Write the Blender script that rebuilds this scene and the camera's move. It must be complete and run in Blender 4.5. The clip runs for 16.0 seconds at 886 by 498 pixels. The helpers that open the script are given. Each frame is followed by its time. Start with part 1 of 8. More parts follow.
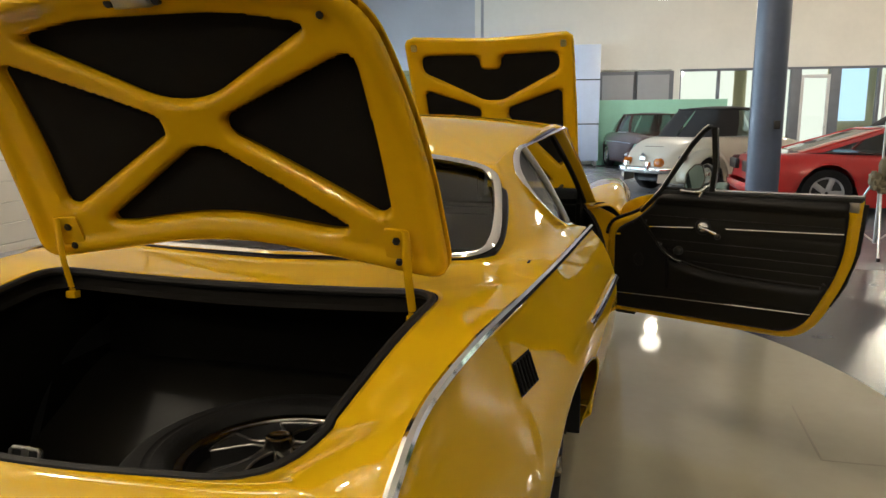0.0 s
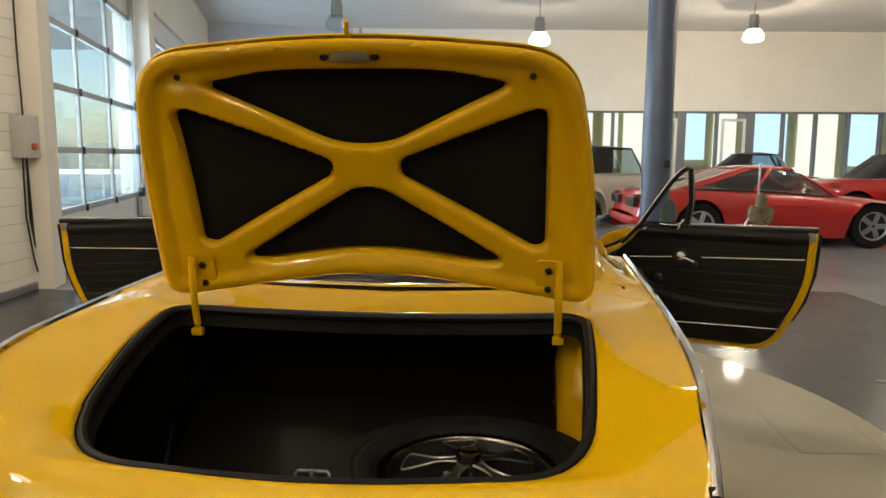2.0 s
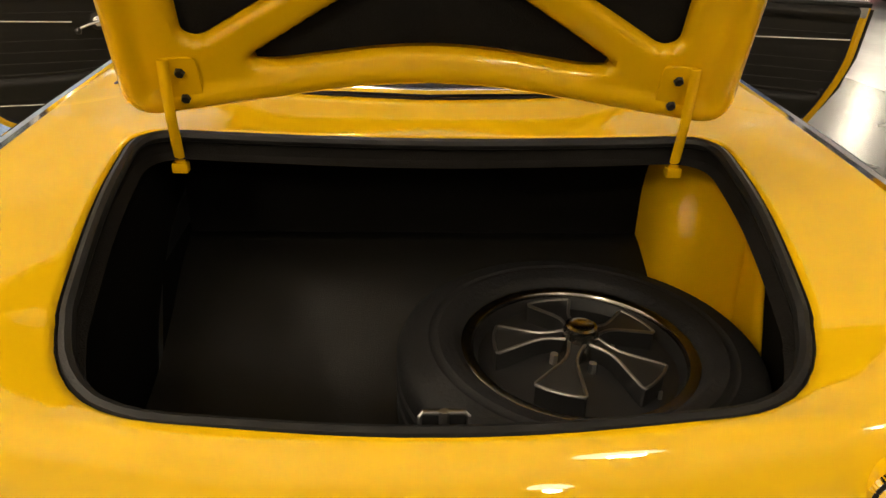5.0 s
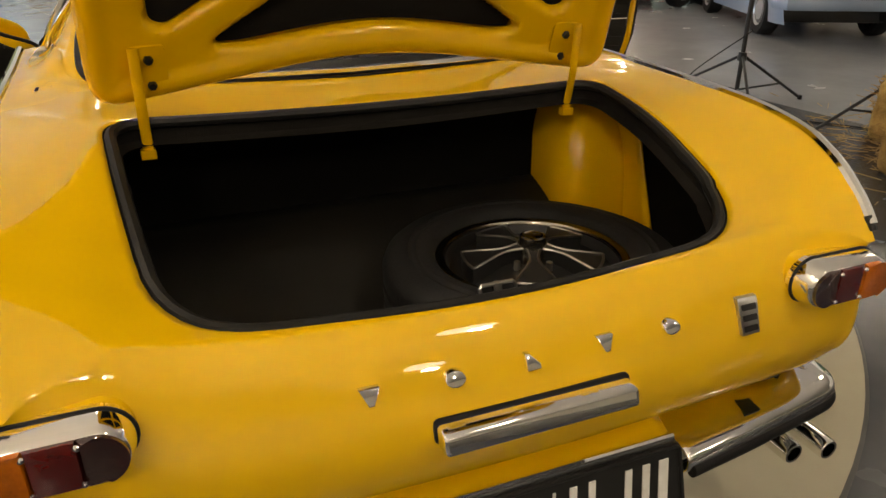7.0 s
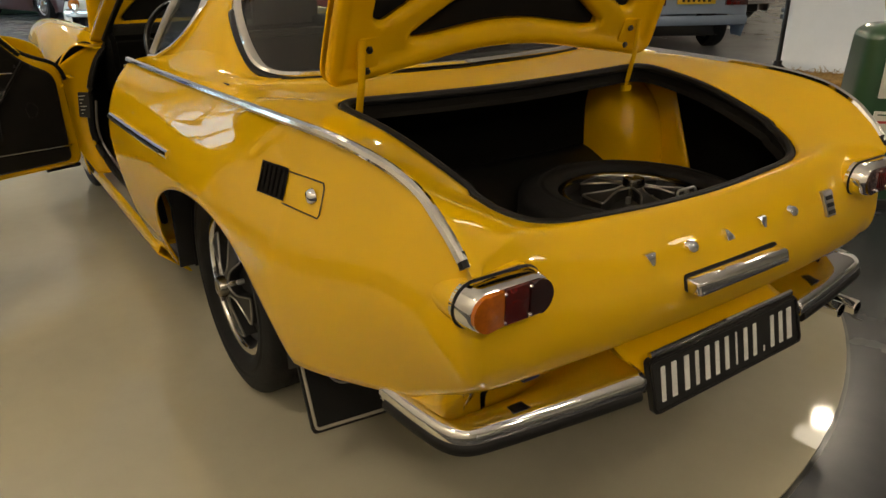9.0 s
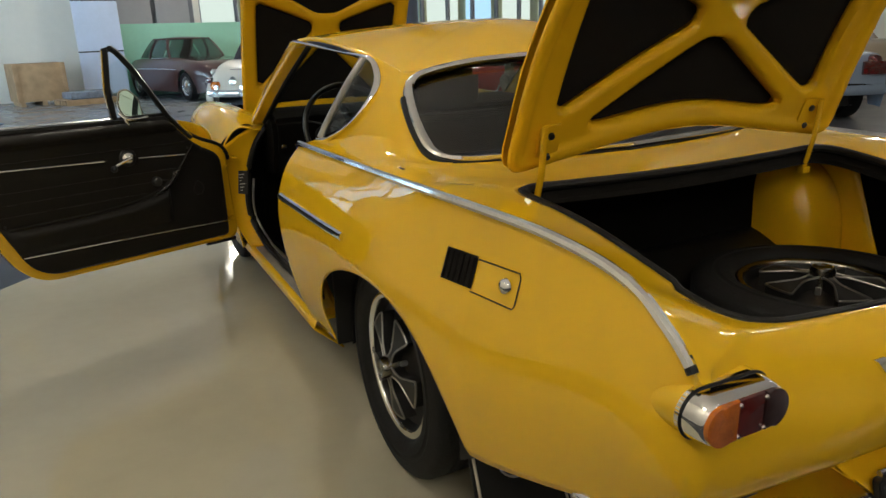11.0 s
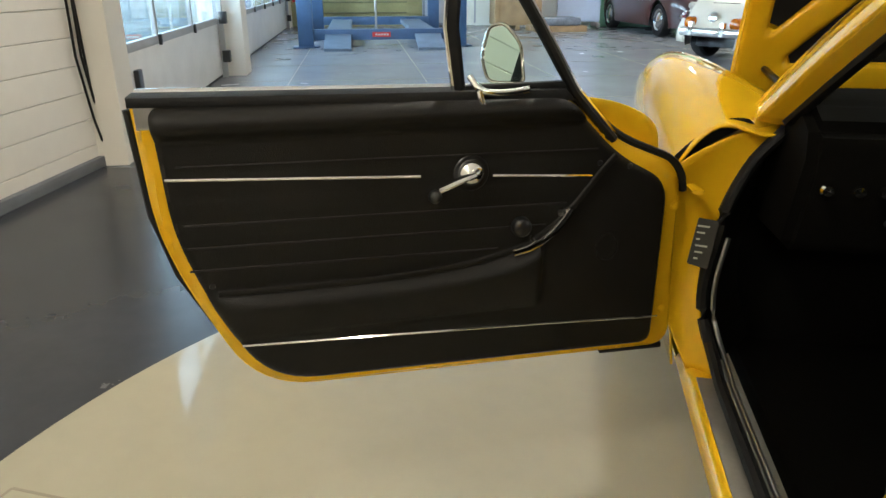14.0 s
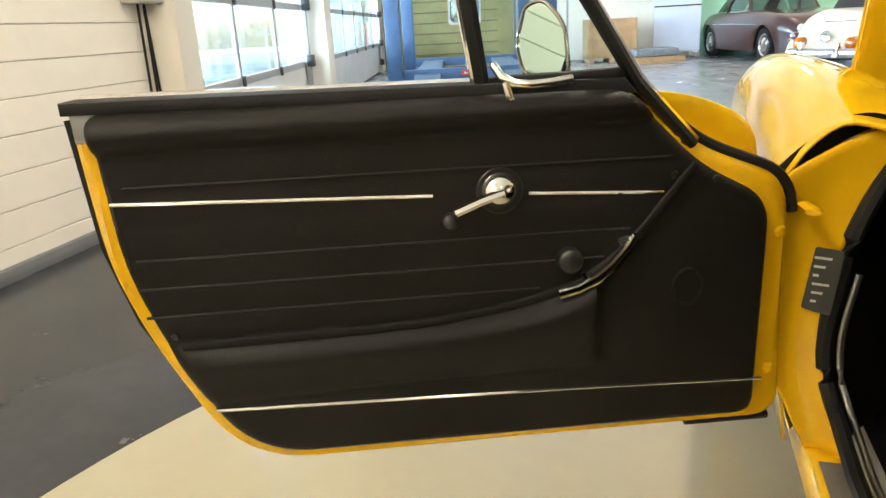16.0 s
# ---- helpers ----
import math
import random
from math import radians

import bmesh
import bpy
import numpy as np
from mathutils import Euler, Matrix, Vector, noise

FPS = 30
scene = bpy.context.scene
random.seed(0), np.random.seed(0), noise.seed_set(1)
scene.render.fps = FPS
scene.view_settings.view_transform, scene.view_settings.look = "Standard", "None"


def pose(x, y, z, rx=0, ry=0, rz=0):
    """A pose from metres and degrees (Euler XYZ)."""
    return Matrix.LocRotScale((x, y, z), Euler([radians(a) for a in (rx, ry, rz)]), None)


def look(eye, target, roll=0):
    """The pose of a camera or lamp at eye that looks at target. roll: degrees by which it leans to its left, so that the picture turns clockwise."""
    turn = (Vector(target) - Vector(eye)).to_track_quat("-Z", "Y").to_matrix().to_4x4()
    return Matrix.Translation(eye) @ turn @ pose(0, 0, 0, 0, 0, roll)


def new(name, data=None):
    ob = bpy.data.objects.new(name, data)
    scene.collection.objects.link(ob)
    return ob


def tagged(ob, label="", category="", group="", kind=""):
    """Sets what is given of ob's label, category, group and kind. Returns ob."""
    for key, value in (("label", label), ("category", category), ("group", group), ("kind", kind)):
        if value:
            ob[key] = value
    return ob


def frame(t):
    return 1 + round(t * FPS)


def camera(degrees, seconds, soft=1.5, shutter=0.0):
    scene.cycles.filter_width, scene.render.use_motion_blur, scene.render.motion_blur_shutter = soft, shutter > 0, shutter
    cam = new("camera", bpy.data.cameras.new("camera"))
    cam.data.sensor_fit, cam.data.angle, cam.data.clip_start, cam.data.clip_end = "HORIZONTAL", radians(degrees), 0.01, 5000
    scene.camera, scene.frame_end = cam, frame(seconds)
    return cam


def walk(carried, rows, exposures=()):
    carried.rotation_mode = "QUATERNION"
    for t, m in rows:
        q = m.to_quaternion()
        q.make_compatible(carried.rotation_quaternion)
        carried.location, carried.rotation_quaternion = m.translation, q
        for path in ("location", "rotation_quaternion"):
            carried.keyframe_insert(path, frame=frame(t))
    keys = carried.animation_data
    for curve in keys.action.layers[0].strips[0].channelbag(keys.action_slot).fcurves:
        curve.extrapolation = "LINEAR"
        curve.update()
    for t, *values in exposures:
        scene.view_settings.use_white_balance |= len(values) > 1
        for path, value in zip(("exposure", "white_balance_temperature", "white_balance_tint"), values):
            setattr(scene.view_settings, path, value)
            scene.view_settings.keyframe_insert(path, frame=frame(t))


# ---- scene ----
from mathutils.bvhtree import BVHTree

# The camera's way round the car.
cam = camera(64.5, 16.0)
PATH = [
    (0, (0.975, -1.77, 1.249), (0.42, 0.118, 0.893), -0.4),
    (0.5, (0.868, -1.966, 1.263), (0.358, -0.051, 0.995), -0.7),
    (1, (0.724, -2.089, 1.247), (0.297, -0.147, 1.032), -0.3),
    (1.5, (0.58, -2.137, 1.267), (0.211, -0.181, 1.07), 0.7),
    (2, (0.326, -2.079, 1.274), (0.162, -0.103, 1.012), 0.3),
    (2.5, (0.187, -1.961, 1.262), (0.133, -0.006, 0.845), 1.9),
    (3, (0.092, -1.772, 1.293), (0.068, 0.11, 0.618), 1.1),
    (3.5, (0.004, -1.642, 1.292), (0.033, 0.194, 0.499), 2.2),
    (3.7, (-0.016, -1.609, 1.295), (0.028, 0.198, 0.439), 2.9),
    (5.8, (-0.079, -1.591, 1.249), (0.133, 0.181, 0.347), -1.2),
    (6, (-0.103, -1.621, 1.239), (0.212, 0.144, 0.353), -0.4),
    (6.5, (-0.229, -1.72, 1.223), (0.317, 0.025, 0.414), -0.7),
    (7, (-0.427, -1.777, 1.213), (0.241, -0.085, 0.382), -0.2),
    (7.5, (-0.688, -1.782, 1.198), (0.178, -0.197, 0.339), -0.7),
    (8, (-0.957, -1.833, 1.178), (0.04, -0.285, 0.399), -0.7),
    (8.2, (-1.048, -1.848, 1.181), (-0.004, -0.336, 0.391), -0.0),
    (10.3, (-1.35, -1.758, 1.195), (-0.335, -0.169, 0.529), -2.1),
    (10.5, (-1.362, -1.749, 1.2), (-0.375, -0.132, 0.557), -1.8),
    (11, (-1.39, -1.691, 1.219), (-0.557, 0.033, 0.642), -2.0),
    (11.5, (-1.318, -1.482, 1.212), (-0.785, 0.369, 0.676), -3.3),
    (12, (-1.242, -1.204, 1.219), (-0.977, 0.689, 0.631), -1.1),
    (12.5, (-1.221, -0.826, 1.214), (-1.095, 1.073, 0.598), -0.2),
    (13, (-1.172, -0.505, 1.213), (-1.205, 1.388, 0.567), -1.8),
    (13.5, (-1.121, -0.155, 1.197), (-1.36, 1.698, 0.483), -1.2),
    (14, (-1.123, 0.126, 1.139), (-1.442, 1.964, 0.419), -0.1),
    (14.5, (-1.101, 0.312, 1.061), (-1.536, 2.156, 0.419), -0.4),
    (15, (-1.089, 0.38, 1.028), (-1.632, 2.209, 0.429), -1.8),
    (15.5, (-1.084, 0.408, 1.023), (-1.678, 2.218, 0.412), -2.6),
    (16, (-1.062, 0.43, 1.029), (-1.657, 2.24, 0.422), -3.2),
]
walk(cam, [(t, look(eye, target, roll)) for t, eye, target, roll in PATH],
     exposures=[(0.0, 0.50, 6350, 10), (1.5, 0.58, 6550, 10), (2.5, 0.62, 6600, 10), (3.5, 0.74, 6700, 10), (6.0, 1.18, 6800, 12), (7.0, 0.74, 6900, 12), (8.2, 0.34, 6900, 11), (10.3, 0.28, 6300, 9),
                (11.0, 0.26, 5950, 7), (12.0, 0.26, 5600, 6), (13.0, 0.30, 5000, 6), (14.0, 1.0, 5850, 7), (15.0, 1.48, 6250, 8), (16.0, 1.60, 6250, 8)])

# ---------------------------------------------------------------- world and light
world = bpy.data.worlds.new("world")
scene.world = world
world.use_nodes = True
_bg = world.node_tree.nodes["Background"]
_sky = world.node_tree.nodes.new("ShaderNodeTexSky")
_sky.sky_type, _sky.sun_disc = "NISHITA", False
_sky.sun_elevation, _sky.sun_rotation = radians(25), radians(200)
world.node_tree.links.new(_sky.outputs[0], _bg.inputs[0])
_bg.inputs[1].default_value = 0.15


def area_lamp(name, eye, target, w, h, watts, rgb):
    d = bpy.data.lights.new(name, "AREA")
    d.shape, d.size, d.size_y, d.energy, d.color = "RECTANGLE", w, h, watts, rgb
    ob = new(name, d)
    ob.matrix_world = look(eye, target)
    return ob


def bulb(name, at, watts, rgb, radius=0.08):
    d = bpy.data.lights.new(name, "POINT")
    d.energy, d.color, d.shadow_soft_size = watts, rgb, radius
    ob = new(name, d)
    ob.location = at
    return ob


sun = new("sun", bpy.data.lights.new("sun", "SUN"))
sun.data.energy, sun.data.angle, sun.data.color = 5.0, radians(12), (1.0, 0.97, 0.92)
sun.matrix_world = look((6, -30, 34), (0, 0, 0))

WARM, COOL = (1.0, 0.86, 0.66), (0.66, 0.82, 1.0)

# ---------------------------------------------------------------- small geometry kit


def mesh_of(name, bm, material, smooth=True):
    me = bpy.data.meshes.new(name)
    bm.normal_update()
    bm.to_mesh(me)
    bm.free()
    me.materials.append(material)
    if smooth:
        me.polygons.foreach_set("use_smooth", [True] * len(me.polygons))
        me.set_sharp_from_angle(angle=radians(42))
    return me


def part(name, bm, material, parent, label="", smooth=True, solid=0.0, offset=-1.0):
    """One mesh object under a thing or a part; its coordinates are those of its parent."""
    ob = new(name, mesh_of(name, bm, material, smooth))
    ob.parent = parent
    if label:
        ob["label"] = label
    if solid:
        m = ob.modifiers.new("solid", "SOLIDIFY")
        m.thickness, m.offset = solid, offset
    return ob


def thing(name, m, label, category, group="", kind=""):
    ob = new(name)
    ob.empty_display_size = 0.1
    ob.matrix_world = m
    return tagged(ob, label, category, group, kind)


def single(name, bm, material, label, category, group="", kind="", m=None, smooth=True):
    ob = new(name, mesh_of(name, bm, material, smooth))
    if m is not None:
        ob.matrix_world = m
    return tagged(ob, label, category, group, kind)


def box(bm, lo, hi, bevel=0.0, m=None, seg=2):
    lo, hi = Vector(lo), Vector(hi)
    made = bmesh.ops.create_cube(bm, size=1.0, matrix=Matrix.Translation((lo + hi) / 2) @ Matrix.Diagonal((*(hi - lo), 1)))
    vs = made["verts"]
    if bevel:
        es = list({e for v in vs for e in v.link_edges})
        done = bmesh.ops.bevel(bm, geom=es, offset=bevel, segments=seg, affect="EDGES", profile=0.6)
        vs = list({v for f in done["faces"] for v in f.verts} | {v for v in vs if v.is_valid})
    if m is not None:
        bmesh.ops.transform(bm, matrix=m, verts=vs)
    return vs


def new_box(lo, hi, bevel=0.0, m=None):
    bm = bmesh.new()
    box(bm, lo, hi, bevel, m)
    return bm


def tube(bm, pts, ra, rb=None, n=8, closed=False, up=(0, 0, 1), caps=True):
    """A rod of elliptical section (ra across, rb along up) swept along the points."""
    rb = ra if rb is None else rb
    pts = [Vector(p) for p in pts]
    rings = []
    for i, p in enumerate(pts):
        a = pts[(i - 1) % len(pts)] if (closed or i) else p
        b = pts[(i + 1) % len(pts)] if (closed or i < len(pts) - 1) else p
        t = (b - a).normalized()
        u = Vector(up)
        if abs(t.dot(u)) > 0.97:
            u = Vector((0.3, 1, 0.2))
        s = t.cross(u).normalized()
        u = s.cross(t)
        rings.append([bm.verts.new(p + s * ra * math.cos(k * math.tau / n) + u * rb * math.sin(k * math.tau / n)) for k in range(n)])
    for i in range(len(rings) - (0 if closed else 1)):
        a, b = rings[i], rings[(i + 1) % len(rings)]
        for k in range(n):
            bm.faces.new((a[k], a[(k + 1) % n], b[(k + 1) % n], b[k]))
    if caps and not closed:
        bm.faces.new(rings[0][::-1])
        bm.faces.new(rings[-1])
    return bm


def revolve(bm, profile, n=40, m=None, arc=math.tau):
    """Turns (radius, height) pairs about z."""
    full = abs(arc - math.tau) < 1e-6
    rows = [[bm.verts.new((m or Matrix()) @ Vector((r * math.cos(arc * k / n), r * math.sin(arc * k / n), h))) for k in range(n if full else n + 1)] for r, h in profile]
    for a, b in zip(rows, rows[1:]):
        for k in range(n):
            q = (k + 1) % len(a)
            bm.faces.new((a[k], a[q], b[q], b[k]))
    return bm


def grid(bm, f, us, vs, flip=False):
    rows = [[bm.verts.new(f(u, v)) for v in vs] for u in us]
    for a, b in zip(rows, rows[1:]):
        for k in range(len(vs) - 1):
            q = (a[k], b[k], b[k + 1], a[k + 1])
            bm.faces.new(q[::-1] if flip else q)
    return rows


def mirrored(bm):
    out = bm.copy()
    for v in out.verts:
        v.co.x = -v.co.x
    bmesh.ops.reverse_faces(out, faces=out.faces[:])
    return out


def curve_of(knots):
    """A smooth curve through (t, value...) knots, as a function of t."""
    ts = [k[0] for k in knots]
    vs = [np.array(k[1:], float) for k in knots]

    def at(t):
        i = max(0, min(len(ts) - 2, int(np.searchsorted(ts, t)) - 1))
        h = ts[i + 1] - ts[i]
        x = min(1.0, max(0.0, (t - ts[i]) / h))
        d0 = (vs[i + 1] - vs[i]) / h if i == 0 else (vs[i + 1] - vs[i - 1]) / (ts[i + 1] - ts[i - 1])
        d1 = (vs[i + 1] - vs[i]) / h if i + 2 >= len(ts) else (vs[i + 2] - vs[i]) / (ts[i + 2] - ts[i])
        x2, x3 = x * x, x * x * x
        r = vs[i] * (2 * x3 - 3 * x2 + 1) + d0 * h * (x3 - 2 * x2 + x) + vs[i + 1] * (3 * x2 - 2 * x3) + d1 * h * (x3 - x2)
        return float(r[0]) if len(r) == 1 else r
    return at


def spread(a, b, n):
    return [a + (b - a) * i / n for i in range(n + 1)]


def rounded(pts, r, n=6):
    """A closed outline with its corners rounded; r: one radius, or one a corner."""
    out = []
    rs = r if isinstance(r, (list, tuple)) else [r] * len(pts)
    for i, p in enumerate(pts):
        p, a, b = Vector(p), Vector(pts[i - 1]), Vector(pts[(i + 1) % len(pts)])
        u, w = (a - p), (b - p)
        k = min(rs[i], 0.45 * u.length, 0.45 * w.length)
        p0, p1 = p + u.normalized() * k, p + w.normalized() * k
        for j in range(n + 1):
            t = j / n
            out.append(tuple(p0 * (1 - t) ** 2 + p * 2 * t * (1 - t) + p1 * t * t))
    return out


def inside(poly, q):
    poly = np.array(poly)
    x, y = q[:, 0][:, None], q[:, 1][:, None]
    a, b = poly, np.roll(poly, -1, axis=0)
    cross = ((a[:, 1] > y) != (b[:, 1] > y)) & (x < (b[:, 0] - a[:, 0]) * (y - a[:, 1]) / (b[:, 1] - a[:, 1] + 1e-12) + a[:, 0])
    return cross.sum(axis=1) % 2 == 1


def nearest(polys, q):
    best, dist = q.copy(), np.full(len(q), 1e9)
    for poly in polys:
        a = np.array(poly)
        d = np.roll(a, -1, axis=0) - a
        t = np.clip(((q[:, None, :] - a) * d).sum(2) / ((d * d).sum(1) + 1e-12), 0, 1)
        p = a + t[..., None] * d
        e = np.linalg.norm(p - q[:, None, :], axis=2)
        k = e.argmin(axis=1)
        rows = np.arange(len(q))
        better = e[rows, k] < dist
        best[better], dist[better] = p[rows, k][better], e[rows, k][better]
    return best, dist


def sheet(f, outline, holes=(), step=0.02, flip=False, skip=None):
    """A bmesh over the plan outline (closed, in a and b), with holes through it; its borders lie on the outlines. f gives the place of (a, b)."""
    o = np.array(outline)
    lo, hi = o.min(0), o.max(0)
    na, nb = [max(2, int(math.ceil(d / step))) for d in hi - lo]
    A, B = np.linspace(lo[0], hi[0], na + 1), np.linspace(lo[1], hi[1], nb + 1)
    pts = np.array([(a, b) for a in A for b in B])
    cen = np.array([((A[i] + A[i + 1]) / 2, (B[j] + B[j + 1]) / 2) for i in range(na) for j in range(nb)])
    keep = inside(outline, cen)
    for h in holes:
        keep &= ~inside(h, cen)
    faces, count = [], {}
    for k in np.nonzero(keep)[0]:
        i, j = divmod(int(k), nb)
        q = [i * (nb + 1) + j, (i + 1) * (nb + 1) + j, (i + 1) * (nb + 1) + j + 1, i * (nb + 1) + j + 1]
        faces.append(q)
        for e in zip(q, q[1:] + q[:1]):
            e = tuple(sorted(e))
            count[e] = count.get(e, 0) + 1
    rim = sorted({v for e, c in count.items() if c == 1 for v in e})
    near, far = nearest([outline, *holes], pts[rim])
    pts[rim] = np.where((far < 1.6 * step)[:, None], near, pts[rim])
    edges = np.array(list(count))
    border = np.array([e for e, c in count.items() if c == 1])
    on_rim = np.zeros(len(pts), bool)
    on_rim[rim] = True
    for _ in range(8):
        total, n = np.zeros_like(pts), np.zeros(len(pts))
        for es, pick in ((edges, ~on_rim), (border, on_rim)):
            for i, j in ((0, 1), (1, 0)):
                keep = pick[es[:, i]]
                np.add.at(total, es[keep, i], pts[es[keep, j]])
                np.add.at(n, es[keep, i], 1)
        ok = n > 1
        pts[ok] = 0.4 * pts[ok] + 0.6 * total[ok] / n[ok][:, None]
        near, far = nearest([outline, *holes], pts[rim])
        pts[rim] = np.where((far < 1.6 * step)[:, None], near, pts[rim])
    bm = bmesh.new()
    used = {}
    for q in faces:
        vs = []
        for k in q:
            if k not in used:
                used[k] = bm.verts.new(f(*pts[k]))
            vs.append(used[k])
        try:
            bm.faces.new(vs[::-1] if flip else vs)
        except ValueError:
            pass
    return bm


def slab(outline, z0, z1, f=None, bevel=0.0):
    """A solid plate over a closed outline in a plane; f places (a, b, height)."""
    f = f or (lambda a, b, c: Vector((a, b, c)))
    bm = bmesh.new()
    lo = [bm.verts.new(f(a, b, z0)) for a, b in outline]
    hi = [bm.verts.new(f(a, b, z1)) for a, b in outline]
    n = len(lo)
    bm.faces.new(lo[::-1])
    top = bm.faces.new(hi)
    for i in range(n):
        bm.faces.new((lo[i], lo[(i + 1) % n], hi[(i + 1) % n], hi[i]))
    if bevel:
        bmesh.ops.bevel(bm, geom=list(top.edges), offset=bevel, segments=2, affect="EDGES", profile=0.5)
    return bm


# ---------------------------------------------------------------- materials


def material(name, rgb, rough=0.5, metal=0.0, coat=0.0, vary=0.12, scale=6.0, bump=0.0, bump_scale=60.0, rough_vary=0.0, sheen=0.0, spread_by="object", second=None, fine=0.0, emit=0.0, coat_rough=0.03):
    m = bpy.data.materials.new(name)
    m.use_nodes = True
    nt = m.node_tree
    b = nt.nodes["Principled BSDF"]
    b.inputs["Base Color"].default_value = (*rgb, 1)
    b.inputs["Roughness"].default_value, b.inputs["Metallic"].default_value = rough, metal
    b.inputs["Coat Weight"].default_value, b.inputs["Coat Roughness"].default_value = coat, coat_rough
    b.inputs["Sheen Weight"].default_value = sheen
    if emit:
        b.inputs["Emission Color"].default_value, b.inputs["Emission Strength"].default_value = (*rgb, 1), emit
    co = nt.nodes.new("ShaderNodeTexCoord").outputs["Object"]

    def noise_at(s, detail=5.0):
        n = nt.nodes.new("ShaderNodeTexNoise")
        n.inputs["Scale"].default_value, n.inputs["Detail"].default_value = s, detail
        nt.links.new(co, n.inputs["Vector"])
        return n.outputs["Fac"]

    if vary:
        big, small = noise_at(scale), noise_at(scale * 9)
        mix = nt.nodes.new("ShaderNodeMath")
        mix.operation = "MULTIPLY_ADD"
        mix.inputs[1].default_value = 0.35
        nt.links.new(small, mix.inputs[0])
        nt.links.new(big, mix.inputs[2])
        ramp = nt.nodes.new("ShaderNodeValToRGB")
        lo = second or [c * (1 - vary) for c in rgb]
        ramp.color_ramp.elements[0].position, ramp.color_ramp.elements[1].position = 0.45, 0.9
        ramp.color_ramp.elements[0].color = (*lo, 1)
        ramp.color_ramp.elements[1].color = (*[min(1, c * (1 + vary * 0.5)) for c in rgb], 1)
        nt.links.new(mix.outputs[0], ramp.inputs[0])
        nt.links.new(ramp.outputs[0], b.inputs["Base Color"])
    if rough_vary:
        r = nt.nodes.new("ShaderNodeMapRange")
        r.inputs["To Min"].default_value, r.inputs["To Max"].default_value = max(0.02, rough - rough_vary), rough + rough_vary
        nt.links.new(noise_at(scale * 2.3), r.inputs[0])
        nt.links.new(r.outputs[0], b.inputs["Roughness"])
    if bump:
        bp = nt.nodes.new("ShaderNodeBump")
        bp.inputs["Strength"].default_value, bp.inputs["Distance"].default_value = bump, 0.004
        nt.links.new(noise_at(bump_scale, 8.0), bp.inputs["Height"])
        nt.links.new(bp.outputs[0], b.inputs["Normal"])
    return m


def glass(name, tint=(0.8, 0.9, 0.88), gloss=1.0):
    m = bpy.data.materials.new(name)
    m.use_nodes = True
    nt = m.node_tree
    nt.nodes.remove(nt.nodes["Principled BSDF"])
    out = nt.nodes["Material Output"]
    clear, shine, mix, lw, power, lift = [nt.nodes.new("ShaderNode" + k) for k in ("BsdfTransparent", "BsdfGlossy", "MixShader", "LayerWeight", "Math", "MapRange")]
    clear.inputs[0].default_value = (*tint, 1)
    shine.inputs["Roughness"].default_value = 0.01
    lw.inputs[0].default_value = 0.5
    power.operation, power.inputs[1].default_value = "POWER", 5.0
    lift.inputs["To Min"].default_value, lift.inputs["To Max"].default_value = 0.045 * gloss, 1.0
    for a, b in ((lw.outputs["Facing"], power.inputs[0]), (power.outputs[0], lift.inputs[0]), (lift.outputs[0], mix.inputs[0]), (clear.outputs[0], mix.inputs[1]), (shine.outputs[0], mix.inputs[2]), (mix.outputs[0], out.inputs[0])):
        nt.links.new(a, b)
    return m


def glow(name, rgb, strength):
    m = bpy.data.materials.new(name)
    m.use_nodes = True
    nt = m.node_tree
    nt.nodes.remove(nt.nodes["Principled BSDF"])
    e = nt.nodes.new("ShaderNodeEmission")
    e.inputs[0].default_value, e.inputs[1].default_value = (*rgb, 1), strength
    nt.links.new(e.outputs[0], nt.nodes["Material Output"].inputs[0])
    return m


YELLOW = material("yellow_paint", (0.79, 0.475, 0.006), 0.5, coat=1.0, vary=0.03, scale=2.0, coat_rough=0.02)
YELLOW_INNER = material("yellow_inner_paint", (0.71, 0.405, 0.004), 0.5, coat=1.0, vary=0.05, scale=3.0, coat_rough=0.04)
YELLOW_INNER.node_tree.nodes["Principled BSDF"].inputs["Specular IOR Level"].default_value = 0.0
YELLOW.node_tree.nodes["Principled BSDF"].inputs["Specular IOR Level"].default_value = 0.0
YELLOW.node_tree.nodes["Principled BSDF"].inputs["Coat IOR"].default_value = 1.65
CHROME = material("chrome", (0.86, 0.85, 0.82), 0.07, 1.0, vary=0.06, scale=9, rough_vary=0.04)
STEEL = material("brushed_steel", (0.55, 0.55, 0.54), 0.32, 1.0, vary=0.12, scale=12)
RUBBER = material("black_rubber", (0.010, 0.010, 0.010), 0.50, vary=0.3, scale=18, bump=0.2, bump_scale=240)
TYRE = material("tyre_rubber", (0.010, 0.010, 0.0105), 0.68, vary=0.35, scale=14, bump=0.35, bump_scale=140)
for rubbery in (RUBBER, TYRE):
    rubbery.node_tree.nodes["Principled BSDF"].inputs["Specular IOR Level"].default_value = 0.25
VINYL = material("black_vinyl", (0.0095, 0.0085, 0.007), 0.44, vary=0.25, scale=7, bump=0.22, bump_scale=420)
CARPET = material("black_trunk_lining", (0.0038, 0.0035, 0.0028), 0.85, vary=0.4, scale=5, bump=0.5, bump_scale=500)
CARPET.node_tree.nodes["Principled BSDF"].inputs["Specular IOR Level"].default_value = 0.06
WHEELBLACK = material("satin_black_wheel_paint", (0.008, 0.008, 0.008), 0.5, vary=0.3, scale=20)
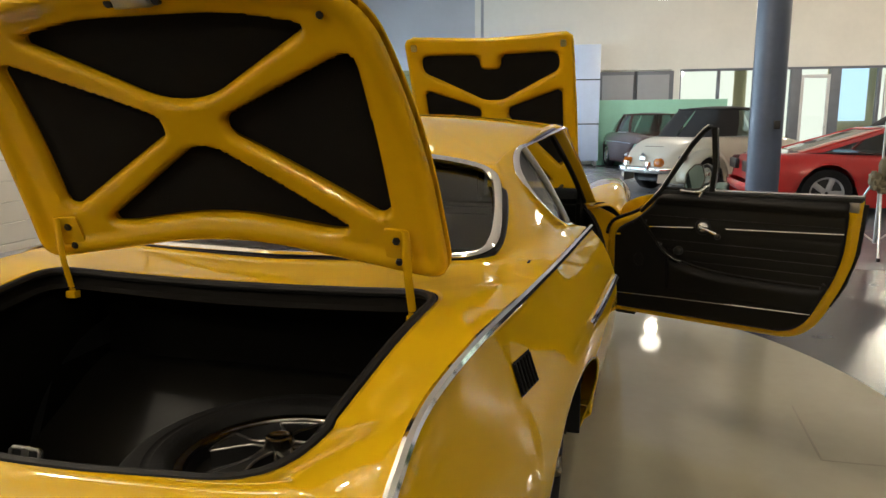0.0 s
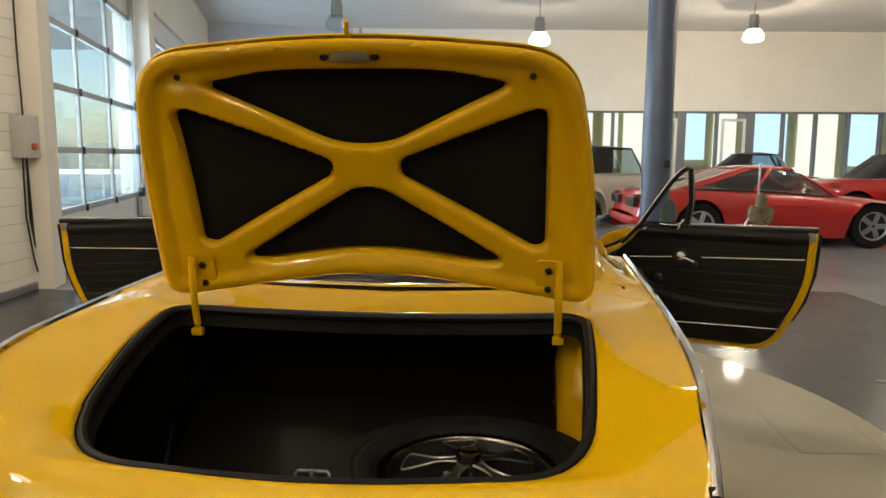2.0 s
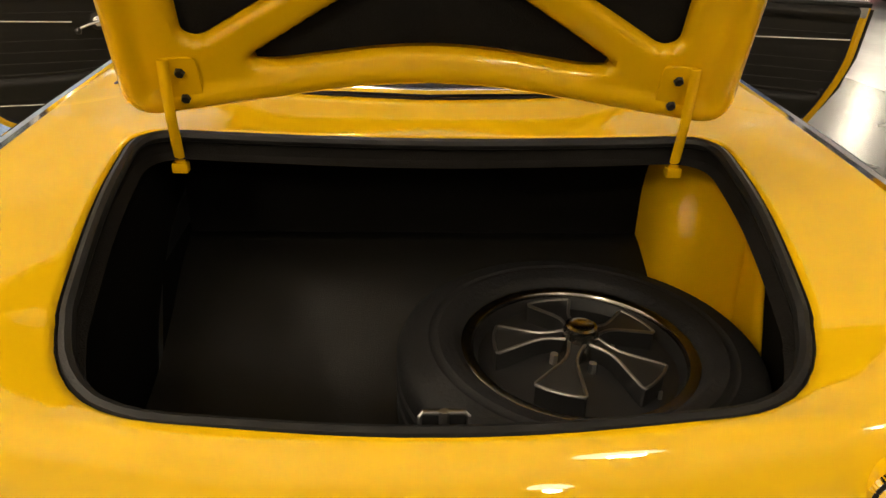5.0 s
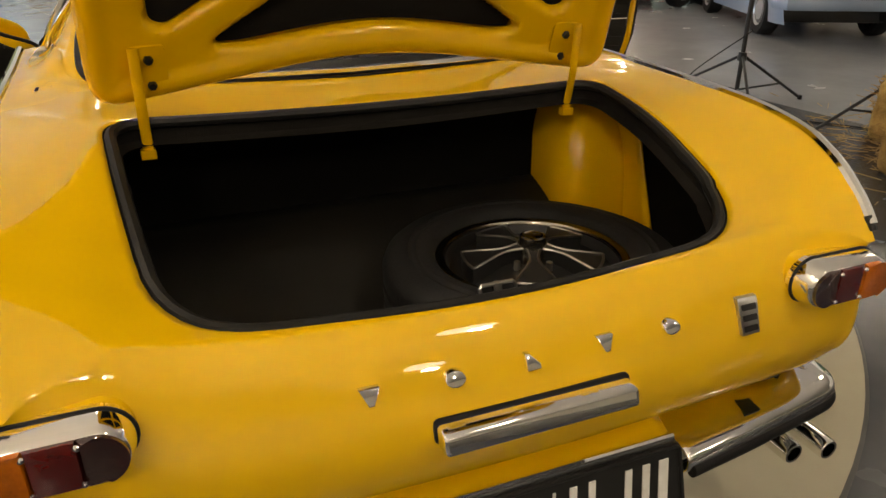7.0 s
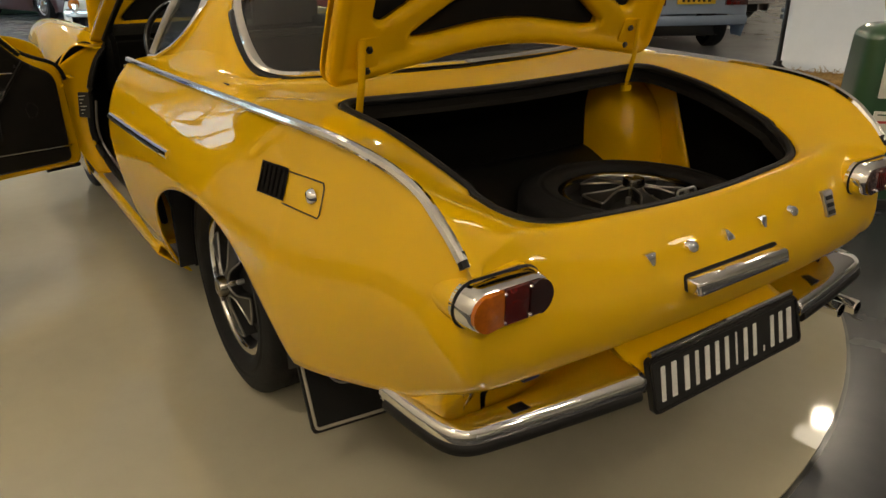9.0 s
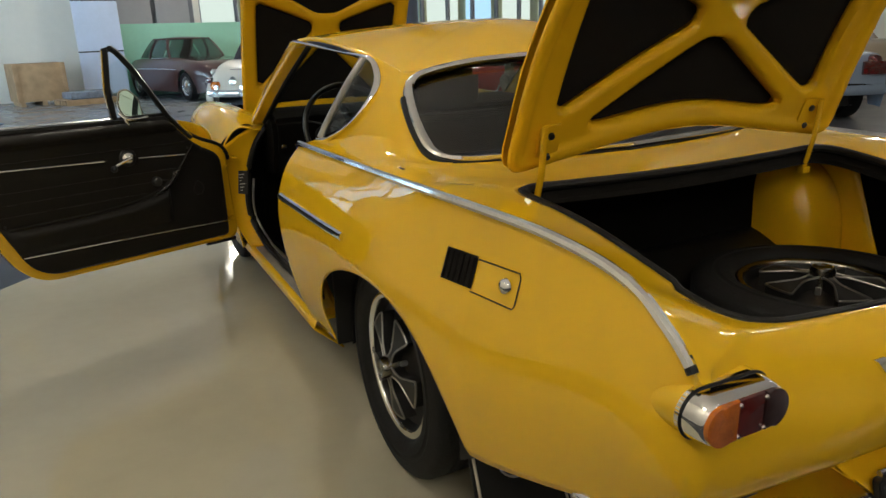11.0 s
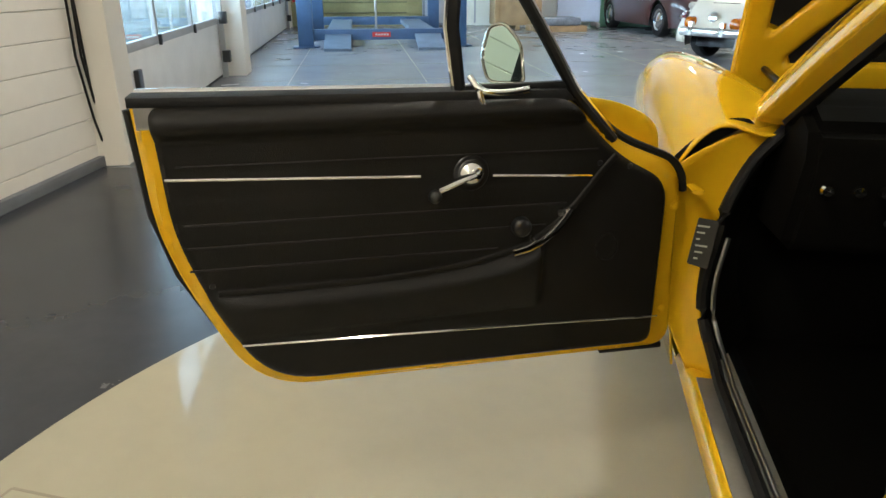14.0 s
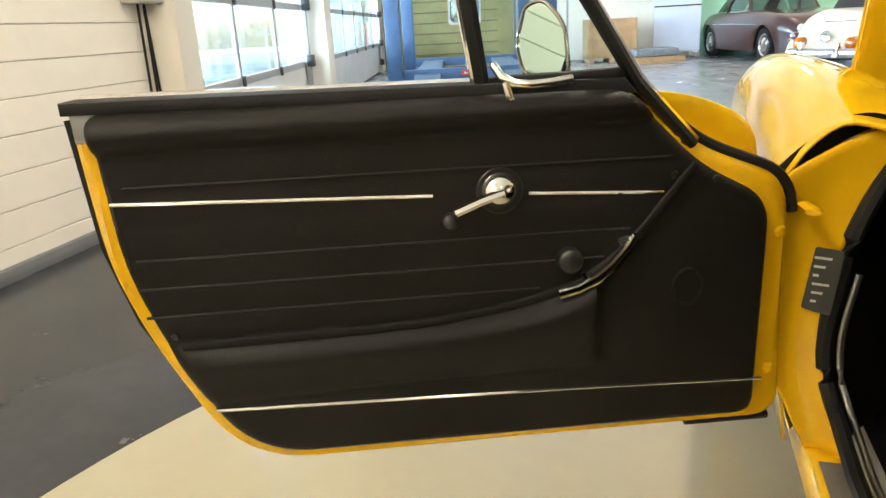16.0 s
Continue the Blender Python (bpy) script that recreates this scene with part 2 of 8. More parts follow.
BOOTMAT = material("black_rubber_mat", (0.0065, 0.0060, 0.0048), 0.36, vary=0.45, scale=3.5, bump=0.3, bump_scale=420, rough_vary=0.08)
DULLCHROME = material("dull_chrome", (0.30, 0.28, 0.24), 0.22, 1.0, vary=0.2, scale=30, rough_vary=0.1)
PAD = material("black_insulation_felt", (0.007, 0.006, 0.005), 0.95, vary=0.3, scale=9, bump=0.5, bump_scale=320)
BLACK = material("black_enamel", (0.012, 0.012, 0.012), 0.30, coat=0.4, vary=0.2, scale=8)
SILVER = material("silver_paint", (0.50, 0.50, 0.48), 0.35, 0.7, vary=0.1, scale=20)
BOOTMAT.node_tree.nodes["Principled BSDF"].inputs["Specular IOR Level"].default_value = 0.33
for _m in (RUBBER, TYRE):
    _m.node_tree.nodes["Principled BSDF"].inputs["Specular IOR Level"].default_value = 0.28
for _m in (VINYL, PAD, TYRE):
    _m.node_tree.nodes["Principled BSDF"].inputs["Specular IOR Level"].default_value = 0.25
DARKGLASS = glass("tinted_glass", (0.34, 0.40, 0.38), 2.4)
PANE = glass("window_glass", (0.86, 0.92, 0.92))
MIRROR = material("mirror_glass", (0.48, 0.62, 0.58), 0.02, 1.0, vary=0)
AMBER = material("amber_lens", (0.46, 0.115, 0.002), 0.12, coat=1.0, vary=0.4, scale=22, bump=0.0)
REDLENS = material("red_lens", (0.085, 0.005, 0.004), 0.08, coat=1.0, vary=0.4, scale=14)
REDDARK = material("dark_red_reflector", (0.028, 0.004, 0.004), 0.12, coat=1.0, vary=0.5, scale=60, bump=0.5, bump_scale=260)
WHITE_MARK = material("white_marking", (0.72, 0.72, 0.70), 0.5, vary=0.1, scale=40)

# ---------------------------------------------------------------- the hall
PLASTER = material("cream_plaster", (0.80, 0.765, 0.68), 0.8, vary=0.06, scale=0.8, bump=0.12, bump_scale=90)
BRICKWHITE = material("white_painted_cladding", (0.83, 0.80, 0.73), 0.55, vary=0.06, scale=1.5, bump=0.12, bump_scale=35)
MORTAR = material("cladding_joint", (0.50, 0.48, 0.44), 0.85, vary=0.15, scale=4, bump=0.3, bump_scale=80)
CEILING = material("ceiling_paint", (0.66, 0.64, 0.62), 0.85, vary=0.06, scale=0.7)
RESIN = material("grey_floor_tile", (0.265, 0.275, 0.29), 0.24, vary=0.14, scale=1.1, rough_vary=0.08, bump=0.03, bump_scale=30)
DARKFLOOR = material("dark_grey_floor", (0.040, 0.044, 0.054), 0.25, vary=0.25, scale=1.6, rough_vary=0.07)
TABLE_TOP = material("cream_turntable_coating", (0.455, 0.425, 0.32), 0.05, vary=0.07, scale=1.8, rough_vary=0.025)
DARKFLOOR.node_tree.nodes["Principled BSDF"].inputs["Specular IOR Level"].default_value = 0.4
GREYFRAME = material("grey_door_frame", (0.17, 0.18, 0.20), 0.5, vary=0.12, scale=5)
ALU = material("light_grey_profile", (0.42, 0.43, 0.43), 0.45, 0.3, vary=0.1, scale=6)
DOORWHITE = material("white_sandwich_panel", (0.72, 0.72, 0.70), 0.5, vary=0.08, scale=3, bump=0.08, bump_scale=120)
BLUESTEEL = material("blue_grey_steel_paint", (0.085, 0.11, 0.17), 0.38, vary=0.18, scale=2.5, bump=0.05, bump_scale=120, rough_vary=0.08)
LIFTBLUE = material("blue_lift_paint", (0.055, 0.11, 0.22), 0.42, vary=0.2, scale=4, bump=0.06, bump_scale=140)
OLIVE = material("olive_curtain", (0.30, 0.28, 0.13), 0.85, vary=0.2, scale=2.0, bump=0.2, bump_scale=30)
GREYDOOR_SHADE = material("grey_door_and_shaded_wall", (0.36, 0.36, 0.37), 0.55, vary=0.06, scale=3)
FROST = material("cream_office_wall", (0.68, 0.62, 0.40), 0.8, vary=0.1, scale=1)
DAY = glow("daylight_backdrop", (0.86, 0.94, 1.0), 9.0)
DAYBLUE = glow("sky_backdrop", (0.60, 0.80, 1.0), 1.1)
OFFICEGLOW = glow("office_daylight", (1.0, 0.95, 0.80), 0.95)
SNOW = material("pale_yard_paving", (0.80, 0.80, 0.79), 0.9, vary=0.1, scale=0.5)

YAW = radians(5.5)
HALL = Matrix.Rotation(YAW, 4, "Z")
GAR = pose(-4.10, 4.50, 0, 0, 0, 16.5)      # y runs along the garage doors, x into the hall
BRK = pose(-3.985, 3.20, 0, 0, 0, 5.5)      # y runs along the block wall
TOP = 5.0

floor = single("floor", new_box((-45, -22, -0.2), (32, 42, 0)), RESIN, "grey glossy resin showroom floor", "floor", kind="structure")
_o = [(math.cos(a) * 2.3 - 0.18, math.sin(a) * 2.3 + 1.08) for a in spread(0, math.tau, 128)[:-1]]
_d = rounded([(-3.93, -7.0), (-4.14, 4.10), (3.6, 4.85), (4.7, -7.0)], 0.01, 1)
dark = single("dark_floor_area", slab(_d, 0.0005, 0.004), DARKFLOOR, "dark grey coated floor round the turntable", "floor", kind="structure")
gap = single("turntable_gap", slab([(-0.18 + (x + 0.18) * 1.0052, 1.08 + (y - 1.08) * 1.0052) for x, y in _o], 0.004, 0.006), BLACK, "narrow black gap round the turntable", "joint", kind="structure")
turntable = single("turntable", slab(_o, 0.006, 0.013, bevel=0.002), TABLE_TOP, "round cream-coated turntable set in the floor", "turntable", kind="structure")


MORTAR_DARK = material("dark_joint", (0.30, 0.27, 0.20), 0.7, vary=0.1)


def groove(a, b, w=0.004):
    d = (Vector(b) - Vector(a)).normalized()
    s = Vector((-d.y, d.x)) * w
    bm = slab([tuple(Vector(a) - s), tuple(Vector(b) - s), tuple(Vector(b) + s), tuple(Vector(a) + s)], 0.0131, 0.0136)
    part("joint", bm, MORTAR_DARK, turntable)


for a, b in (((-2.36, 1.28), (-2.02, 1.25)), ((-2.02, 1.25), (-2.10, 0.65)), ((-2.36, 1.28), (-2.44, 0.75)), ((1.62, 1.45), (1.63, 0.93)), ((1.63, 0.93), (2.0, 0.95)), ((2.0, 0.95), (2.02, 1.5))):
    groove(a, b)

# outer shell of the hall
shell = ((21.0, -15.0, 21.25, 19.55, "wall_right"), (-9.0, -15.25, 21.25, -15.0, "wall_back"))
for x0, y0, x1, y1, nm in shell:
    single(nm, new_box((x0, y0, 0), (x1, y1, TOP)), PLASTER, "plain cream plaster hall wall", "wall", kind="structure", m=HALL)
single("ceiling", new_box((-16, -15.3, TOP), (21.3, 24, TOP + 0.2)), CEILING, "white painted hall ceiling", "ceiling", kind="structure", m=HALL)

# far wall with its strip of office windows
FAR, HEAD = 19.3, 2.60
bm = bmesh.new()
box(bm, (-9.0, FAR, HEAD + 0.06), (21.0, FAR + 0.25, TOP))
box(bm, (-9.0, FAR, 0), (1.25, FAR + 0.25, HEAD + 0.06))
box(bm, (3.30, FAR, 0), (3.55, FAR + 0.25, HEAD + 0.06))
single("wall_far", bm, PLASTER, "cream plaster wall above a strip of office windows", "wall", kind="structure", m=HALL, smooth=False)
win = thing("window_1", HALL, "long strip of grey-framed office windows", "window", kind="structure")
cuts = [3.55, 4.59, 5.53, 6.60, 7.60, 8.69, 9.69, 10.71, 11.7, 12.7, 13.7, 14.7, 15.7, 16.7, 17.7, 18.7, 19.7, 20.9]
part("window_head", new_box((3.55, FAR + 0.02, HEAD), (20.95, FAR + 0.2, HEAD + 0.06), 0.005), GREYFRAME, win)
for i, u in enumerate(cuts):
    w = 0.13 if i in (3, 4, 6) else 0.035
    part("mullion", new_box((u - w, FAR + 0.02, 0), (u + w, FAR + 0.2, HEAD), 0.006), GREYFRAME, win)
for i, (u, w) in enumerate(zip(cuts, cuts[1:])):
    ob = part("pane", new_box((u + 0.02, FAR + 0.10, 0.05), (w - 0.02, FAR + 0.108, HEAD)), PANE, win)
    ob.visible_shadow = False
for i, u in enumerate((6.73, 8.82)):
    d = thing("office_door", HALL @ pose(u, FAR + 0.03, 0), "white-framed glazed office door, closed", "door", "office doors")
    for lo, hi in (((0, 0, 0), (0.08, 0.05, 2.45)), ((0.66, 0, 0), (0.74, 0.05, 2.45)), ((0.08, 0, 2.36), (0.66, 0.05, 2.45)), ((0.08, 0, 0), (0.66, 0.05, 0.25))):
        part("rail", new_box(lo, hi, 0.006), DOORWHITE, d)
    part("handle", new_box((0.60, -0.05, 1.02), (0.70, -0.02, 1.05), 0.006), STEEL, d)
single("office_back_wall", new_box((3.3, 23.0, 0), (21.2, 23.2, TOP)), FROST, "warm yellow office wall behind the windows", "wall", kind="structure", m=HALL)
single("office_side_wall", new_box((3.30, FAR + 0.25, 0), (3.42, 23.0, TOP)), FROST, "warm yellow office side wall", "wall", kind="structure", m=HALL)
for u0, u1, z0, m_ in ((3.7, 5.7, 1.0, OFFICEGLOW), (6.1, 6.6, 0.9, OFFICEGLOW), (6.8, 8.5, 0.2, OFFICEGLOW), (8.75, 9.7, 1.2, DAYBLUE), (10.0, 10.8, 0.8, OFFICEGLOW), (11.1, 12.6, 1.0, DAYBLUE), (13.0, 14.4, 0.6, OFFICEGLOW), (14.8, 16.0, 1.0, DAYBLUE), (16.6, 18.0, 0.5, OFFICEGLOW), (18.5, 20.0, 1.0, OFFICEGLOW)):
    single("office_window", new_box((u0, 22.93, z0), (u1, 22.97, 2.9)), m_, "bright daylit window at the back of the office", "window", kind="structure", m=HALL)
for u in (1.42, 2.40):
    d = thing("flush_door", HALL @ pose(u, FAR - 0.02, 0), "grey flush door in a dark frame, closed", "door", "flush doors")
    part("frame", new_box((-0.12, 0.01, 0), (0.98, 0.10, HEAD + 0.02), 0.01), GREYFRAME, d)
    part("leaf", new_box((0, -0.02, 0.01), (0.86, 0.03, HEAD - 0.08), 0.004), GREYDOOR_SHADE, d)
    part("handle", new_box((0.72, -0.07, 1.02), (0.82, -0.03, 1.05), 0.006), STEEL, d)
single("wall_store", new_box((1.25, FAR + 0.1, 0), (3.3, FAR + 0.3, HEAD + 0.06)), PLASTER, "plain plaster wall behind flush doors", "wall", kind="structure", m=HALL)

# round blue column in the middle of the hall
col = thing("steel_column", pose(2.14, 6.45, 0), "round blue-grey painted steel column", "column")
bm = bmesh.new()
revolve(bm, [(0.0, 0), (0.165, 0), (0.165, TOP)], 40)
part("shaft", bm, BLUESTEEL, col)
part("base_plate", new_box((-0.26, -0.26, 0), (0.26, 0.26, 0.02), 0.004), BLUESTEEL, col)
part("service_box", new_box((0.05, -0.185, 1.15), (0.11, -0.155, 1.24), 0.006), BLACK, col)

# clad wall beside the doors
wall_b = single("wall_block", new_box((-0.30, -18.0, 0), (-0.009, 1.08, TOP)), MORTAR, "cream-white wall clad in wide horizontal boards", "wall", kind="structure", m=BRK)
part("plinth", new_box((-0.02, -18.0, 0), (0.035, 1.05, 0.07), 0.01), GREYFRAME, wall_b)

bm = bmesh.new()
tube(bm, [(0.03, 0.86, TOP), (0.03, 0.87, 2.2), (0.035, 0.90, 1.1), (0.03, 0.93, 0.5)], 0.008, n=6)
single("hanging_lead", bm, RUBBER, "black lead hanging down the block wall", "cable", m=BRK)
bm = bmesh.new()
tube(bm, [(0.02, 0.99, TOP), (0.02, 0.99, 0.3)], 0.007, n=6)
single("wall_conduit", bm, ALU, "thin grey conduit on the wall", "conduit", m=BRK)
# white pillar between block wall and first garage door
for nm, m_, lo, hi in (("pillar", GAR, (-0.30, -0.36, 0), (0.10, -0.02, TOP)), ("pillar", GAR, (-0.30, 4.18, 0), (0.22, 4.62, TOP))):
    single(nm, new_box(lo, hi, 0.012), PLASTER, "white painted square wall pillar", "pillar", "pillars between garage doors", kind="structure", m=m_)
bm = new_box((-0.3, 0, 3.75), (0.0, 13.6, TOP))
single("wall_over_doors", bm, PLASTER, "cream wall over the garage doors", "wall", kind="structure", m=GAR)
single("wall_garage_end", new_box((-0.3, 13.0, 0), (0.0, 16.5, TOP)), PLASTER, "cream wall beyond the garage doors", "wall", kind="structure", m=GAR)


def garage_door(y0, y1, columns, label):
    d = thing("garage_door", GAR @ pose(-0.06, y0, 0), label, "garage door", "garage doors")
    w, sill, pitch = y1 - y0, 0.66, 0.66
    part("bottom_panel", new_box((-0.05, 0.0, 0.03), (0.0, w, sill), 0.008), DOORWHITE, d)
    part("bottom_seal", new_box((-0.04, 0.0, 0.0), (-0.01, w, 0.03)), RUBBER, d)
    rows = 4
    for r in range(rows + 1):
        part("rail", new_box((-0.045, 0, sill + r * pitch - 0.035), (0.005, w, sill + r * pitch + 0.035), 0.006), ALU, d)
    for c in range(columns + 1):
        x = w * c / columns
        part("mullion", new_box((-0.04, max(0, x - 0.028), sill), (0.0, min(w, x + 0.028), sill + rows * pitch), 0.006), ALU, d)
    for r in range(rows):
        for c in range(columns):
            ob = part("pane", new_box((-0.026, w * c / columns, sill + r * pitch), (-0.020, w * (c + 1) / columns, sill + (r + 1) * pitch)), PANE, d)
            ob.visible_shadow = False
    part("top_panel", new_box((-0.05, 0, sill + rows * pitch), (0.0, w, 3.75), 0.008), DOORWHITE, d)
    for r in range(rows + 1):
        for c in range(1, columns):
            part("hinge", new_box((0.005, w * c / columns - 0.022, sill + r * pitch - 0.045), (0.03, w * c / columns + 0.022, sill + r * pitch + 0.045), 0.005), BLACK, d)
    for y in (0.06, w - 0.06):
        part("track", new_box((0.01, y - 0.03, 0), (0.07, y + 0.03, 3.9), 0.005), ALU, d)
        for z in (0.25, 0.7, 1.35, 2.0):
            part("roller_bracket", new_box((0.03, y - 0.05, z - 0.07), (0.12, y + 0.05, z + 0.07), 0.012), BLACK, d)
    part("pull_handle", new_box((0.0, 0.55, 0.28), (0.04, 0.66, 0.50), 0.01), BLACK, d)
    return d


garage_door(0.0, 4.15, 3, "white sectional garage door with grey-barred windows, closed")
garage_door(4.70, 13.0, 6, "long white sectional garage door with grey-barred windows, closed")
# overhead rails of the doors
for y in (0.06, 4.09):
    bm = bmesh.new()
    tube(bm, [(0.05, y, 3.8), (0.12, y, 4.15), (0.5, y, 4.3), (3.2, y, 4.35)], 0.035, n=6)
    single("door_rail", bm, STEEL, "grey overhead garage door rail", "rail", "garage door rails", m=GAR)

# yard seen through the doors
single("yard", new_box((-60, -30, -0.19), (-0.35, 60, -0.03)), SNOW, "pale paved yard outside the doors", "ground", kind="structure", m=GAR)
single("backdrop", new_box((-40.2, -60, -0.1), (-40, 70, 25)), DAY, "bright hazy daylight outside the doors", "backdrop", kind="structure", m=GAR)
bld = thing("office_block", GAR @ pose(-26, 14, 0), "distant pale blue-grey glazed office block", "building")
FACADE = material("pale_blue_facade", (0.62, 0.74, 0.82), 0.6, vary=0.1, scale=0.3)
FACGLASS = material("facade_glass", (0.34, 0.55, 0.66), 0.2, vary=0.2, scale=0.4)
part("wall", new_box((-3, -5, 0), (0, 9, 9.5)), FACADE, bld)
for r in range(3):
    for c in range(4):
        part("window", new_box((0.0, -4.2 + c * 3.3, 1.3 + r * 2.8), (0.06, -1.9 + c * 3.3, 2.9 + r * 2.8)), FACGLASS, bld)
# car standing far out in the yard
yc = thing("yard_van", GAR @ pose(-17, 3.2, -0.03), "pale blue van parked in the yard", "van")
YVAN = material("pale_blue_van_paint", (0.45, 0.62, 0.78), 0.4, coat=0.5, vary=0.05)
part("body", slab(rounded([(-1.9, 0.35), (2.1, 0.35), (2.1, 0.95), (1.3, 1.05), (0.8, 1.75), (-1.9, 1.80)], 0.15, 4), -0.85, 0.85, lambda a, b, c: Vector((c, a, b))), YVAN, yc)
part("side_window", slab(rounded([(-1.6, 1.1), (0.95, 1.1), (0.65, 1.62), (-1.6, 1.65)], 0.06, 3), 0.85, 0.87, lambda a, b, c: Vector((c, a, b))), FACGLASS, yc)
for y_ in (-1.2, 1.35):
    part("wheel", revolve(bmesh.new(), [(0.0, 0.10), (0.19, 0.10), (0.20, 0.08), (0.32, 0.08), (0.34, 0.0), (0.34, -0.15)], 28, Matrix.Translation((0.80, y_, 0.34)) @ Matrix.Rotation(radians(90), 4, "Y")), BLACK, yc)
bld2 = thing("canopy_post", GAR @ pose(-4.6, 3.6, 0), "blue-grey post standing outside the doors", "post")
part("post", new_box((-0.28, -0.28, 0), (0.28, 0.28, 5.0), 0.02), material("pale_blue_cladding", (0.40, 0.58, 0.80), 0.5, vary=0.08, scale=2), bld2)

# end of the workshop bay, behind the lift
single("bay_curtain", new_box((0.0, 13.9, 0), (3.3, 14.0, 2.75)), OLIVE, "olive green wall behind the car lift", "wall", kind="structure", m=GAR)
for z in spread(0.3, 2.6, 9):
    single("wall_batten", new_box((0.55, 13.86, z), (2.9, 13.895, z + 0.03), 0.004), material("dark_batten", (0.16, 0.15, 0.08), 0.7) if z < 0.31 else bpy.data.materials["dark_batten"], "thin dark slat across the olive wall", "slat", "slats of the olive wall", m=GAR)
# plaster of the bay, with its shade put into the colour as blue-grey
SHADEWALL = material("shaded_bay_plaster", (0.50, 0.52, 0.56), 0.8, vary=0.06, scale=0.8, bump=0.1, bump_scale=90)
single("wall_over_bay", new_box((0.0, 13.88, 2.75), (3.3, 14.05, TOP)), SHADEWALL, "plaster wall above the olive panel, tinted blue-grey as in shade", "wall", kind="structure", m=GAR)
# middle stretch: a side wall whose shade is put in as the doors' grey
for x0, x1, y0, m_, lab in ((3.3, 4.28, 13.9, SHADEWALL, "plaster wall beside the workshop bay, tinted blue-grey as in shade"), (4.28, 6.12, 13.85, GREYDOOR_SHADE, "side wall of the workshop bay, coloured grey for its shade"), (6.12, 9.3, 13.9, PLASTER, "cream wall beside the workshop bay")):
    single("wall_bay", new_box((x0, y0, 0), (x1, 14.1, TOP)), m_, lab, "wall", kind="structure", m=GAR)
for x in (3.36, 4.62):
    d = thing("flush_door", GAR @ pose(x, 13.82, 0), "pale grey flush door in a dark frame, closed", "door", "flush doors")
    part("frame", new_box((-0.06, 0.0, 0), (0.92, 0.03, 2.25), 0.01), GREYFRAME, d)
    part("leaf", new_box((0, -0.03, 0.06), (0.86, 0.0, 2.18), 0.004), GREYDOOR_SHADE, d)

# four-post lift
lift = thing("car_lift", GAR @ pose(0, 0, 0), "blue four-post car lift with lowered runways", "car lift")
for x, y in ((0.72, 8.0), (3.42, 8.0), (0.72, 12.4), (3.42, 12.4)):
    part("post", new_box((x - 0.13, y - 0.11, 0), (x + 0.13, y + 0.11, 2.6), 0.015), LIFTBLUE, lift)
    part("foot_plate", new_box((x - 0.22, y - 0.18, 0), (x + 0.22, y + 0.18, 0.02), 0.004), LIFTBLUE, lift)
for y in (8.05, 12.35):
    part("cross_beam", new_box((0.85, y - 0.09, 0.12), (3.3, y + 0.09, 0.30), 0.012), LIFTBLUE, lift)
for x in (1.28, 2.86):
    RUNWAY = material("lift_runway", (0.16, 0.21, 0.28), 0.5, vary=0.2, scale=5, bump=0.3, bump_scale=60) if x < 2 else RUNWAY
    part("runway", new_box((x - 0.23, 8.0, 0.16), (x + 0.23, 12.6, 0.24), 0.008), RUNWAY, lift)
    part("ramp", new_box((x - 0.23, 7.15, 0.0), (x + 0.23, 8.05, 0.05), 0.008, Matrix.Translation((0, 7.15, 0)) @ Matrix.Rotation(radians(12), 4, "X") @ Matrix.Translation((0, -7.15, 0))), RUNWAY, lift)
    for k in range(9):
        part("grip_rib", new_box((x - 0.21 + k * 0.05, 8.1, 0.238), (x - 0.19 + k * 0.05, 12.5, 0.25)), RUNWAY, lift)
part("load_label", new_box((1.88, 7.945, 0.17), (2.20, 7.957, 0.25)), material("red_label", (0.62, 0.05, 0.04), 0.5), lift, "small red load label")
for k in range(5):
    part("load_mark", new_box((1.93 + k * 0.05, 7.940, 0.195), (1.965 + k * 0.05, 7.944, 0.225)), WHITE_MARK, lift)

mir = thing("traffic_mirror", GAR @ pose(2.02, 10.6, 0), "rectangular convex mirror on a steel stand", "mirror")
bm = bmesh.new()
tube(bm, [(0, 0.06, 0.0), (0, 0.06, 1.6)], 0.025, n=10)
part("stand", bm, STEEL, mir)
part("foot", new_box((-0.22, -0.16, 0.0), (0.22, 0.28, 0.03), 0.006), STEEL, mir)
fr = rounded([(-0.34, 1.02), (0.34, 1.02), (0.34, 1.58), (-0.34, 1.58)], 0.07)
part("frame", slab(fr, 0.0, 0.05, lambda a, b, c: Vector((a, 0.04 - c, b))), SILVER, mir)
fi = rounded([(-0.30, 1.06), (0.30, 1.06), (0.30, 1.54), (-0.30, 1.54)], 0.05)
part("mirror_face", sheet(lambda a, b: Vector((a, -0.045 + 0.3 * (a * a + (b - 1.3) ** 2), b)), fi, step=0.03, flip=False), MIRROR, mir)

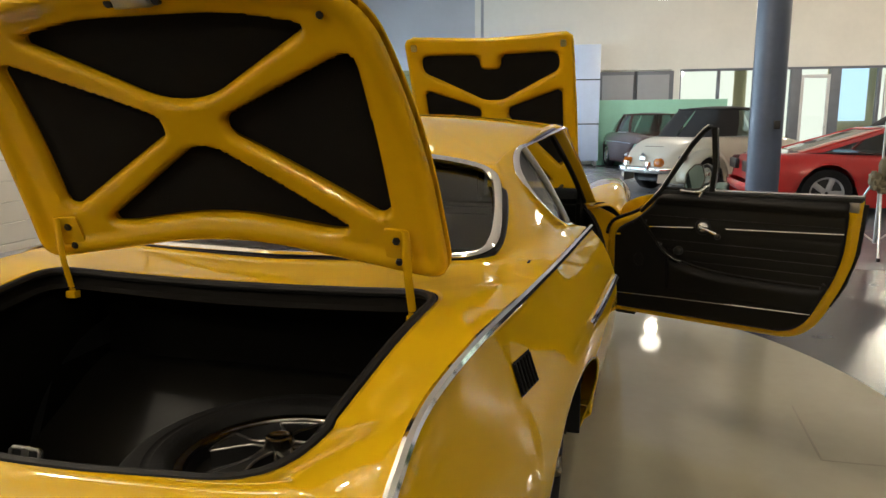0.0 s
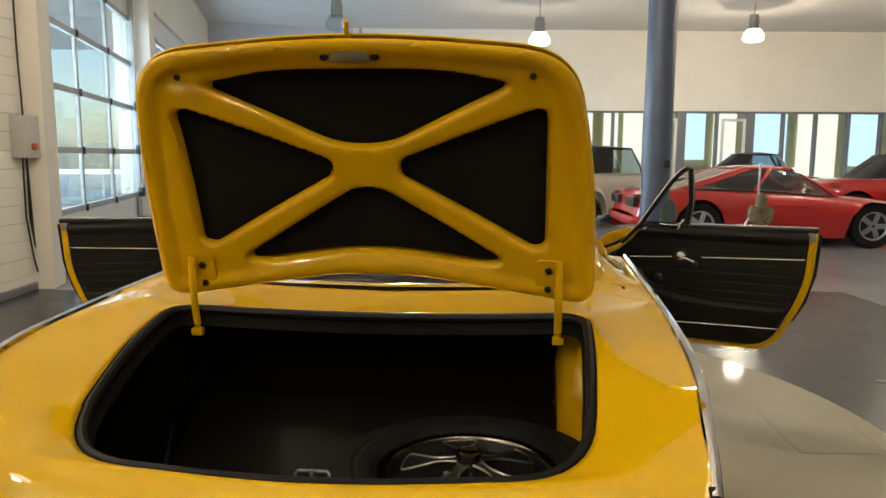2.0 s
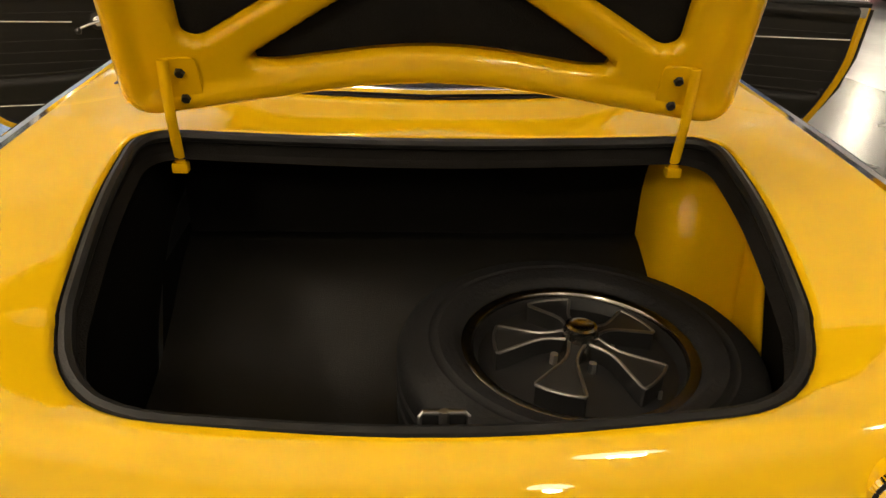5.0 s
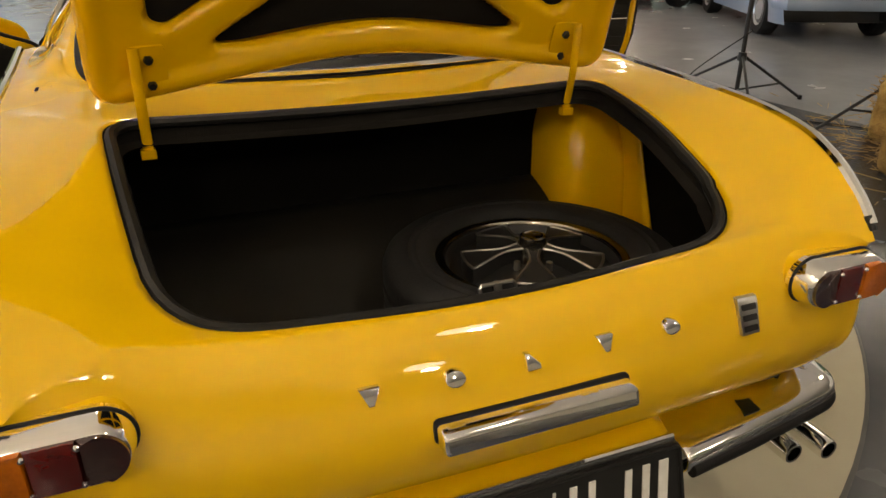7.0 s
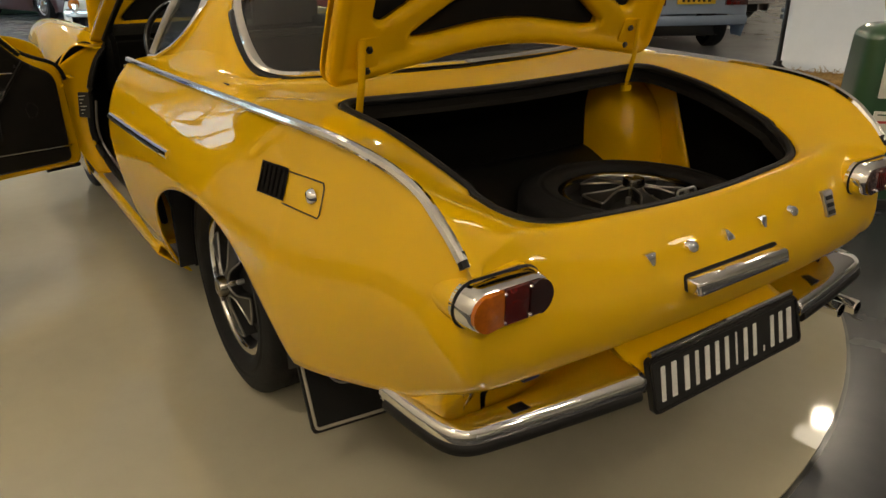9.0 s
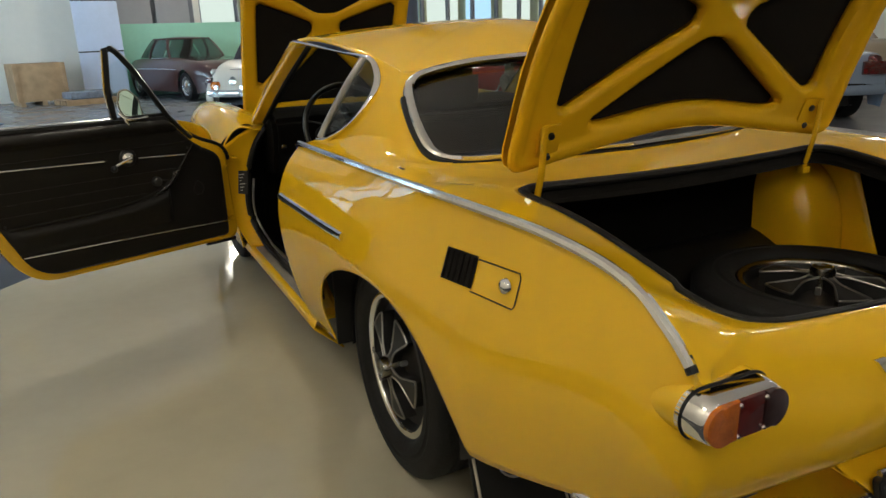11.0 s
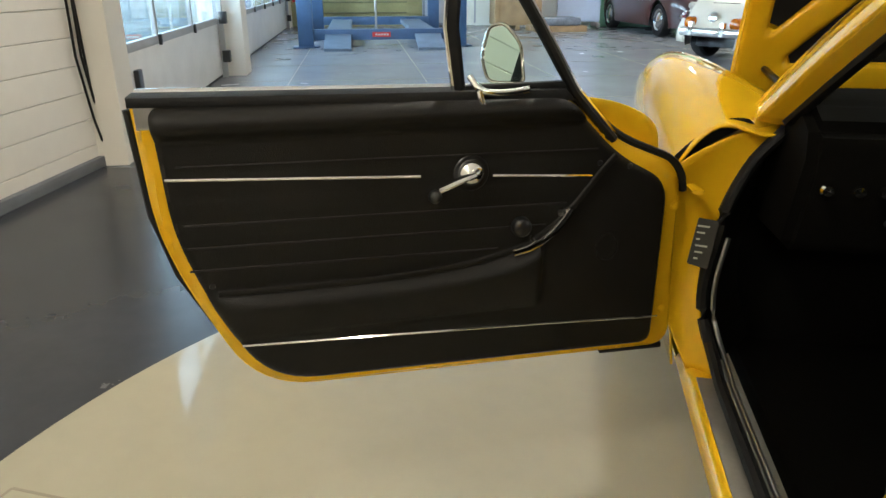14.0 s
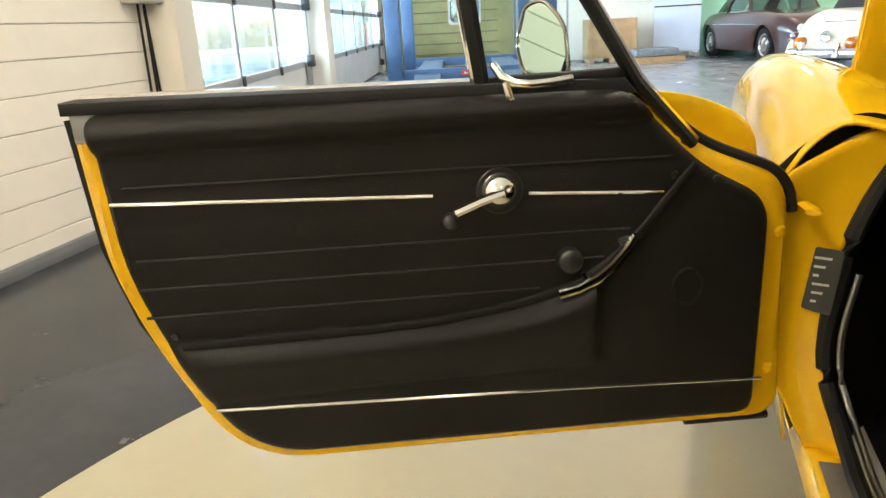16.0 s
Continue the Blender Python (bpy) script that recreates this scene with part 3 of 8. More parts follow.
# pendant lamps
LAMPGLOW = glow("lamp_bowl_glow", (1.0, 0.90, 0.72), 5.0)
LAMPCAP = material("lamp_housing", (0.32, 0.32, 0.31), 0.4, 0.6)
def pendant(x, y, z, lit=True, watts=60):
    lamp = thing("pendant_lamp", pose(x, y, z), "hanging hall lamp with a lit round bowl" if lit else "hanging hall lamp, not lit", "ceiling lamp", "hanging lamps")
    bm = bmesh.new()
    tube(bm, [(0, 0, 0.42), (0, 0, TOP - z)], 0.012, n=6)
    part("rod", bm, LAMPCAP, lamp)
    bm = bmesh.new()
    revolve(bm, [(0.02, 0.45), (0.10, 0.43), (0.12, 0.30), (0.12, 0.12), (0.16, 0.08), (0.0, 0.08)], 24)
    part("housing", bm, LAMPCAP, lamp)
    bm = bmesh.new()
    revolve(bm, [(0.16, 0.08), (0.24, -0.05), (0.25, -0.14), (0.19, -0.20), (0.0, -0.22)], 28)
    part("bowl", bm, LAMPGLOW if lit else PANE, lamp)
    if lit:
        bulb("lamp_light", (x, y, z - 0.42), watts, WARM, 0.10)
    return lamp


for x, y, z, watts in ((1.16, 15.2, 4.1, 100), (6.4, 16.2, 4.3, 115), (11.5, 15.5, 4.3, 115), (-2.6, -0.8, 4.1, 62), (1.3, -3.0, 4.1, 42), (-0.5, 3.1, 4.1, 80), (6.2, 8.0, 4.1, 80), (11.0, 6.0, 4.1, 80), (6.0, 1.2, 4.1, 40), (-2.3, -4.6, 4.1, 85), (1.4, -6.0, 4.1, 40), (6.5, -6.0, 4.1, 40)):
    pendant(x, y, z, True, watts)
pendant(-3.2, 13.0, 4.1, False)
pendant(-5.2, 9.5, 4.1, False)

# daylight that enters by the doors
def door_light(y0, y1, watts):
    a = GAR @ Vector((-0.45, (y0 + y1) / 2, 2.0))
    b = GAR @ Vector((3.0, (y0 + y1) / 2, 1.9))
    area_lamp("door_daylight", a, b, y1 - y0, 2.7, watts, COOL)


door_light(0.0, 4.15, 120)
door_light(4.7, 13.0, 300)

for k in range(6):
    y = 0.4 + 1.6 * k
    bm = new_box((0.2, y - 0.004, 0.0), (9.0, y + 0.004, 0.0012))
    single("floor_joint", bm, MORTAR_DARK, "thin joint in the grey tiled floor", "joint", "floor joints", kind="structure", m=GAR)
for k in range(5):
    x = 0.8 + 1.6 * k
    bm = new_box((x - 0.004, 0.4, 0.0), (x + 0.004, 13.8, 0.0012))
    single("floor_joint", bm, MORTAR_DARK, "thin joint in the grey tiled floor", "joint", "floor joints", kind="structure", m=GAR)

# ---------------------------------------------------------------- the yellow coupe; its rear axle stands at y = 0
car = thing("sports_coupe", Matrix(), "yellow two-door classic coupe with doors, boot and bonnet open", "car")


def pair(name, bm, mat_, parent, label="", **kw):
    other = mirrored(bm)
    return part(name, bm, mat_, parent, label, **kw), part(name, other, mat_, parent, label, **kw)


# shoulder line that carries the chrome strip: half width and height along the car
belt_x = curve_of([(-1.03, 0.662), (-1.0, 0.666), (-0.96, 0.670), (-0.90, 0.675), (-0.80, 0.690), (-0.60, 0.710), (-0.30, 0.735), (0.0, 0.755), (0.30, 0.772), (0.62, 0.792)])
belt_z = curve_of([(-1.03, 0.724), (-1.01, 0.747), (-0.985, 0.775), (-0.96, 0.796), (-0.92, 0.826), (-0.86, 0.853), (-0.80, 0.868), (-0.70, 0.880), (-0.60, 0.885), (-0.30, 0.889), (0.0, 0.891), (0.30, 0.894), (0.62, 0.900)])
ZZ = (0, 0.2, 0.4, 0.6, 0.75, 0.9)
station = {0.62: (0.805, 0.850, 0.876, 0.889, 0.881, 0.844), 0.20: (0.790, 0.830, 0.854, 0.861, 0.849, 0.812), -0.10: (0.785, 0.820, 0.840, 0.838, 0.813, 0.774),
           -0.36: (0.765, 0.800, 0.817, 0.807, 0.775, 0.746), -0.60: (0.735, 0.770, 0.790, 0.780, 0.746, 0.720), -0.95: (0.610, 0.645, 0.692, 0.722, 0.712, 0.690)}
level = [curve_of([(y, station[y][k]) for y in sorted(station)]) for k in range(6)]
FOOT = 0.28


def half_width(y, zz):
    ks = list(zip(ZZ, [f(y) for f in level])) + [(1.0, belt_x(y))]
    return curve_of(ks)(zz)


def arch(y, mid, reach, top, foot):
    q = 1 - ((y - mid) / reach) ** 2
    return foot + (top - foot) * max(0.0, q) ** 0.46 if q > 0 else foot


foot_rear = curve_of([(-1.05, 0.43), (-0.9, 0.425), (-0.75, 0.395), (-0.5, 0.345), (-0.4, 0.32), (0.35, 0.285), (0.62, 0.28)])


def flank_foot(y):
    return max(foot_rear(y), arch(y, -0.075, 0.43, 0.640, 0.285))


TURN_Y, TURN_X = -0.82, 0.55
tail_line = curve_of([(0.0, -0.972, 0.474), (0.06, -1.010, 0.470), (0.13, -1.045, 0.480), (0.22, -1.068, 0.503), (0.35, -1.079, 0.540), (0.55, -1.063, 0.600), (0.70, -1.045, 0.641), (0.80, -1.027, 0.670), (0.88, -1.013, 0.690), (0.94, -0.999, 0.7005), (1.0, -0.982, 0.7090)])


def tail_point(x, v):
    k = (x / 0.55) ** 2
    y, z = tail_line(v)
    y0 = tail_line(0.88)[0]
    if v > 0.88:
        y = y0 + (y - y0) * (1 - 0.65 * k)
        z = 0.690 + (z - 0.690) * (1 - 0.35 * k)
    h = max(0.0, min(1.0, (x - 0.36) / 0.19))
    h = h * h * (3 - 2 * h) * max(0.0, (v - 0.45) / 0.55)
    return y + 0.024 * k - 0.016 * h, z + 0.018 * h




def flank(s, v):
    """The left outer skin: s 0 at the door cut, 0.6 where the corner begins, 0.8 where the tail begins, 1 on the middle line; v 0 below, 1 above."""
    if s <= 0.6:
        y = 0.60 + (TURN_Y - 0.60) * s / 0.6
        zt, zb = belt_z(y), flank_foot(y)
        z = zb + (zt - zb) * v
        bow = 0.055 * max(0.0, min(1.0, (y - 0.45) / 0.15)) ** 2 * math.sin(math.pi * min(1, max(0, (z - 0.28) / 0.62)))
        return Vector((-half_width(y, (z - FOOT) / (zt - FOOT)), y - bow * 0, z))
    if s <= 0.8:
        t = (s - 0.6) / 0.2
        e = t * t * (3 - 2 * t)
        knee = 0.62
        yy = TURN_Y + (-1.03 - TURN_Y) * min(1, t / knee)
        side, rear = tail_point(TURN_X, 1.0)
        if t < knee:
            crest = Vector((-belt_x(yy), yy, belt_z(yy)))
        else:
            w = (t - knee) / (1 - knee)
            crest = Vector((-belt_x(-1.03), -1.03, belt_z(-1.03))).lerp(Vector((-TURN_X, side, rear)), w) + Vector((0, -0.012 * math.sin(math.pi * w), 0.004 * math.sin(math.pi * w)))
        zb = foot_rear(TURN_Y) + (0.474 - foot_rear(TURN_Y)) * e

        def corner(v):
            ty, tz_ = tail_point(TURN_X, v)
            z = zb + (crest.z - zb) * v
            zz = (z - FOOT) / (crest.z - FOOT)
            z = z + (tz_ - z) * e
            p0 = Vector((-half_width(TURN_Y, zz), TURN_Y))
            p3 = Vector((-TURN_X, ty))
            lean_x = (half_width(TURN_Y + 0.02, zz) - half_width(TURN_Y - 0.02, zz)) / 0.04
            c = Vector((-(half_width(TURN_Y, zz) - lean_x * (TURN_Y - ty)), ty + 0.087 * max(0.0, half_width(TURN_Y, zz) - lean_x * (TURN_Y - ty) - TURN_X)))
            q1, q2 = p0.lerp(c, 0.98), p3.lerp(c, 1.0)
            q = p0 * (1 - t) ** 3 + q1 * 3 * t * (1 - t) ** 2 + q2 * 3 * t * t * (1 - t) + p3 * t ** 3
            return Vector((q.x, q.y, z))

        return corner(v) + (crest - corner(1.0)) * v ** 3
    x = -TURN_X * (1 - (s - 0.8) / 0.2)
    y, z = tail_point(abs(x), v)
    return Vector((x, y, z))


# boot opening and the deck round it
OPEN = rounded([(-0.552, -0.302), (0.555, -0.302), (0.536, -0.60), (0.495, -0.926), (0.0, -0.972), (-0.486, -0.926), (-0.528, -0.60)], [0.085, 0.085, 0.2, 0.15, 0.4, 0.15, 0.2], 8)
deck_mid = curve_of([(-1.05, 0.66), (-0.975, 0.7115), (-0.90, 0.733), (-0.75, 0.786), (-0.55, 0.837), (-0.31, 0.866), (-0.16, 0.879), (0.0, 0.888)])
HEART = Vector((0, -0.62, 0))


def ring_hit(poly, d):
    """Where a line from the middle of the boot meets a plan outline."""
    p = np.array(poly) - np.array(HEART.xy)
    w = np.roll(p, -1, axis=0)
    e = w - p
    den = d.x * e[:, 1] - d.y * e[:, 0]
    den[np.abs(den) < 1e-9] = 1e-9
    t = (p[:, 0] * e[:, 1] - p[:, 1] * e[:, 0]) / den
    r = (p[:, 0] * d.y - p[:, 1] * d.x) / den
    ok = (t > 0) & (r >= -1e-6) & (r <= 1 + 1e-6)
    return HEART + Vector((d.x, d.y, 0)) * float(t[ok].max())


SIDE = [0.6 * q for q in spread(0, 1, 110)] + spread(0.6, 0.8, 34)[1:] + spread(0.8, 1.0, 22)[1:]
_crest = [flank(s, 1.0) for s in SIDE if flank(s, 1.0).y <= 0.02]
_base = curve_of([(0, -0.640, 0.018), (1, -0.56, 0.004), (2, -0.42, -0.030), (3, -0.22, -0.062), (4, 0.0, -0.075)])
BASE = [tuple(_base(q)) for q in spread(0, 4, 36)]
RIM = _crest + [Vector((-p.x, p.y, p.z)) for p in _crest[-2::-1]] + [Vector((-x, y, 0.886 + 0.03 * x * x)) for x, y in BASE[:-1]] + [Vector((x, y, 0.886 + 0.03 * x * x)) for x, y in BASE[::-1]]
OUTER = [tuple(p.xy) for p in RIM]


def edge_height(p):
    """Height of the deck's outer border."""
    if p.y > -0.10 and abs(p.x) < 0.66:
        return 0.886 + 0.03 * p.x * p.x
    if abs(p.x) > 0.655:
        return belt_z(p.y)
    w = (0.655 - abs(p.x)) / 0.105
    if w < 1:
        return belt_z(-1.03) + (tail_point(TURN_X, 1.0)[1] - belt_z(-1.03)) * w - 0.0003
    return tail_point(abs(p.x), 1.0)[1] - 0.0003


def deck_between(a, b, t):
    """A place on the deck, from a on the boot's edge to b on the outer border."""
    p = a.lerp(b, t)
    za, zb = deck_mid(a.y) + 0.012 * (abs(a.x) / 0.56) ** 2 * (1 if a.y > -0.8 else 0.3), b.z
    run = Vector((b.x - a.x, b.y - a.y)).length
    side = abs(b.x - a.x) / (run + 1e-6)
    e = t ** (1.0 + 0.8 * side)
    crown = 0.012 * math.sin(math.pi * t) * (0.3 if b.y > -0.2 else 1.0) * min(1.0, run / 0.16)
    if b.y < -0.9:
        crown += 0.10 * run * 6.75 * t * t * (1 - t)
    return Vector((p.x, p.y, za + (zb - za) * e + crown))


INNER = [ring_hit(OPEN, (p - HEART).normalized()) for p in RIM]
bm = bmesh.new()
grid(bm, flank, SIDE, spread(0, 1, 28))
me_ = bpy.data.meshes.new("tmp")
mirrored(bm).to_mesh(me_)
bm.from_mesh(me_)
NT = 16
rows = [[bm.verts.new(deck_between(INNER[k], RIM[k], t)) for t in spread(0, 1, NT)] for k in range(len(RIM))]
for k in range(len(RIM)):
    a, b = rows[k], rows[(k + 1) % len(RIM)]
    for j in range(NT):
        bm.faces.new((a[j], a[j + 1], b[j + 1], b[j]))
bmesh.ops.remove_doubles(bm, verts=bm.verts[:], dist=2e-4)
bmesh.ops.recalc_face_normals(bm, faces=bm.faces[:])
if sum(f.normal.z for f in bm.faces) < 0:
    bmesh.ops.reverse_faces(bm, faces=bm.faces[:])
# the roll from the deck into the tail is one smooth sweep
free = [v for v in bm.verts if not v.is_boundary]
on_belt = lambda v: v.co.y > -1.0 and abs(abs(v.co.x) - belt_x(v.co.y)) < 0.004 and abs(v.co.z - belt_z(v.co.y)) < 0.004
sides = [v for v in free if v.co.y < -0.50 and not on_belt(v) and v.co.z < belt_z(max(-1.03, v.co.y)) - 0.004]
for _ in range(30):
    bmesh.ops.smooth_vert(bm, verts=sides, factor=0.5, use_axis_x=True, use_axis_y=True, use_axis_z=False)
roll = [v for v in free if v.co.y < -0.86 and abs(v.co.x) < 0.645 and v.co.z > 0.50]
for _ in range(60):
    bmesh.ops.smooth_vert(bm, verts=roll, factor=0.5, use_axis_x=False, use_axis_y=True, use_axis_z=True)
calm = [v for v in free if v.co.y > -0.95 and v.co.z > 0.70 and not on_belt(v) and abs(v.co.x) < belt_x(v.co.y) - 0.004]
for _ in range(30):
    bmesh.ops.smooth_vert(bm, verts=calm, factor=0.5, use_axis_x=False, use_axis_y=False, use_axis_z=True)
for e in bm.edges:
    if on_belt(e.verts[0]) and on_belt(e.verts[1]):
        e.smooth = False
SKIN_TREE = BVHTree.FromBMesh(bm)
part("rear_body_shell", bm, YELLOW, car, solid=0.006)
LIP = [deck_between(a, b, 0.0) for a, b in zip(INNER, RIM)]

# turned-down lip and rubber seal of the opening
bm = bmesh.new()
lips = []
inward = lambda p: Vector((p.x, p.y + 0.62, 0)).normalized()
for p in LIP:
    n = inward(p)
    lips.append([bm.verts.new(p), bm.verts.new(p - n * 0.004 + Vector((0, 0, -0.006))), bm.verts.new(p - n * 0.010 + Vector((0, 0, -0.04))), bm.verts.new(p - n * 0.028 + Vector((0, 0, -0.05)))])
for k in range(len(lips)):
    a, b = lips[k], lips[(k + 1) % len(lips)]
    for j in range(3):
        bm.faces.new((a[j], b[j], b[j + 1], a[j + 1]))
part("boot_gutter", bm, PAD, car)
bm = bmesh.new()
tube(bm, [p - inward(p) * 0.013 + Vector((0, 0, -0.006)) for p in LIP[::2]], 0.011, 0.011, 8, closed=True)
part("boot_seal", bm, RUBBER, car, "thick black rubber seal round the boot")

# greenhouse: belt ring below, roof ring above
BELT = curve_of([(0, 0.0, 2.02, 0.855), (1, -0.45, 1.95, 0.86), (2, -0.700, 1.79, 0.868), (3, -0.735, 1.40, 0.885), (4, -0.728, 0.95, 0.893), (5, -0.716, 0.650, 0.900), (6, -0.700, 0.36, 0.902),
                 (7, -0.672, 0.14, 0.902), (8, -0.605, 0.020, 0.897), (9, -0.40, -0.036, 0.890), (10, 0.0, -0.075, 0.887)])
ROOF = curve_of([(0, 0.0, 1.345, 1.248), (1, -0.40, 1.315, 1.242), (2, -0.606, 1.225, 1.226), (3, -0.604, 1.02, 1.238), (4, -0.596, 0.80, 1.224), (5, -0.572, 0.60, 1.192), (6, -0.535, 0.465, 1.158),
                 (7, -0.522, 0.385, 1.135), (8, -0.500, 0.330, 1.124), (9, -0.30, 0.290, 1.158), (10, 0.0, 0.275, 1.172)])


def green(s, v):
    a, b = Vector(BELT(s)), Vector(ROOF(s))
    p = a.lerp(b, v)
    n = Vector((p.x * 1.2, (p.y - 0.8) * (1.3 if s > 7.5 or s < 1.8 else 0.1), 0.25)).normalized()
    return p + n * 0.008 * math.sin(math.pi * v)


def roof_top(s, t):
    b = Vector(ROOF(s))
    c = Vector((0, 0.80 + (b.y - 0.80) * 0.25, 0))
    p = b.lerp(c, t)
    peak = 1.283 - 0.02 * ((p.y - 0.85) / 0.5) ** 2
    return Vector((p.x, p.y, b.z + (peak - b.z) * math.sin(t * math.pi / 2) ** 0.9))


# openings, as outlines in s and v
DLO = rounded([(2.40, -0.06), (5.04, -0.06), (5.85, 0.22), (6.32, 0.74), (5.75, 0.955), (2.46, 0.955)], [0.02, 0.35, 0.5, 0.45, 0.5, 0.12], 10)
RW_SIDE = [(8.9, 0.945), (8.45, 0.945), (8.17, 0.925), (8.0, 0.875), (7.91, 0.79), (7.90, 0.65), (7.96, 0.45), (8.04, 0.27), (8.13, 0.15), (8.26, 0.08), (8.45, 0.045), (8.68, 0.035), (8.9, 0.035)]
_rwc = curve_of([(k, *q) for k, q in enumerate(RW_SIDE)])
RW_LINE = [(s, 0.945) for s in spread(10.0, 9.0, 8)] + [tuple(_rwc(q)) for q in spread(0, 12, 60)] + [(s, 0.035) for s in spread(9.0, 10.0, 8)]
REARWIN = [(10.2, 0.945)] + RW_LINE + [(10.2, 0.035)]
SHIELD = rounded([(-0.2, 0.05), (1.92, 0.05), (1.92, 0.95), (-0.2, 0.95)], [0.01, 0.1, 0.1, 0.01], 8)

bm = sheet(lambda a, b: green(a / 4, b), [(0, 0), (40, 0), (40, 1), (0, 1)], [[(s * 4, v) for s, v in h] for h in (DLO, REARWIN, SHIELD)], step=0.034)
pair("roof_pillar", bm, YELLOW, car, solid=0.012, offset=-1)
bm = bmesh.new()
grid(bm, roof_top, spread(0, 10, 80), spread(0, 1, 12))
bm2 = mirrored(bm)
me_ = bpy.data.meshes.new("tmp")
bm2.to_mesh(me_)
bm.from_mesh(me_)
bmesh.ops.remove_doubles(bm, verts=bm.verts[:], dist=1e-4)
bmesh.ops.recalc_face_normals(bm, faces=bm.faces[:])
part("roof", bm, YELLOW, car)
bm = bmesh.new()
grid(bm, lambda s, t: roof_top(s, t) - Vector((0, 0, 0.03)), spread(0, 10, 40), spread(0, 1, 6), flip=True)
HEADLINER = material("grey_headliner", (0.30, 0.29, 0.27), 0.9, vary=0.1)
pair("headliner", bm, HEADLINER, car)


def loop_on_green(poly, out=0.004):
    pts = []
    for s, v in poly:
        if -0.01 <= s <= 10.01:
            p = green(max(0, min(10, s)), v)
            c = Vector((0, 0.75, 0.95))
            pts.append(p + (p - c).normalized() * out)
    return pts


bm = bmesh.new()
_k = next(i for i, q in enumerate(DLO) if q[0] > 5.04 and q[1] > 0.02)
tube(bm, loop_on_green([(5.05, 0.012)] + [q for q in DLO[_k:] if q[0] > 2.7] + [(2.5, 0.965), (2.25, 0.965), (2.10, 0.92), (2.04, 0.80), (2.02, 0.5), (2.0, 0.25), (2.0, 0.03)], 0.006), 0.012, 0.007, 8)
pair("window_trim", bm, CHROME, car, "bright side window surround")
_pl = loop_on_green(RW_LINE, 0.008)
loop = _pl + [Vector((-p.x, p.y, p.z)) for p in _pl[-2:0:-1]]
bm = bmesh.new()
tube(bm, loop, 0.015, 0.011, 8, closed=True)
part("rear_window_trim", bm, CHROME, car, "bright rear window surround")
bm = bmesh.new()
_rc = Vector((0, 0.10, 1.03))
tube(bm, [p + (p - _rc).normalized() * (0.017 if p.z < 1.06 else 0.006) + Vector((0, 0.002, -0.006)) for p in loop], 0.011, 0.008, 8, closed=True)
part("rear_window_seal", bm, RUBBER, car)
bm = bmesh.new()
grid(bm, lambda s, v: green(s, v) * 1.0 + Vector((0, 0.012, -0.004)), spread(7.85, 10, 26), spread(0.03, 0.95, 14))
g1, g2 = pair("rear_window", bm, DARKGLASS, car, "dark tinted rear window")
bm = bmesh.new()
grid(bm, lambda s, v: green(s, v) + Vector((0, -0.012, 0)), spread(0, 1.96, 24), spread(0.03, 0.97, 12))
pair("windscreen", bm, PANE, car)
_sh = [(s, 0.05) for s in spread(0, 1.75, 12)] + [(1.86, 0.06), (1.90, 0.2), (1.90, 0.5), (1.90, 0.8), (1.87, 0.93)] + [(s, 0.95) for s in spread(1.75, 0, 12)]
bm = bmesh.new()
tube(bm, loop_on_green(_sh, 0.004), 0.007, 0.006, 8)
pair("windscreen_trim", bm, CHROME, car)
bm = bmesh.new()
jamb = lambda v, a: green(2.40 + 0.06 * v, v) + Vector((0.050, -0.030, -0.004)) * a
grid(bm, jamb, spread(-0.02, 0.96, 20), spread(0, 1, 5))
pair("pillar_jamb", bm, YELLOW_INNER, car, solid=0.004)
bm = bmesh.new()
tube(bm, [jamb(v, 1.0) for v in spread(0.0, 0.93, 12)] + loop_on_green([(q, 0.945) for q in spread(2.9, 5.2, 12)], -0.014), 0.013, 0.011, 8)
pair("roof_seal", bm, RUBBER, car, "black door seal along the pillar and roof")
# fixed rear side window behind its slanting bar
QW = rounded([(5.08, 0.05), (5.82, 0.24), (6.28, 0.74), (5.74, 0.945), (5.35, 0.945)], [0.05, 0.5, 0.5, 0.4, 0.05], 8)
bm = sheet(lambda a, b: green(a / 4, b) * 0.992 + Vector((0, 0.004, 0.008)), [(s * 4, v) for s, v in QW], step=0.05)
pair("quarter_window", bm, DARKGLASS, car)
bm = bmesh.new()
tube(bm, [green(5.04 + 0.30 * t, 0.03 + 0.93 * t) for t in spread(0, 1, 8)], 0.008, 0.012, 8)
pair("quarter_window_bar", bm, STEEL, car, "bright slanting window bar")

# shoulder between the pillars and the strip
def deck_height(x, y):
    d = Vector((x, y + 0.62, 0))
    a, b = ring_hit(OPEN, d.normalized()), ring_hit(OUTER, d.normalized())
    t = min(1.0, max(0.0, (d.length - (a - HEART).length) / ((b - HEART).length - (a - HEART).length)))
    return deck_between(a, Vector((b.x, b.y, edge_height(b))), t).z


rise_at = curve_of([(4.7, 0.0), (5.2, 0.015), (5.7, 0.07), (6.2, 0.16), (6.8, 0.19), (7.3, 0.17), (7.7, 0.06), (8.0, 0.015), (8.5, 0.01)])


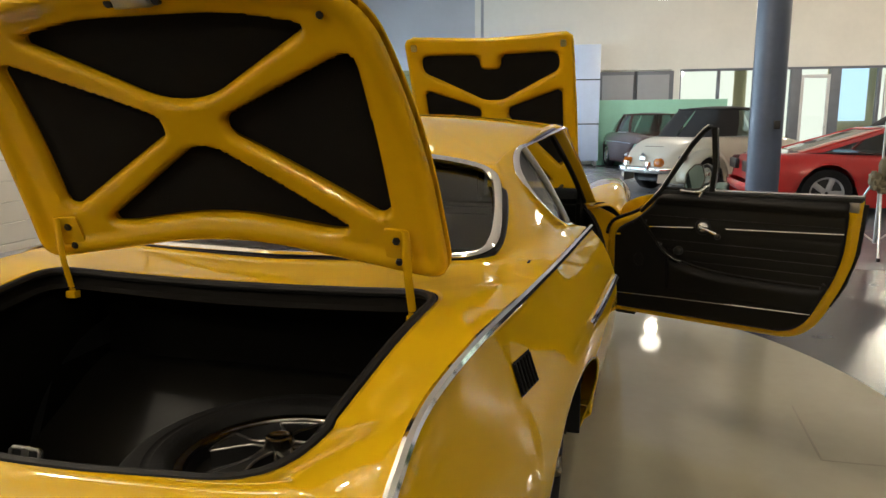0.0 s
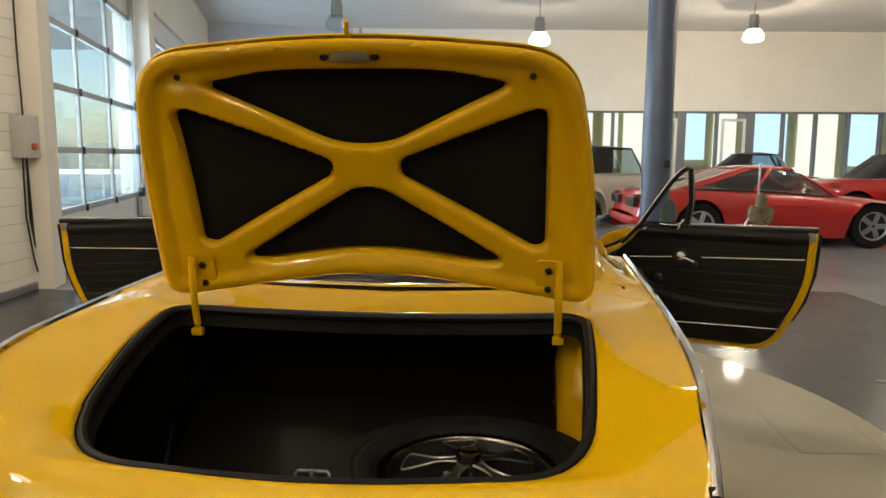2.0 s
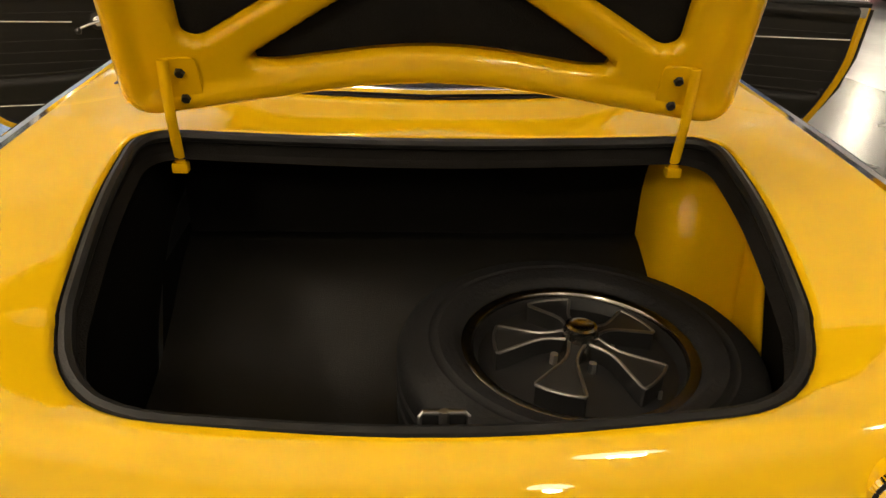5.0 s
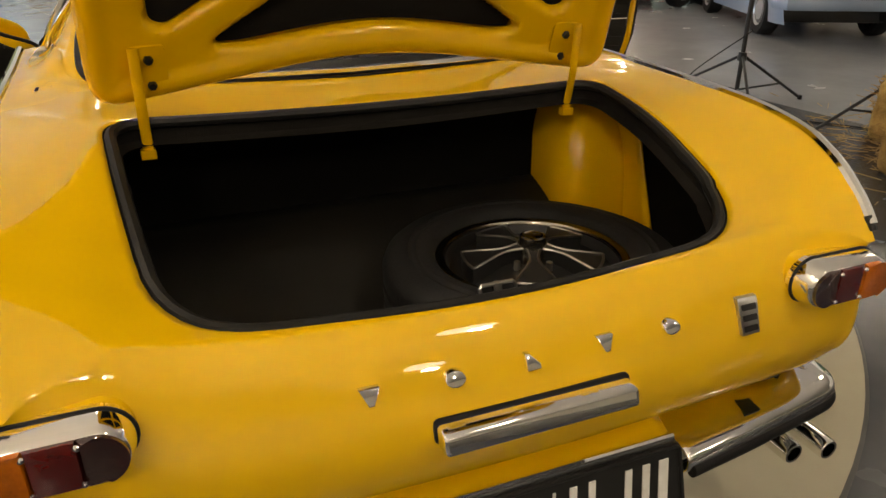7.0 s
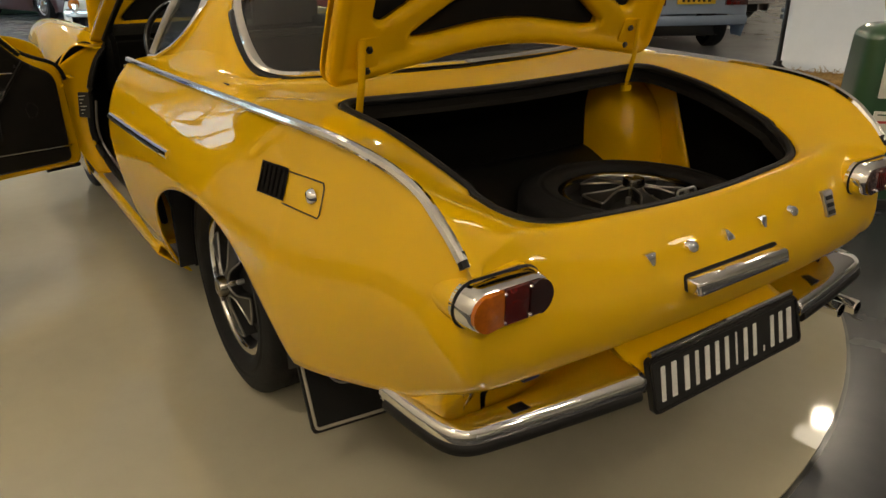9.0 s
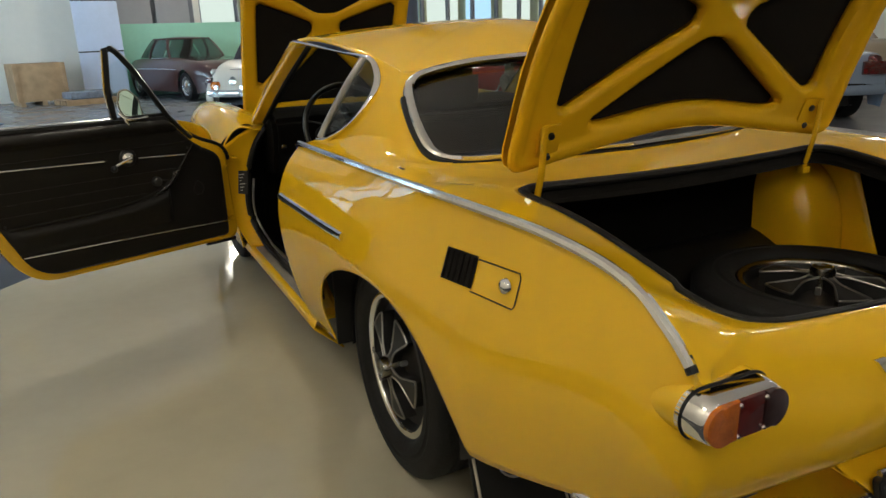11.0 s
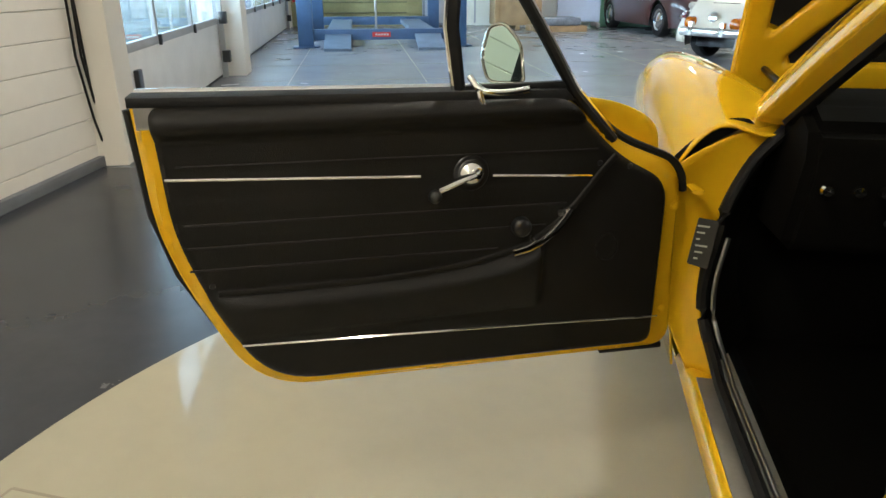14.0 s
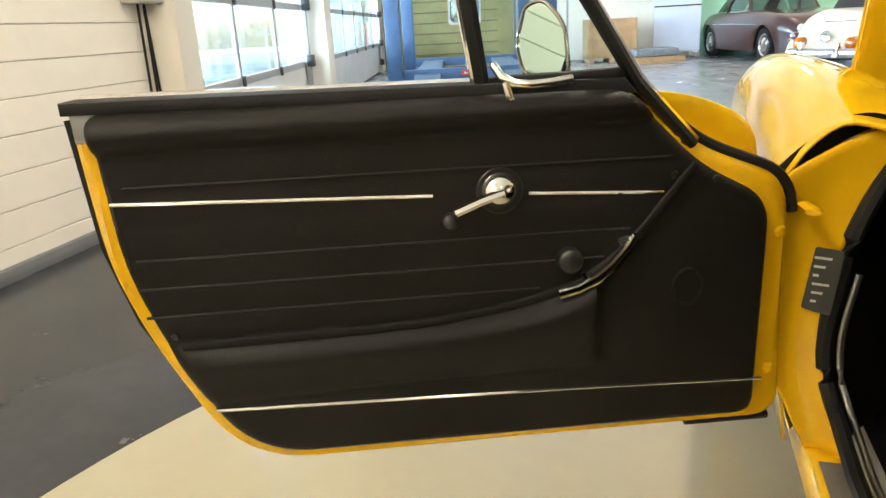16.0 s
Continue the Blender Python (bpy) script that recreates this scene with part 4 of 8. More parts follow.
def shoulder(u, t):
    """A hollow fillet that runs from the pillar down to the strip and fades into the deck."""
    s = 5.04 + 3.41 * u
    yb = 0.60 - 0.86 * u
    a, k = green(s, rise_at(s)), Vector(BELT(s))
    b = Vector((-belt_x(yb), yb, belt_z(yb) - 0.001))
    k = k.lerp(b, 0.16)
    p = a * (1 - t) ** 2 + k * 2 * t * (1 - t) + b * t * t
    p += Vector((-0.0025, 0, 0.0025)) * (1 - t)
    w = max(0.0, min(1.0, (u - 0.50) / 0.46))
    w = w * w * (3 - 2 * w)
    if w > 0:
        p.z += (deck_height(p.x, p.y) + 0.0015 - 0.005 * max(0, (u - 0.93) / 0.07) - p.z) * w * min(1.0, t * 3 + 0.0)
    return p


bm = bmesh.new()
grid(bm, shoulder, spread(0, 1, 60), spread(0, 1, 12), flip=True)
pair("shoulder_panel", bm, YELLOW, car)

# chrome strip on the shoulder line
_st = [Vector((-belt_x(y) - 0.002, y, belt_z(y) + 0.002)) for y in spread(0.60, -1.010, 96)]
bm = bmesh.new()
tube(bm, [p + Vector((-0.002, 0, -0.002)) for p in _st], 0.0105, 0.010, 8)
pair("shoulder_strip", bm, CHROME, car, "narrow chrome strip along the wing")
bm = bmesh.new()
tube(bm, [_st[-1] + Vector((0, 0.01, 0.01)), _st[-1] + Vector((0, -0.006, -0.012))], 0.0095, 0.009, 8)
pair("strip_end", bm, RUBBER, car)
def on_flank(y, z, out=0.0):
    p = SKIN_TREE.ray_cast(Vector((-1.5, y, z)), Vector((1, 0, 0)))[0]
    return Vector((p.x - out, y, z))


# short flank moulding
_mp = [on_flank(y, 0.738 - 0.045 * (0.56 - y), 0.003) for y in spread(0.57, 0.06, 26)]
bm = bmesh.new()
tube(bm, _mp, 0.009, 0.012, 8)
pair("flank_moulding", bm, CHROME, car)
bm = bmesh.new()
tube(bm, [p + Vector((-0.005, 0.002, 0)) for p in _mp[:-2]], 0.006, 0.005, 6)
pair("moulding_insert", bm, RUBBER, car)

# vent and fuel flap on the wing
bm = bmesh.new()
grid(bm, lambda y, k: on_flank(y, 0.724 + 0.066 * k - 0.03 * (y + 0.34), 0.002), spread(-0.400, -0.510, 8), spread(0, 1, 6))
pair("wing_vent", bm, PAD, car, "black vent grille")
for k in range(6):
    y = -0.409 - k * 0.0185
    bm = bmesh.new()
    tube(bm, [on_flank(y, 0.728 - 0.03 * (y + 0.34), 0.004), on_flank(y, 0.757 - 0.03 * (y + 0.34), 0.004), on_flank(y, 0.786 - 0.03 * (y + 0.34), 0.004)], 0.0022, 0.003, 6)
    pair("vent_slat", bm, PAD, car)
bm = bmesh.new()
_fl = [on_flank(-0.510, 0.725, 0.003), on_flank(-0.645, 0.728, 0.003), on_flank(-0.65, 0.735, 0.003), on_flank(-0.65, 0.785, 0.003), on_flank(-0.645, 0.795, 0.003), on_flank(-0.510, 0.790, 0.003)]
tube(bm, _fl, 0.0013, n=6)
part("fuel_flap_gap", bm, RUBBER, car)
bm = bmesh.new()
revolve(bm, [(0.0, 0.014), (0.010, 0.013), (0.015, 0.008), (0.017, 0.0)], 18, Matrix.Translation(on_flank(-0.612, 0.762, 0.0)) @ Matrix.Rotation(radians(-90), 4, "Y"))
part("fuel_flap_lock", bm, CHROME, car, "small chrome fuel flap lock")

# wheels
EDGE = material("dull_steel_edge", (0.30, 0.29, 0.27), 0.35, 1.0, vary=0.2, scale=30)
BLADE = [(0.026, -0.014), (0.050, -0.009), (0.066, -0.009), (0.082, -0.014), (0.138, -0.041), (0.143, -0.040), (0.147, -0.020), (0.148, 0.0), (0.147, 0.020), (0.143, 0.040), (0.138, 0.041), (0.082, 0.014), (0.066, 0.009), (0.050, 0.009), (0.026, 0.014)]


def turned_plan(k, pts):
    a = math.tau * k / 5 + math.pi / 2
    c, s = math.cos(a), math.sin(a)
    return [(c * u - s * v, s * u + c * v) for u, v in pts]


def wheel(parent, m, rim_mat):
    hub = part("wheel", revolve(bmesh.new(), [(0.0, 0.004), (0.05, 0.002), (0.09, -0.008), (0.150, -0.020), (0.174, -0.018), (0.183, 0.004), (0.186, 0.004), (0.186, -0.10), (0.03, -0.10)], 40), WHEELBLACK, parent, "black wheel with bright-edged blades and a chrome rim")
    hub.matrix_local = m
    part("tyre", revolve(bmesh.new(), [(0.185, -0.12), (0.205, -0.135), (0.245, -0.145), (0.290, -0.140), (0.312, -0.125), (0.316, -0.11), (0.3155, -0.075), (0.309, -0.071), (0.309, -0.064), (0.316, -0.06), (0.316, -0.04), (0.309, -0.036), (0.309, -0.030), (0.3155, -0.026), (0.316, 0.0), (0.311, 0.014), (0.300, 0.024), (0.290, 0.028), (0.262, 0.033), (0.258, 0.030), (0.250, 0.030), (0.245, 0.034), (0.222, 0.031), (0.214, 0.024), (0.204, 0.014)], 72), TYRE, hub)
    part("rim", revolve(bmesh.new(), [(0.183, 0.002), (0.184, 0.008), (0.187, 0.012), (0.198, 0.014), (0.205, 0.0145), (0.209, 0.012), (0.208, 0.004)], 64), rim_mat, hub, "bright trim ring")
    for k in range(5):
        pts = turned_plan(k, BLADE)
        part("blade", slab(pts, -0.020, 0.018, lambda a, b, c: Vector((a, b, c + (0.022 if c > 0 else 0) * (1 - min(1, math.hypot(a, b) / 0.148)))), bevel=0.0015), WHEELBLACK, hub)
        bm = bmesh.new()
        tube(bm, [Vector((a, b, 0.0180 + 0.022 * (1 - min(1, math.hypot(a, b) / 0.148)))) for a, b in pts], 0.0030, n=6)
        part("blade_edge", bm, EDGE, hub)
    part("hub_cap", revolve(bmesh.new(), [(0.0, 0.055), (0.018, 0.055), (0.022, 0.058), (0.027, 0.056), (0.030, 0.046), (0.036, 0.0)], 28), DULLCHROME, hub)
    for k in range(5):
        a = math.tau * (k + 0.5) / 5 + math.pi / 2
        part("wheel_nut", revolve(bmesh.new(), [(0.0, 0.022), (0.007, 0.021), (0.009, -0.02)], 6, Matrix.Translation((0.056 * math.cos(a), 0.056 * math.sin(a), -0.004))), STEEL, hub)
    a = math.tau * 0.5 / 5 - math.pi / 2
    part("valve", revolve(bmesh.new(), [(0.0, 0.026), (0.003, 0.025), (0.004, 0.0)], 8, Matrix.Translation((0.155 * math.cos(a), 0.155 * math.sin(a), -0.03))), STEEL, hub)
    return hub


for sx in (-1, 1):
    for y in (0.0, 2.45):
        wheel(car, Matrix.Translation((sx * 0.722, y, 0.338)) @ Matrix.Rotation(radians(sx * 90), 4, "Y") @ Matrix.Rotation(radians(25 + 40 * (y > 1)), 4, "Z") @ Matrix.Scale(1.03, 4), CHROME)
# wheel wells
for y in (-0.07, 2.45):
    bm = bmesh.new()
    revolve(bm, [(0.40, -0.03), (0.40, 0.10), (0.37, 0.20)], 40, Matrix.Translation((-0.56, y, 0.30)) @ Matrix.Rotation(radians(-90), 4, "Y"))
    revolve(bm, [(0.02, -0.03), (0.40, -0.03)], 40, Matrix.Translation((-0.56, y, 0.30)) @ Matrix.Rotation(radians(-90), 4, "Y"))
    bmesh.ops.bisect_plane(bm, geom=bm.verts[:] + bm.edges[:] + bm.faces[:], plane_co=(0, 0, 0.29), plane_no=(0, 0, -1), clear_outer=True)
    if y > 1:
        pair("wheel_well", bm, BLACK, car)
    else:
        part("wheel_well", bm, BLACK, car)
        bm = bmesh.new()
        revolve(bm, [(0.02, 0.0), (0.40, 0.0), (0.395, 0.05), (0.37, 0.09)], 40, Matrix.Translation((0.672, y, 0.30)) @ Matrix.Rotation(radians(90), 4, "Y"))
        bmesh.ops.bisect_plane(bm, geom=bm.verts[:] + bm.edges[:] + bm.faces[:], plane_co=(0, 0, 0.29), plane_no=(0, 0, -1), clear_outer=True)
        part("wheel_well", bm, BLACK, car)
bm = bmesh.new()
box(bm, (-0.80, 0.325, 0.285), (-0.56, 0.335, 0.62), 0.004)
pair("splash_guard", bm, RUBBER, car, "black splash guard ahead of the wheel")
# mud flaps
fl = rounded([(-0.12, 0.0), (0.13, 0.02), (0.13, 0.30), (-0.10, 0.30)], 0.012, 3)
for sx in (-1, 1):
    F = lambda a, b, c: Vector((sx * (0.605 + a), -0.40 - 0.10 * (0.3 - b) / 0.3 + c, 0.105 + 0.9 * b))
    flap = part("mud_flap", slab(fl, 0, 0.008, F), RUBBER, car, "black mud flap with a pale border")
    tube_bm = bmesh.new()
    tube(tube_bm, [F(a, b, -0.001) for a, b in rounded([(-0.11, 0.012), (0.12, 0.03), (0.12, 0.29), (-0.09, 0.29)], 0.012, 3)], 0.004, n=6, closed=True)
    part("border", tube_bm, material("pale_border", (0.45, 0.42, 0.34), 0.6) if sx < 0 else bpy.data.materials["pale_border"], flap)
    tube_bm = bmesh.new()
    tube(tube_bm, [F(0.01 + 0.05 * math.cos(q), 0.17 + 0.05 * math.sin(q), -0.001) for q in spread(0, math.tau, 24)[:-1]], 0.003, n=6, closed=True)
    part("ring_mark", tube_bm, bpy.data.materials["pale_border"], flap)

# tail lamps
def stadium(w, h, n=44):
    return [((w - h) * (1 if math.cos(q) > 0 else -1) + h * math.cos(q), h * math.sin(q)) for q in spread(0, math.tau, n)[:-1]]


def clipped(outline, lo, hi):
    """The stretch of an outline between two upright cuts."""
    for lim, sign in ((lo, 1), (hi, -1)):
        kept = []
        for i, p in enumerate(outline):
            q = outline[i - 1]
            if (sign * (p[0] - lim) > 0) != (sign * (q[0] - lim) > 0):
                f = (lim - q[0]) / (p[0] - q[0])
                kept.append((lim, q[1] + (p[1] - q[1]) * f))
            if sign * (p[0] - lim) > 0:
                kept.append(p)
        outline = kept
    return outline


for sx, lx, ly in ((-1, -0.609, -1.068), (1, 0.576, -1.069)):
    L = lambda a, b, c: Vector((lx + a, ly - c, 0.678 + b))
    bm = bmesh.new()
    rings = [[bm.verts.new(L(a, b, c)) for a, b in stadium(0.0905 - d, 0.0400 - d, 56)] for c, d in ((-0.052, 0.0), (-0.034, 0.0), (-0.024, 0.0008), (-0.015, 0.0022), (-0.008, 0.0040), (-0.003, 0.0062), (-0.002, 0.0078), (-0.012, 0.0080))]
    for ra, rb in zip(rings, rings[1:]):
        for k in range(len(ra)):
            q = (k + 1) % len(ra)
            bm.faces.new((ra[k], ra[q], rb[q], rb[k]))
    bmesh.ops.recalc_face_normals(bm, faces=bm.faces[:])
    lamp = part("tail_lamp", bm, CHROME, car, "oval tail lamp in a chrome hood")
    bm = bmesh.new()
    tube(bm, [L(a, b, -0.0400) for a, b in stadium(0.0910, 0.0405, 80)], 0.0026, n=8, closed=True)
    part("gasket", bm, RUBBER, lamp)
    part("lamp_plinth", slab(stadium(0.0905, 0.0400), -0.13, -0.0430, L), YELLOW, lamp, "body-coloured lamp plinth")
    inner = stadium(0.0830, 0.0325)
    for nm, lo, hi, mat_, rise in (("amber_lens", 0.0205, 0.2, AMBER, 0.006), ("red_lens", -0.0325, 0.0190, REDLENS, 0.004), ("reflector_lens", -0.2, -0.0340, REDDARK, 0.004)):
        if sx < 0:
            lo, hi = -hi, -lo
        part(nm, slab(clipped(inner, lo, hi), -0.03, rise, L, bevel=0.005), mat_, lamp)
    for a in (0.020, -0.033):
        for b in (-0.025, 0.025):
            part("lens_screw", revolve(bmesh.new(), [(0.0, 0.004), (0.003, 0.003), (0.004, 0.0)], 10, Matrix.Translation(L(a * sx, b, 0.004)) @ Matrix.Rotation(radians(90), 4, "X")), CHROME, lamp)

# rear emblems, plain bright shapes; handle and plate


def tail_at(x, z, out=0.0):
    return Vector((x, SKIN_TREE.ray_cast(Vector((x, -1.6, z)), Vector((0, 1, 0)))[0].y - out, z))


wedge = [(-0.014, 0.010), (0.014, 0.010), (0.004, -0.010), (-0.004, -0.010)]
disc = [(0.015 * math.cos(q), 0.010 * math.sin(q)) for q in spread(0, math.tau, 16)[:-1]]
block = [(-0.010, -0.010), (0.012, -0.010), (0.012, -0.003), (-0.003, 0.010), (-0.010, 0.010)]
for x, sh in ((-0.238, wedge), (-0.118, disc), (0.0, block), (0.124, wedge), (0.245, disc)):
    part("emblem_shape", slab(sh, -0.004, 0.010, lambda a, b, c: tail_at(x + a, 0.652 + b, c), 0.0015), CHROME, car, "small bright metal emblem shape")
bd = part("rear_badge", slab([(-0.018, -0.028), (0.018, -0.028), (0.020, 0.02), (0.020, 0.028), (-0.020, 0.028), (-0.020, 0.02)], -0.004, 0.008, lambda a, b, c: tail_at(0.398 + a, 0.640 + b, c), 0.001), STEEL, car, "small shield-like metal badge")
for k in range(3):
    part("badge_bar", slab([(-0.014, -0.004), (0.014, -0.004), (0.014, 0.004), (-0.014, 0.004)], 0.008, 0.010, lambda a, b, c: tail_at(0.398 + a, 0.622 + k * 0.016 + b, c)), BLACK, bd)
hd = part("boot_handle", slab(rounded([(-0.155, -0.018), (0.155, -0.018), (0.155, 0.012), (-0.155, 0.012)], 0.008, 3), 0.004, 0.034, lambda a, b, c: tail_at(a, 0.588 + b, c + 0.25 * max(0, 0.016 - b) * 0.3), 0.006), CHROME, car, "chrome number plate light housing")
part("gasket", slab(rounded([(-0.158, -0.020), (0.158, -0.020), (0.158, 0.015), (-0.158, 0.015)], 0.01, 3), -0.004, 0.004, lambda a, b, c: tail_at(a, 0.590 + b, c)), RUBBER, hd)

plate = part("number_plate", slab(rounded([(-0.262, -0.055), (0.262, -0.055), (0.262, 0.055), (-0.262, 0.055)], 0.012, 4), -0.012, 0.0, lambda a, b, c: Vector((a + 0.012, -1.080 + b * 0.30 - c, 0.388 + b))), BLACK, car, "black plate with white lettering bars")
PL = lambda a, b, c: Vector((a + 0.012, -1.080 + b * 0.30 - c, 0.388 + b))
bm = bmesh.new()
tube(bm, [PL(a, b, 0.002) for a, b in rounded([(-0.258, -0.051), (0.258, -0.051), (0.258, 0.051), (-0.258, 0.051)], 0.012, 4)], 0.004, n=6, closed=True)
part("plate_frame", bm, RUBBER, plate)
for k, w in enumerate((0.016, 0.020, 0.020, 0.014, 0.020, 0.017, 0.017, 0.007, 0.018, 0.017, 0.006, 0.018, 0.019, 0.025)):
    x = -0.226 + k * 0.0340 + (0.006 if k > 1 else 0)
    h = 0.006 if k == 10 else 0.035
    part("letter_bar", slab([(x - w * 0.36 - 0.004, -0.034), (x + w * 0.36 - 0.004, -0.034), (x + w * 0.36 + 0.2 * h - 0.003, -0.034 + 1.95 * h), (x - w * 0.36 + 0.2 * h - 0.003, -0.034 + 1.95 * h)], 0.001, 0.003, PL), WHITE_MARK, plate)
bm = bmesh.new()
tube(bm, [PL(-0.25, 0.062, -0.004), PL(0.25, 0.062, -0.004)], 0.006, 0.008, 8)
part("plate_rail", bm, CHROME, plate, "bright rail above the plate")

# rear bumper: two chrome blades with rubber strips
blade = curve_of([(0, -0.697, -0.790, 0.420), (1, -0.687, -0.915, 0.420), (1.7, -0.674, -0.980, 0.420), (2.3, -0.648, -1.008, 0.420), (3, -0.600, -1.020, 0.420), (4, -0.50, -1.036, 0.420), (5, -0.40, -1.051, 0.420), (6, -0.262, -1.068, 0.420)])
blade_cut = curve_of([(0.0, -0.030, -0.060), (0.12, -0.004, -0.050), (0.22, 0.010, -0.036), (0.34, 0.013, -0.020), (0.44, 0.009, -0.006), (0.52, 0.0, 0.0), (0.62, -0.014, 0.004), (0.80, -0.070, 0.012), (0.92, -0.110, 0.030), (1.0, -0.128, 0.054)])


def bumper_skin(u, v):
    p = Vector(blade(u))
    t = Vector(blade(min(6, u + 0.05))) - Vector(blade(max(0, u - 0.05)))
    n = Vector((t.y, -t.x, 0)).normalized()
    a, b = blade_cut(v)
    if a < 0:
        a *= 0.72 + 0.28 * min(1, u / 2.0)
    return p + n * a + Vector((0, 0, b))


bm = bmesh.new()
grid(bm, bumper_skin, spread(0, 6, 72), spread(0, 1, 22))
bm2 = mirrored(bm)
bmesh.ops.translate(bm2, verts=bm2.verts[:], vec=(0.022, 0, 0))
for m_ in (bm, bm2):
    part("rear_bumper", m_, CHROME, car, "wraparound chrome bumper half", solid=0.004)
bm = bmesh.new()
tube(bm, [Vector(bumper_skin(u, 0.2)) for u in spread(0.15, 5.9, 60)], 0.011, 0.014, 10)
bm2 = mirrored(bm)
bmesh.ops.translate(bm2, verts=bm2.verts[:], vec=(0.022, 0, 0))
for m_ in (bm, bm2):
    part("bumper_strip", m_, RUBBER, car, "black rubber bumper strip")
# small black block that stands for the dark bracket slot under the body
bm = bmesh.new()
box(bm, (-0.530, -1.012, 0.470), (-0.490, -0.970, 0.482), 0.004)
pair("bracket_slot", bm, BLACK, car)
apron = curve_of([(0.0, -0.974, 0.474), (0.2, -0.990, 0.444), (0.4, -1.026, 0.426), (0.6, -1.058, 0.414), (0.75, -1.062, 0.39), (1.0, -0.99, 0.30)])
bm = bmesh.new()
grid(bm, lambda x, t: Vector((x, apron(t)[0] + 0.035 * min(1, (x / 0.5) ** 2), apron(t)[1])), spread(-0.262, 0.284, 24), spread(0, 1, 16))
part("rear_valance", bm, YELLOW, car, solid=0.004)
bm = bmesh.new()
grid(bm, lambda q, t: flank(q, 0.0) + Vector((0.004 * t, 0.012 * t, 0.004 - 0.062 * t)), spread(0.62, 1.0, 40), spread(0, 1, 6))
pair("tail_underside", bm, YELLOW, car, solid=0.004)
for x in (0.62, 0.70):
    bm = bmesh.new()
    revolve(bm, [(0.016, 0.0), (0.020, 0.0), (0.022, 0.006), (0.021, 0.30), (0.0, 0.30)], 20, Matrix.Translation((0.583 if x < 0.65 else 0.679, -1.04, 0.297 if x < 0.65 else 0.276)) @ Matrix.Rotation(radians(-90), 4, "X"))
    part("exhaust_pipe", bm, CHROME, car, "chrome exhaust pipe end")

# boot interior
bm = bmesh.new()
_fy = curve_of([(-0.98, 0.400), (-0.80, 0.385), (-0.62, 0.390), (-0.48, 0.420), (-0.36, 0.485), (-0.24, 0.555), (-0.155, 0.590), (-0.135, 0.594)])
grid(bm, lambda x, y: Vector((min(x, 0.655 - 0.165 * max(0, min(1, (y + 0.52) / 0.14))), y, _fy(y))), spread(-0.66, 0.66, 24), spread(-0.98, -0.135, 24))
part("boot_floor", bm, BOOTMAT, car, "black mat on the boot floor", solid=0.01)
part("boot_front_wall", sheet(lambda a, b: Vector((a, -0.14 + 0.05 * (b - 0.6), b)), [(-0.68, 0.50), (0.68, 0.50), (0.68, 0.87), (-0.68, 0.87)], step=0.05), CARPET, car, solid=0.01)
bm = bmesh.new()
grid(bm, lambda y, k: Vector((-0.525 - 0.06 * max(0, (-0.35 - y)) - 0.01 * k, y, 0.40 + (deck_mid(y) - 0.045 - 0.40) * k)), spread(-0.95, -0.14, 12), spread(0, 1, 8))
part("boot_side_lining", bm, CARPET, car, solid=0.01)
bm = bmesh.new()
grid(bm, lambda y, k: Vector((0.663 + 0.07 * (y + 0.40), y, 0.40 + (deck_mid(y) - 0.045 - 0.40) * k)), spread(-0.95, -0.36, 8), spread(0, 1, 8))
part("boot_side_lining", bm, CARPET, car, solid=0.006)
bm = bmesh.new()
grid(bm, lambda q, k: Vector((0.655 - 0.012 * q, -0.14 - q * (0.38 - 0.16 * k), 0.40 + (deck_mid(-0.14 - q * (0.38 - 0.16 * k)) - 0.045 - 0.40) * k)), spread(0, 1, 8), spread(0, 1, 8))
part("inner_wing", bm, YELLOW_INNER, car, "bare yellow inner wing beside the wheel arch", solid=0.006)
part("boot_rear_wall", sheet(lambda a, b: Vector((a, -0.968 + 0.05 * min(1, (a / 0.6) ** 2), b)), [(-0.62, 0.40), (0.62, 0.40), (0.62, 0.67), (-0.62, 0.67)], step=0.06), CARPET, car, solid=0.01)
arch_form = curve_of([(0, -0.13, 0.835), (1, -0.18, 0.822), (2, -0.235, 0.798), (3, -0.285, 0.755), (4, -0.320, 0.695), (5, -0.338, 0.620), (6, -0.345, 0.520), (7, -0.35, 0.380)])


def arch_skin(q, r):
    """q along the arch's rim, r from the side wall round onto its inner face."""
    y, z = arch_form(q)
    mid = Vector((-0.13, 0.40))
    p = Vector((y, z))
    if r <= 1:
        x, f = 0.66 - 0.105 * r, 0.0
    elif r <= 2:
        a = (r - 1) * math.pi / 2
        x, f = 0.555 - 0.072 * math.sin(a), 0.34 * (1 - math.cos(a))
    else:
        x, f = 0.483 - 0.004 * (r - 2), 0.34 + 0.66 * (r - 2)
    p = p.lerp(mid, f)
    return Vector((x, p.x, p.y))


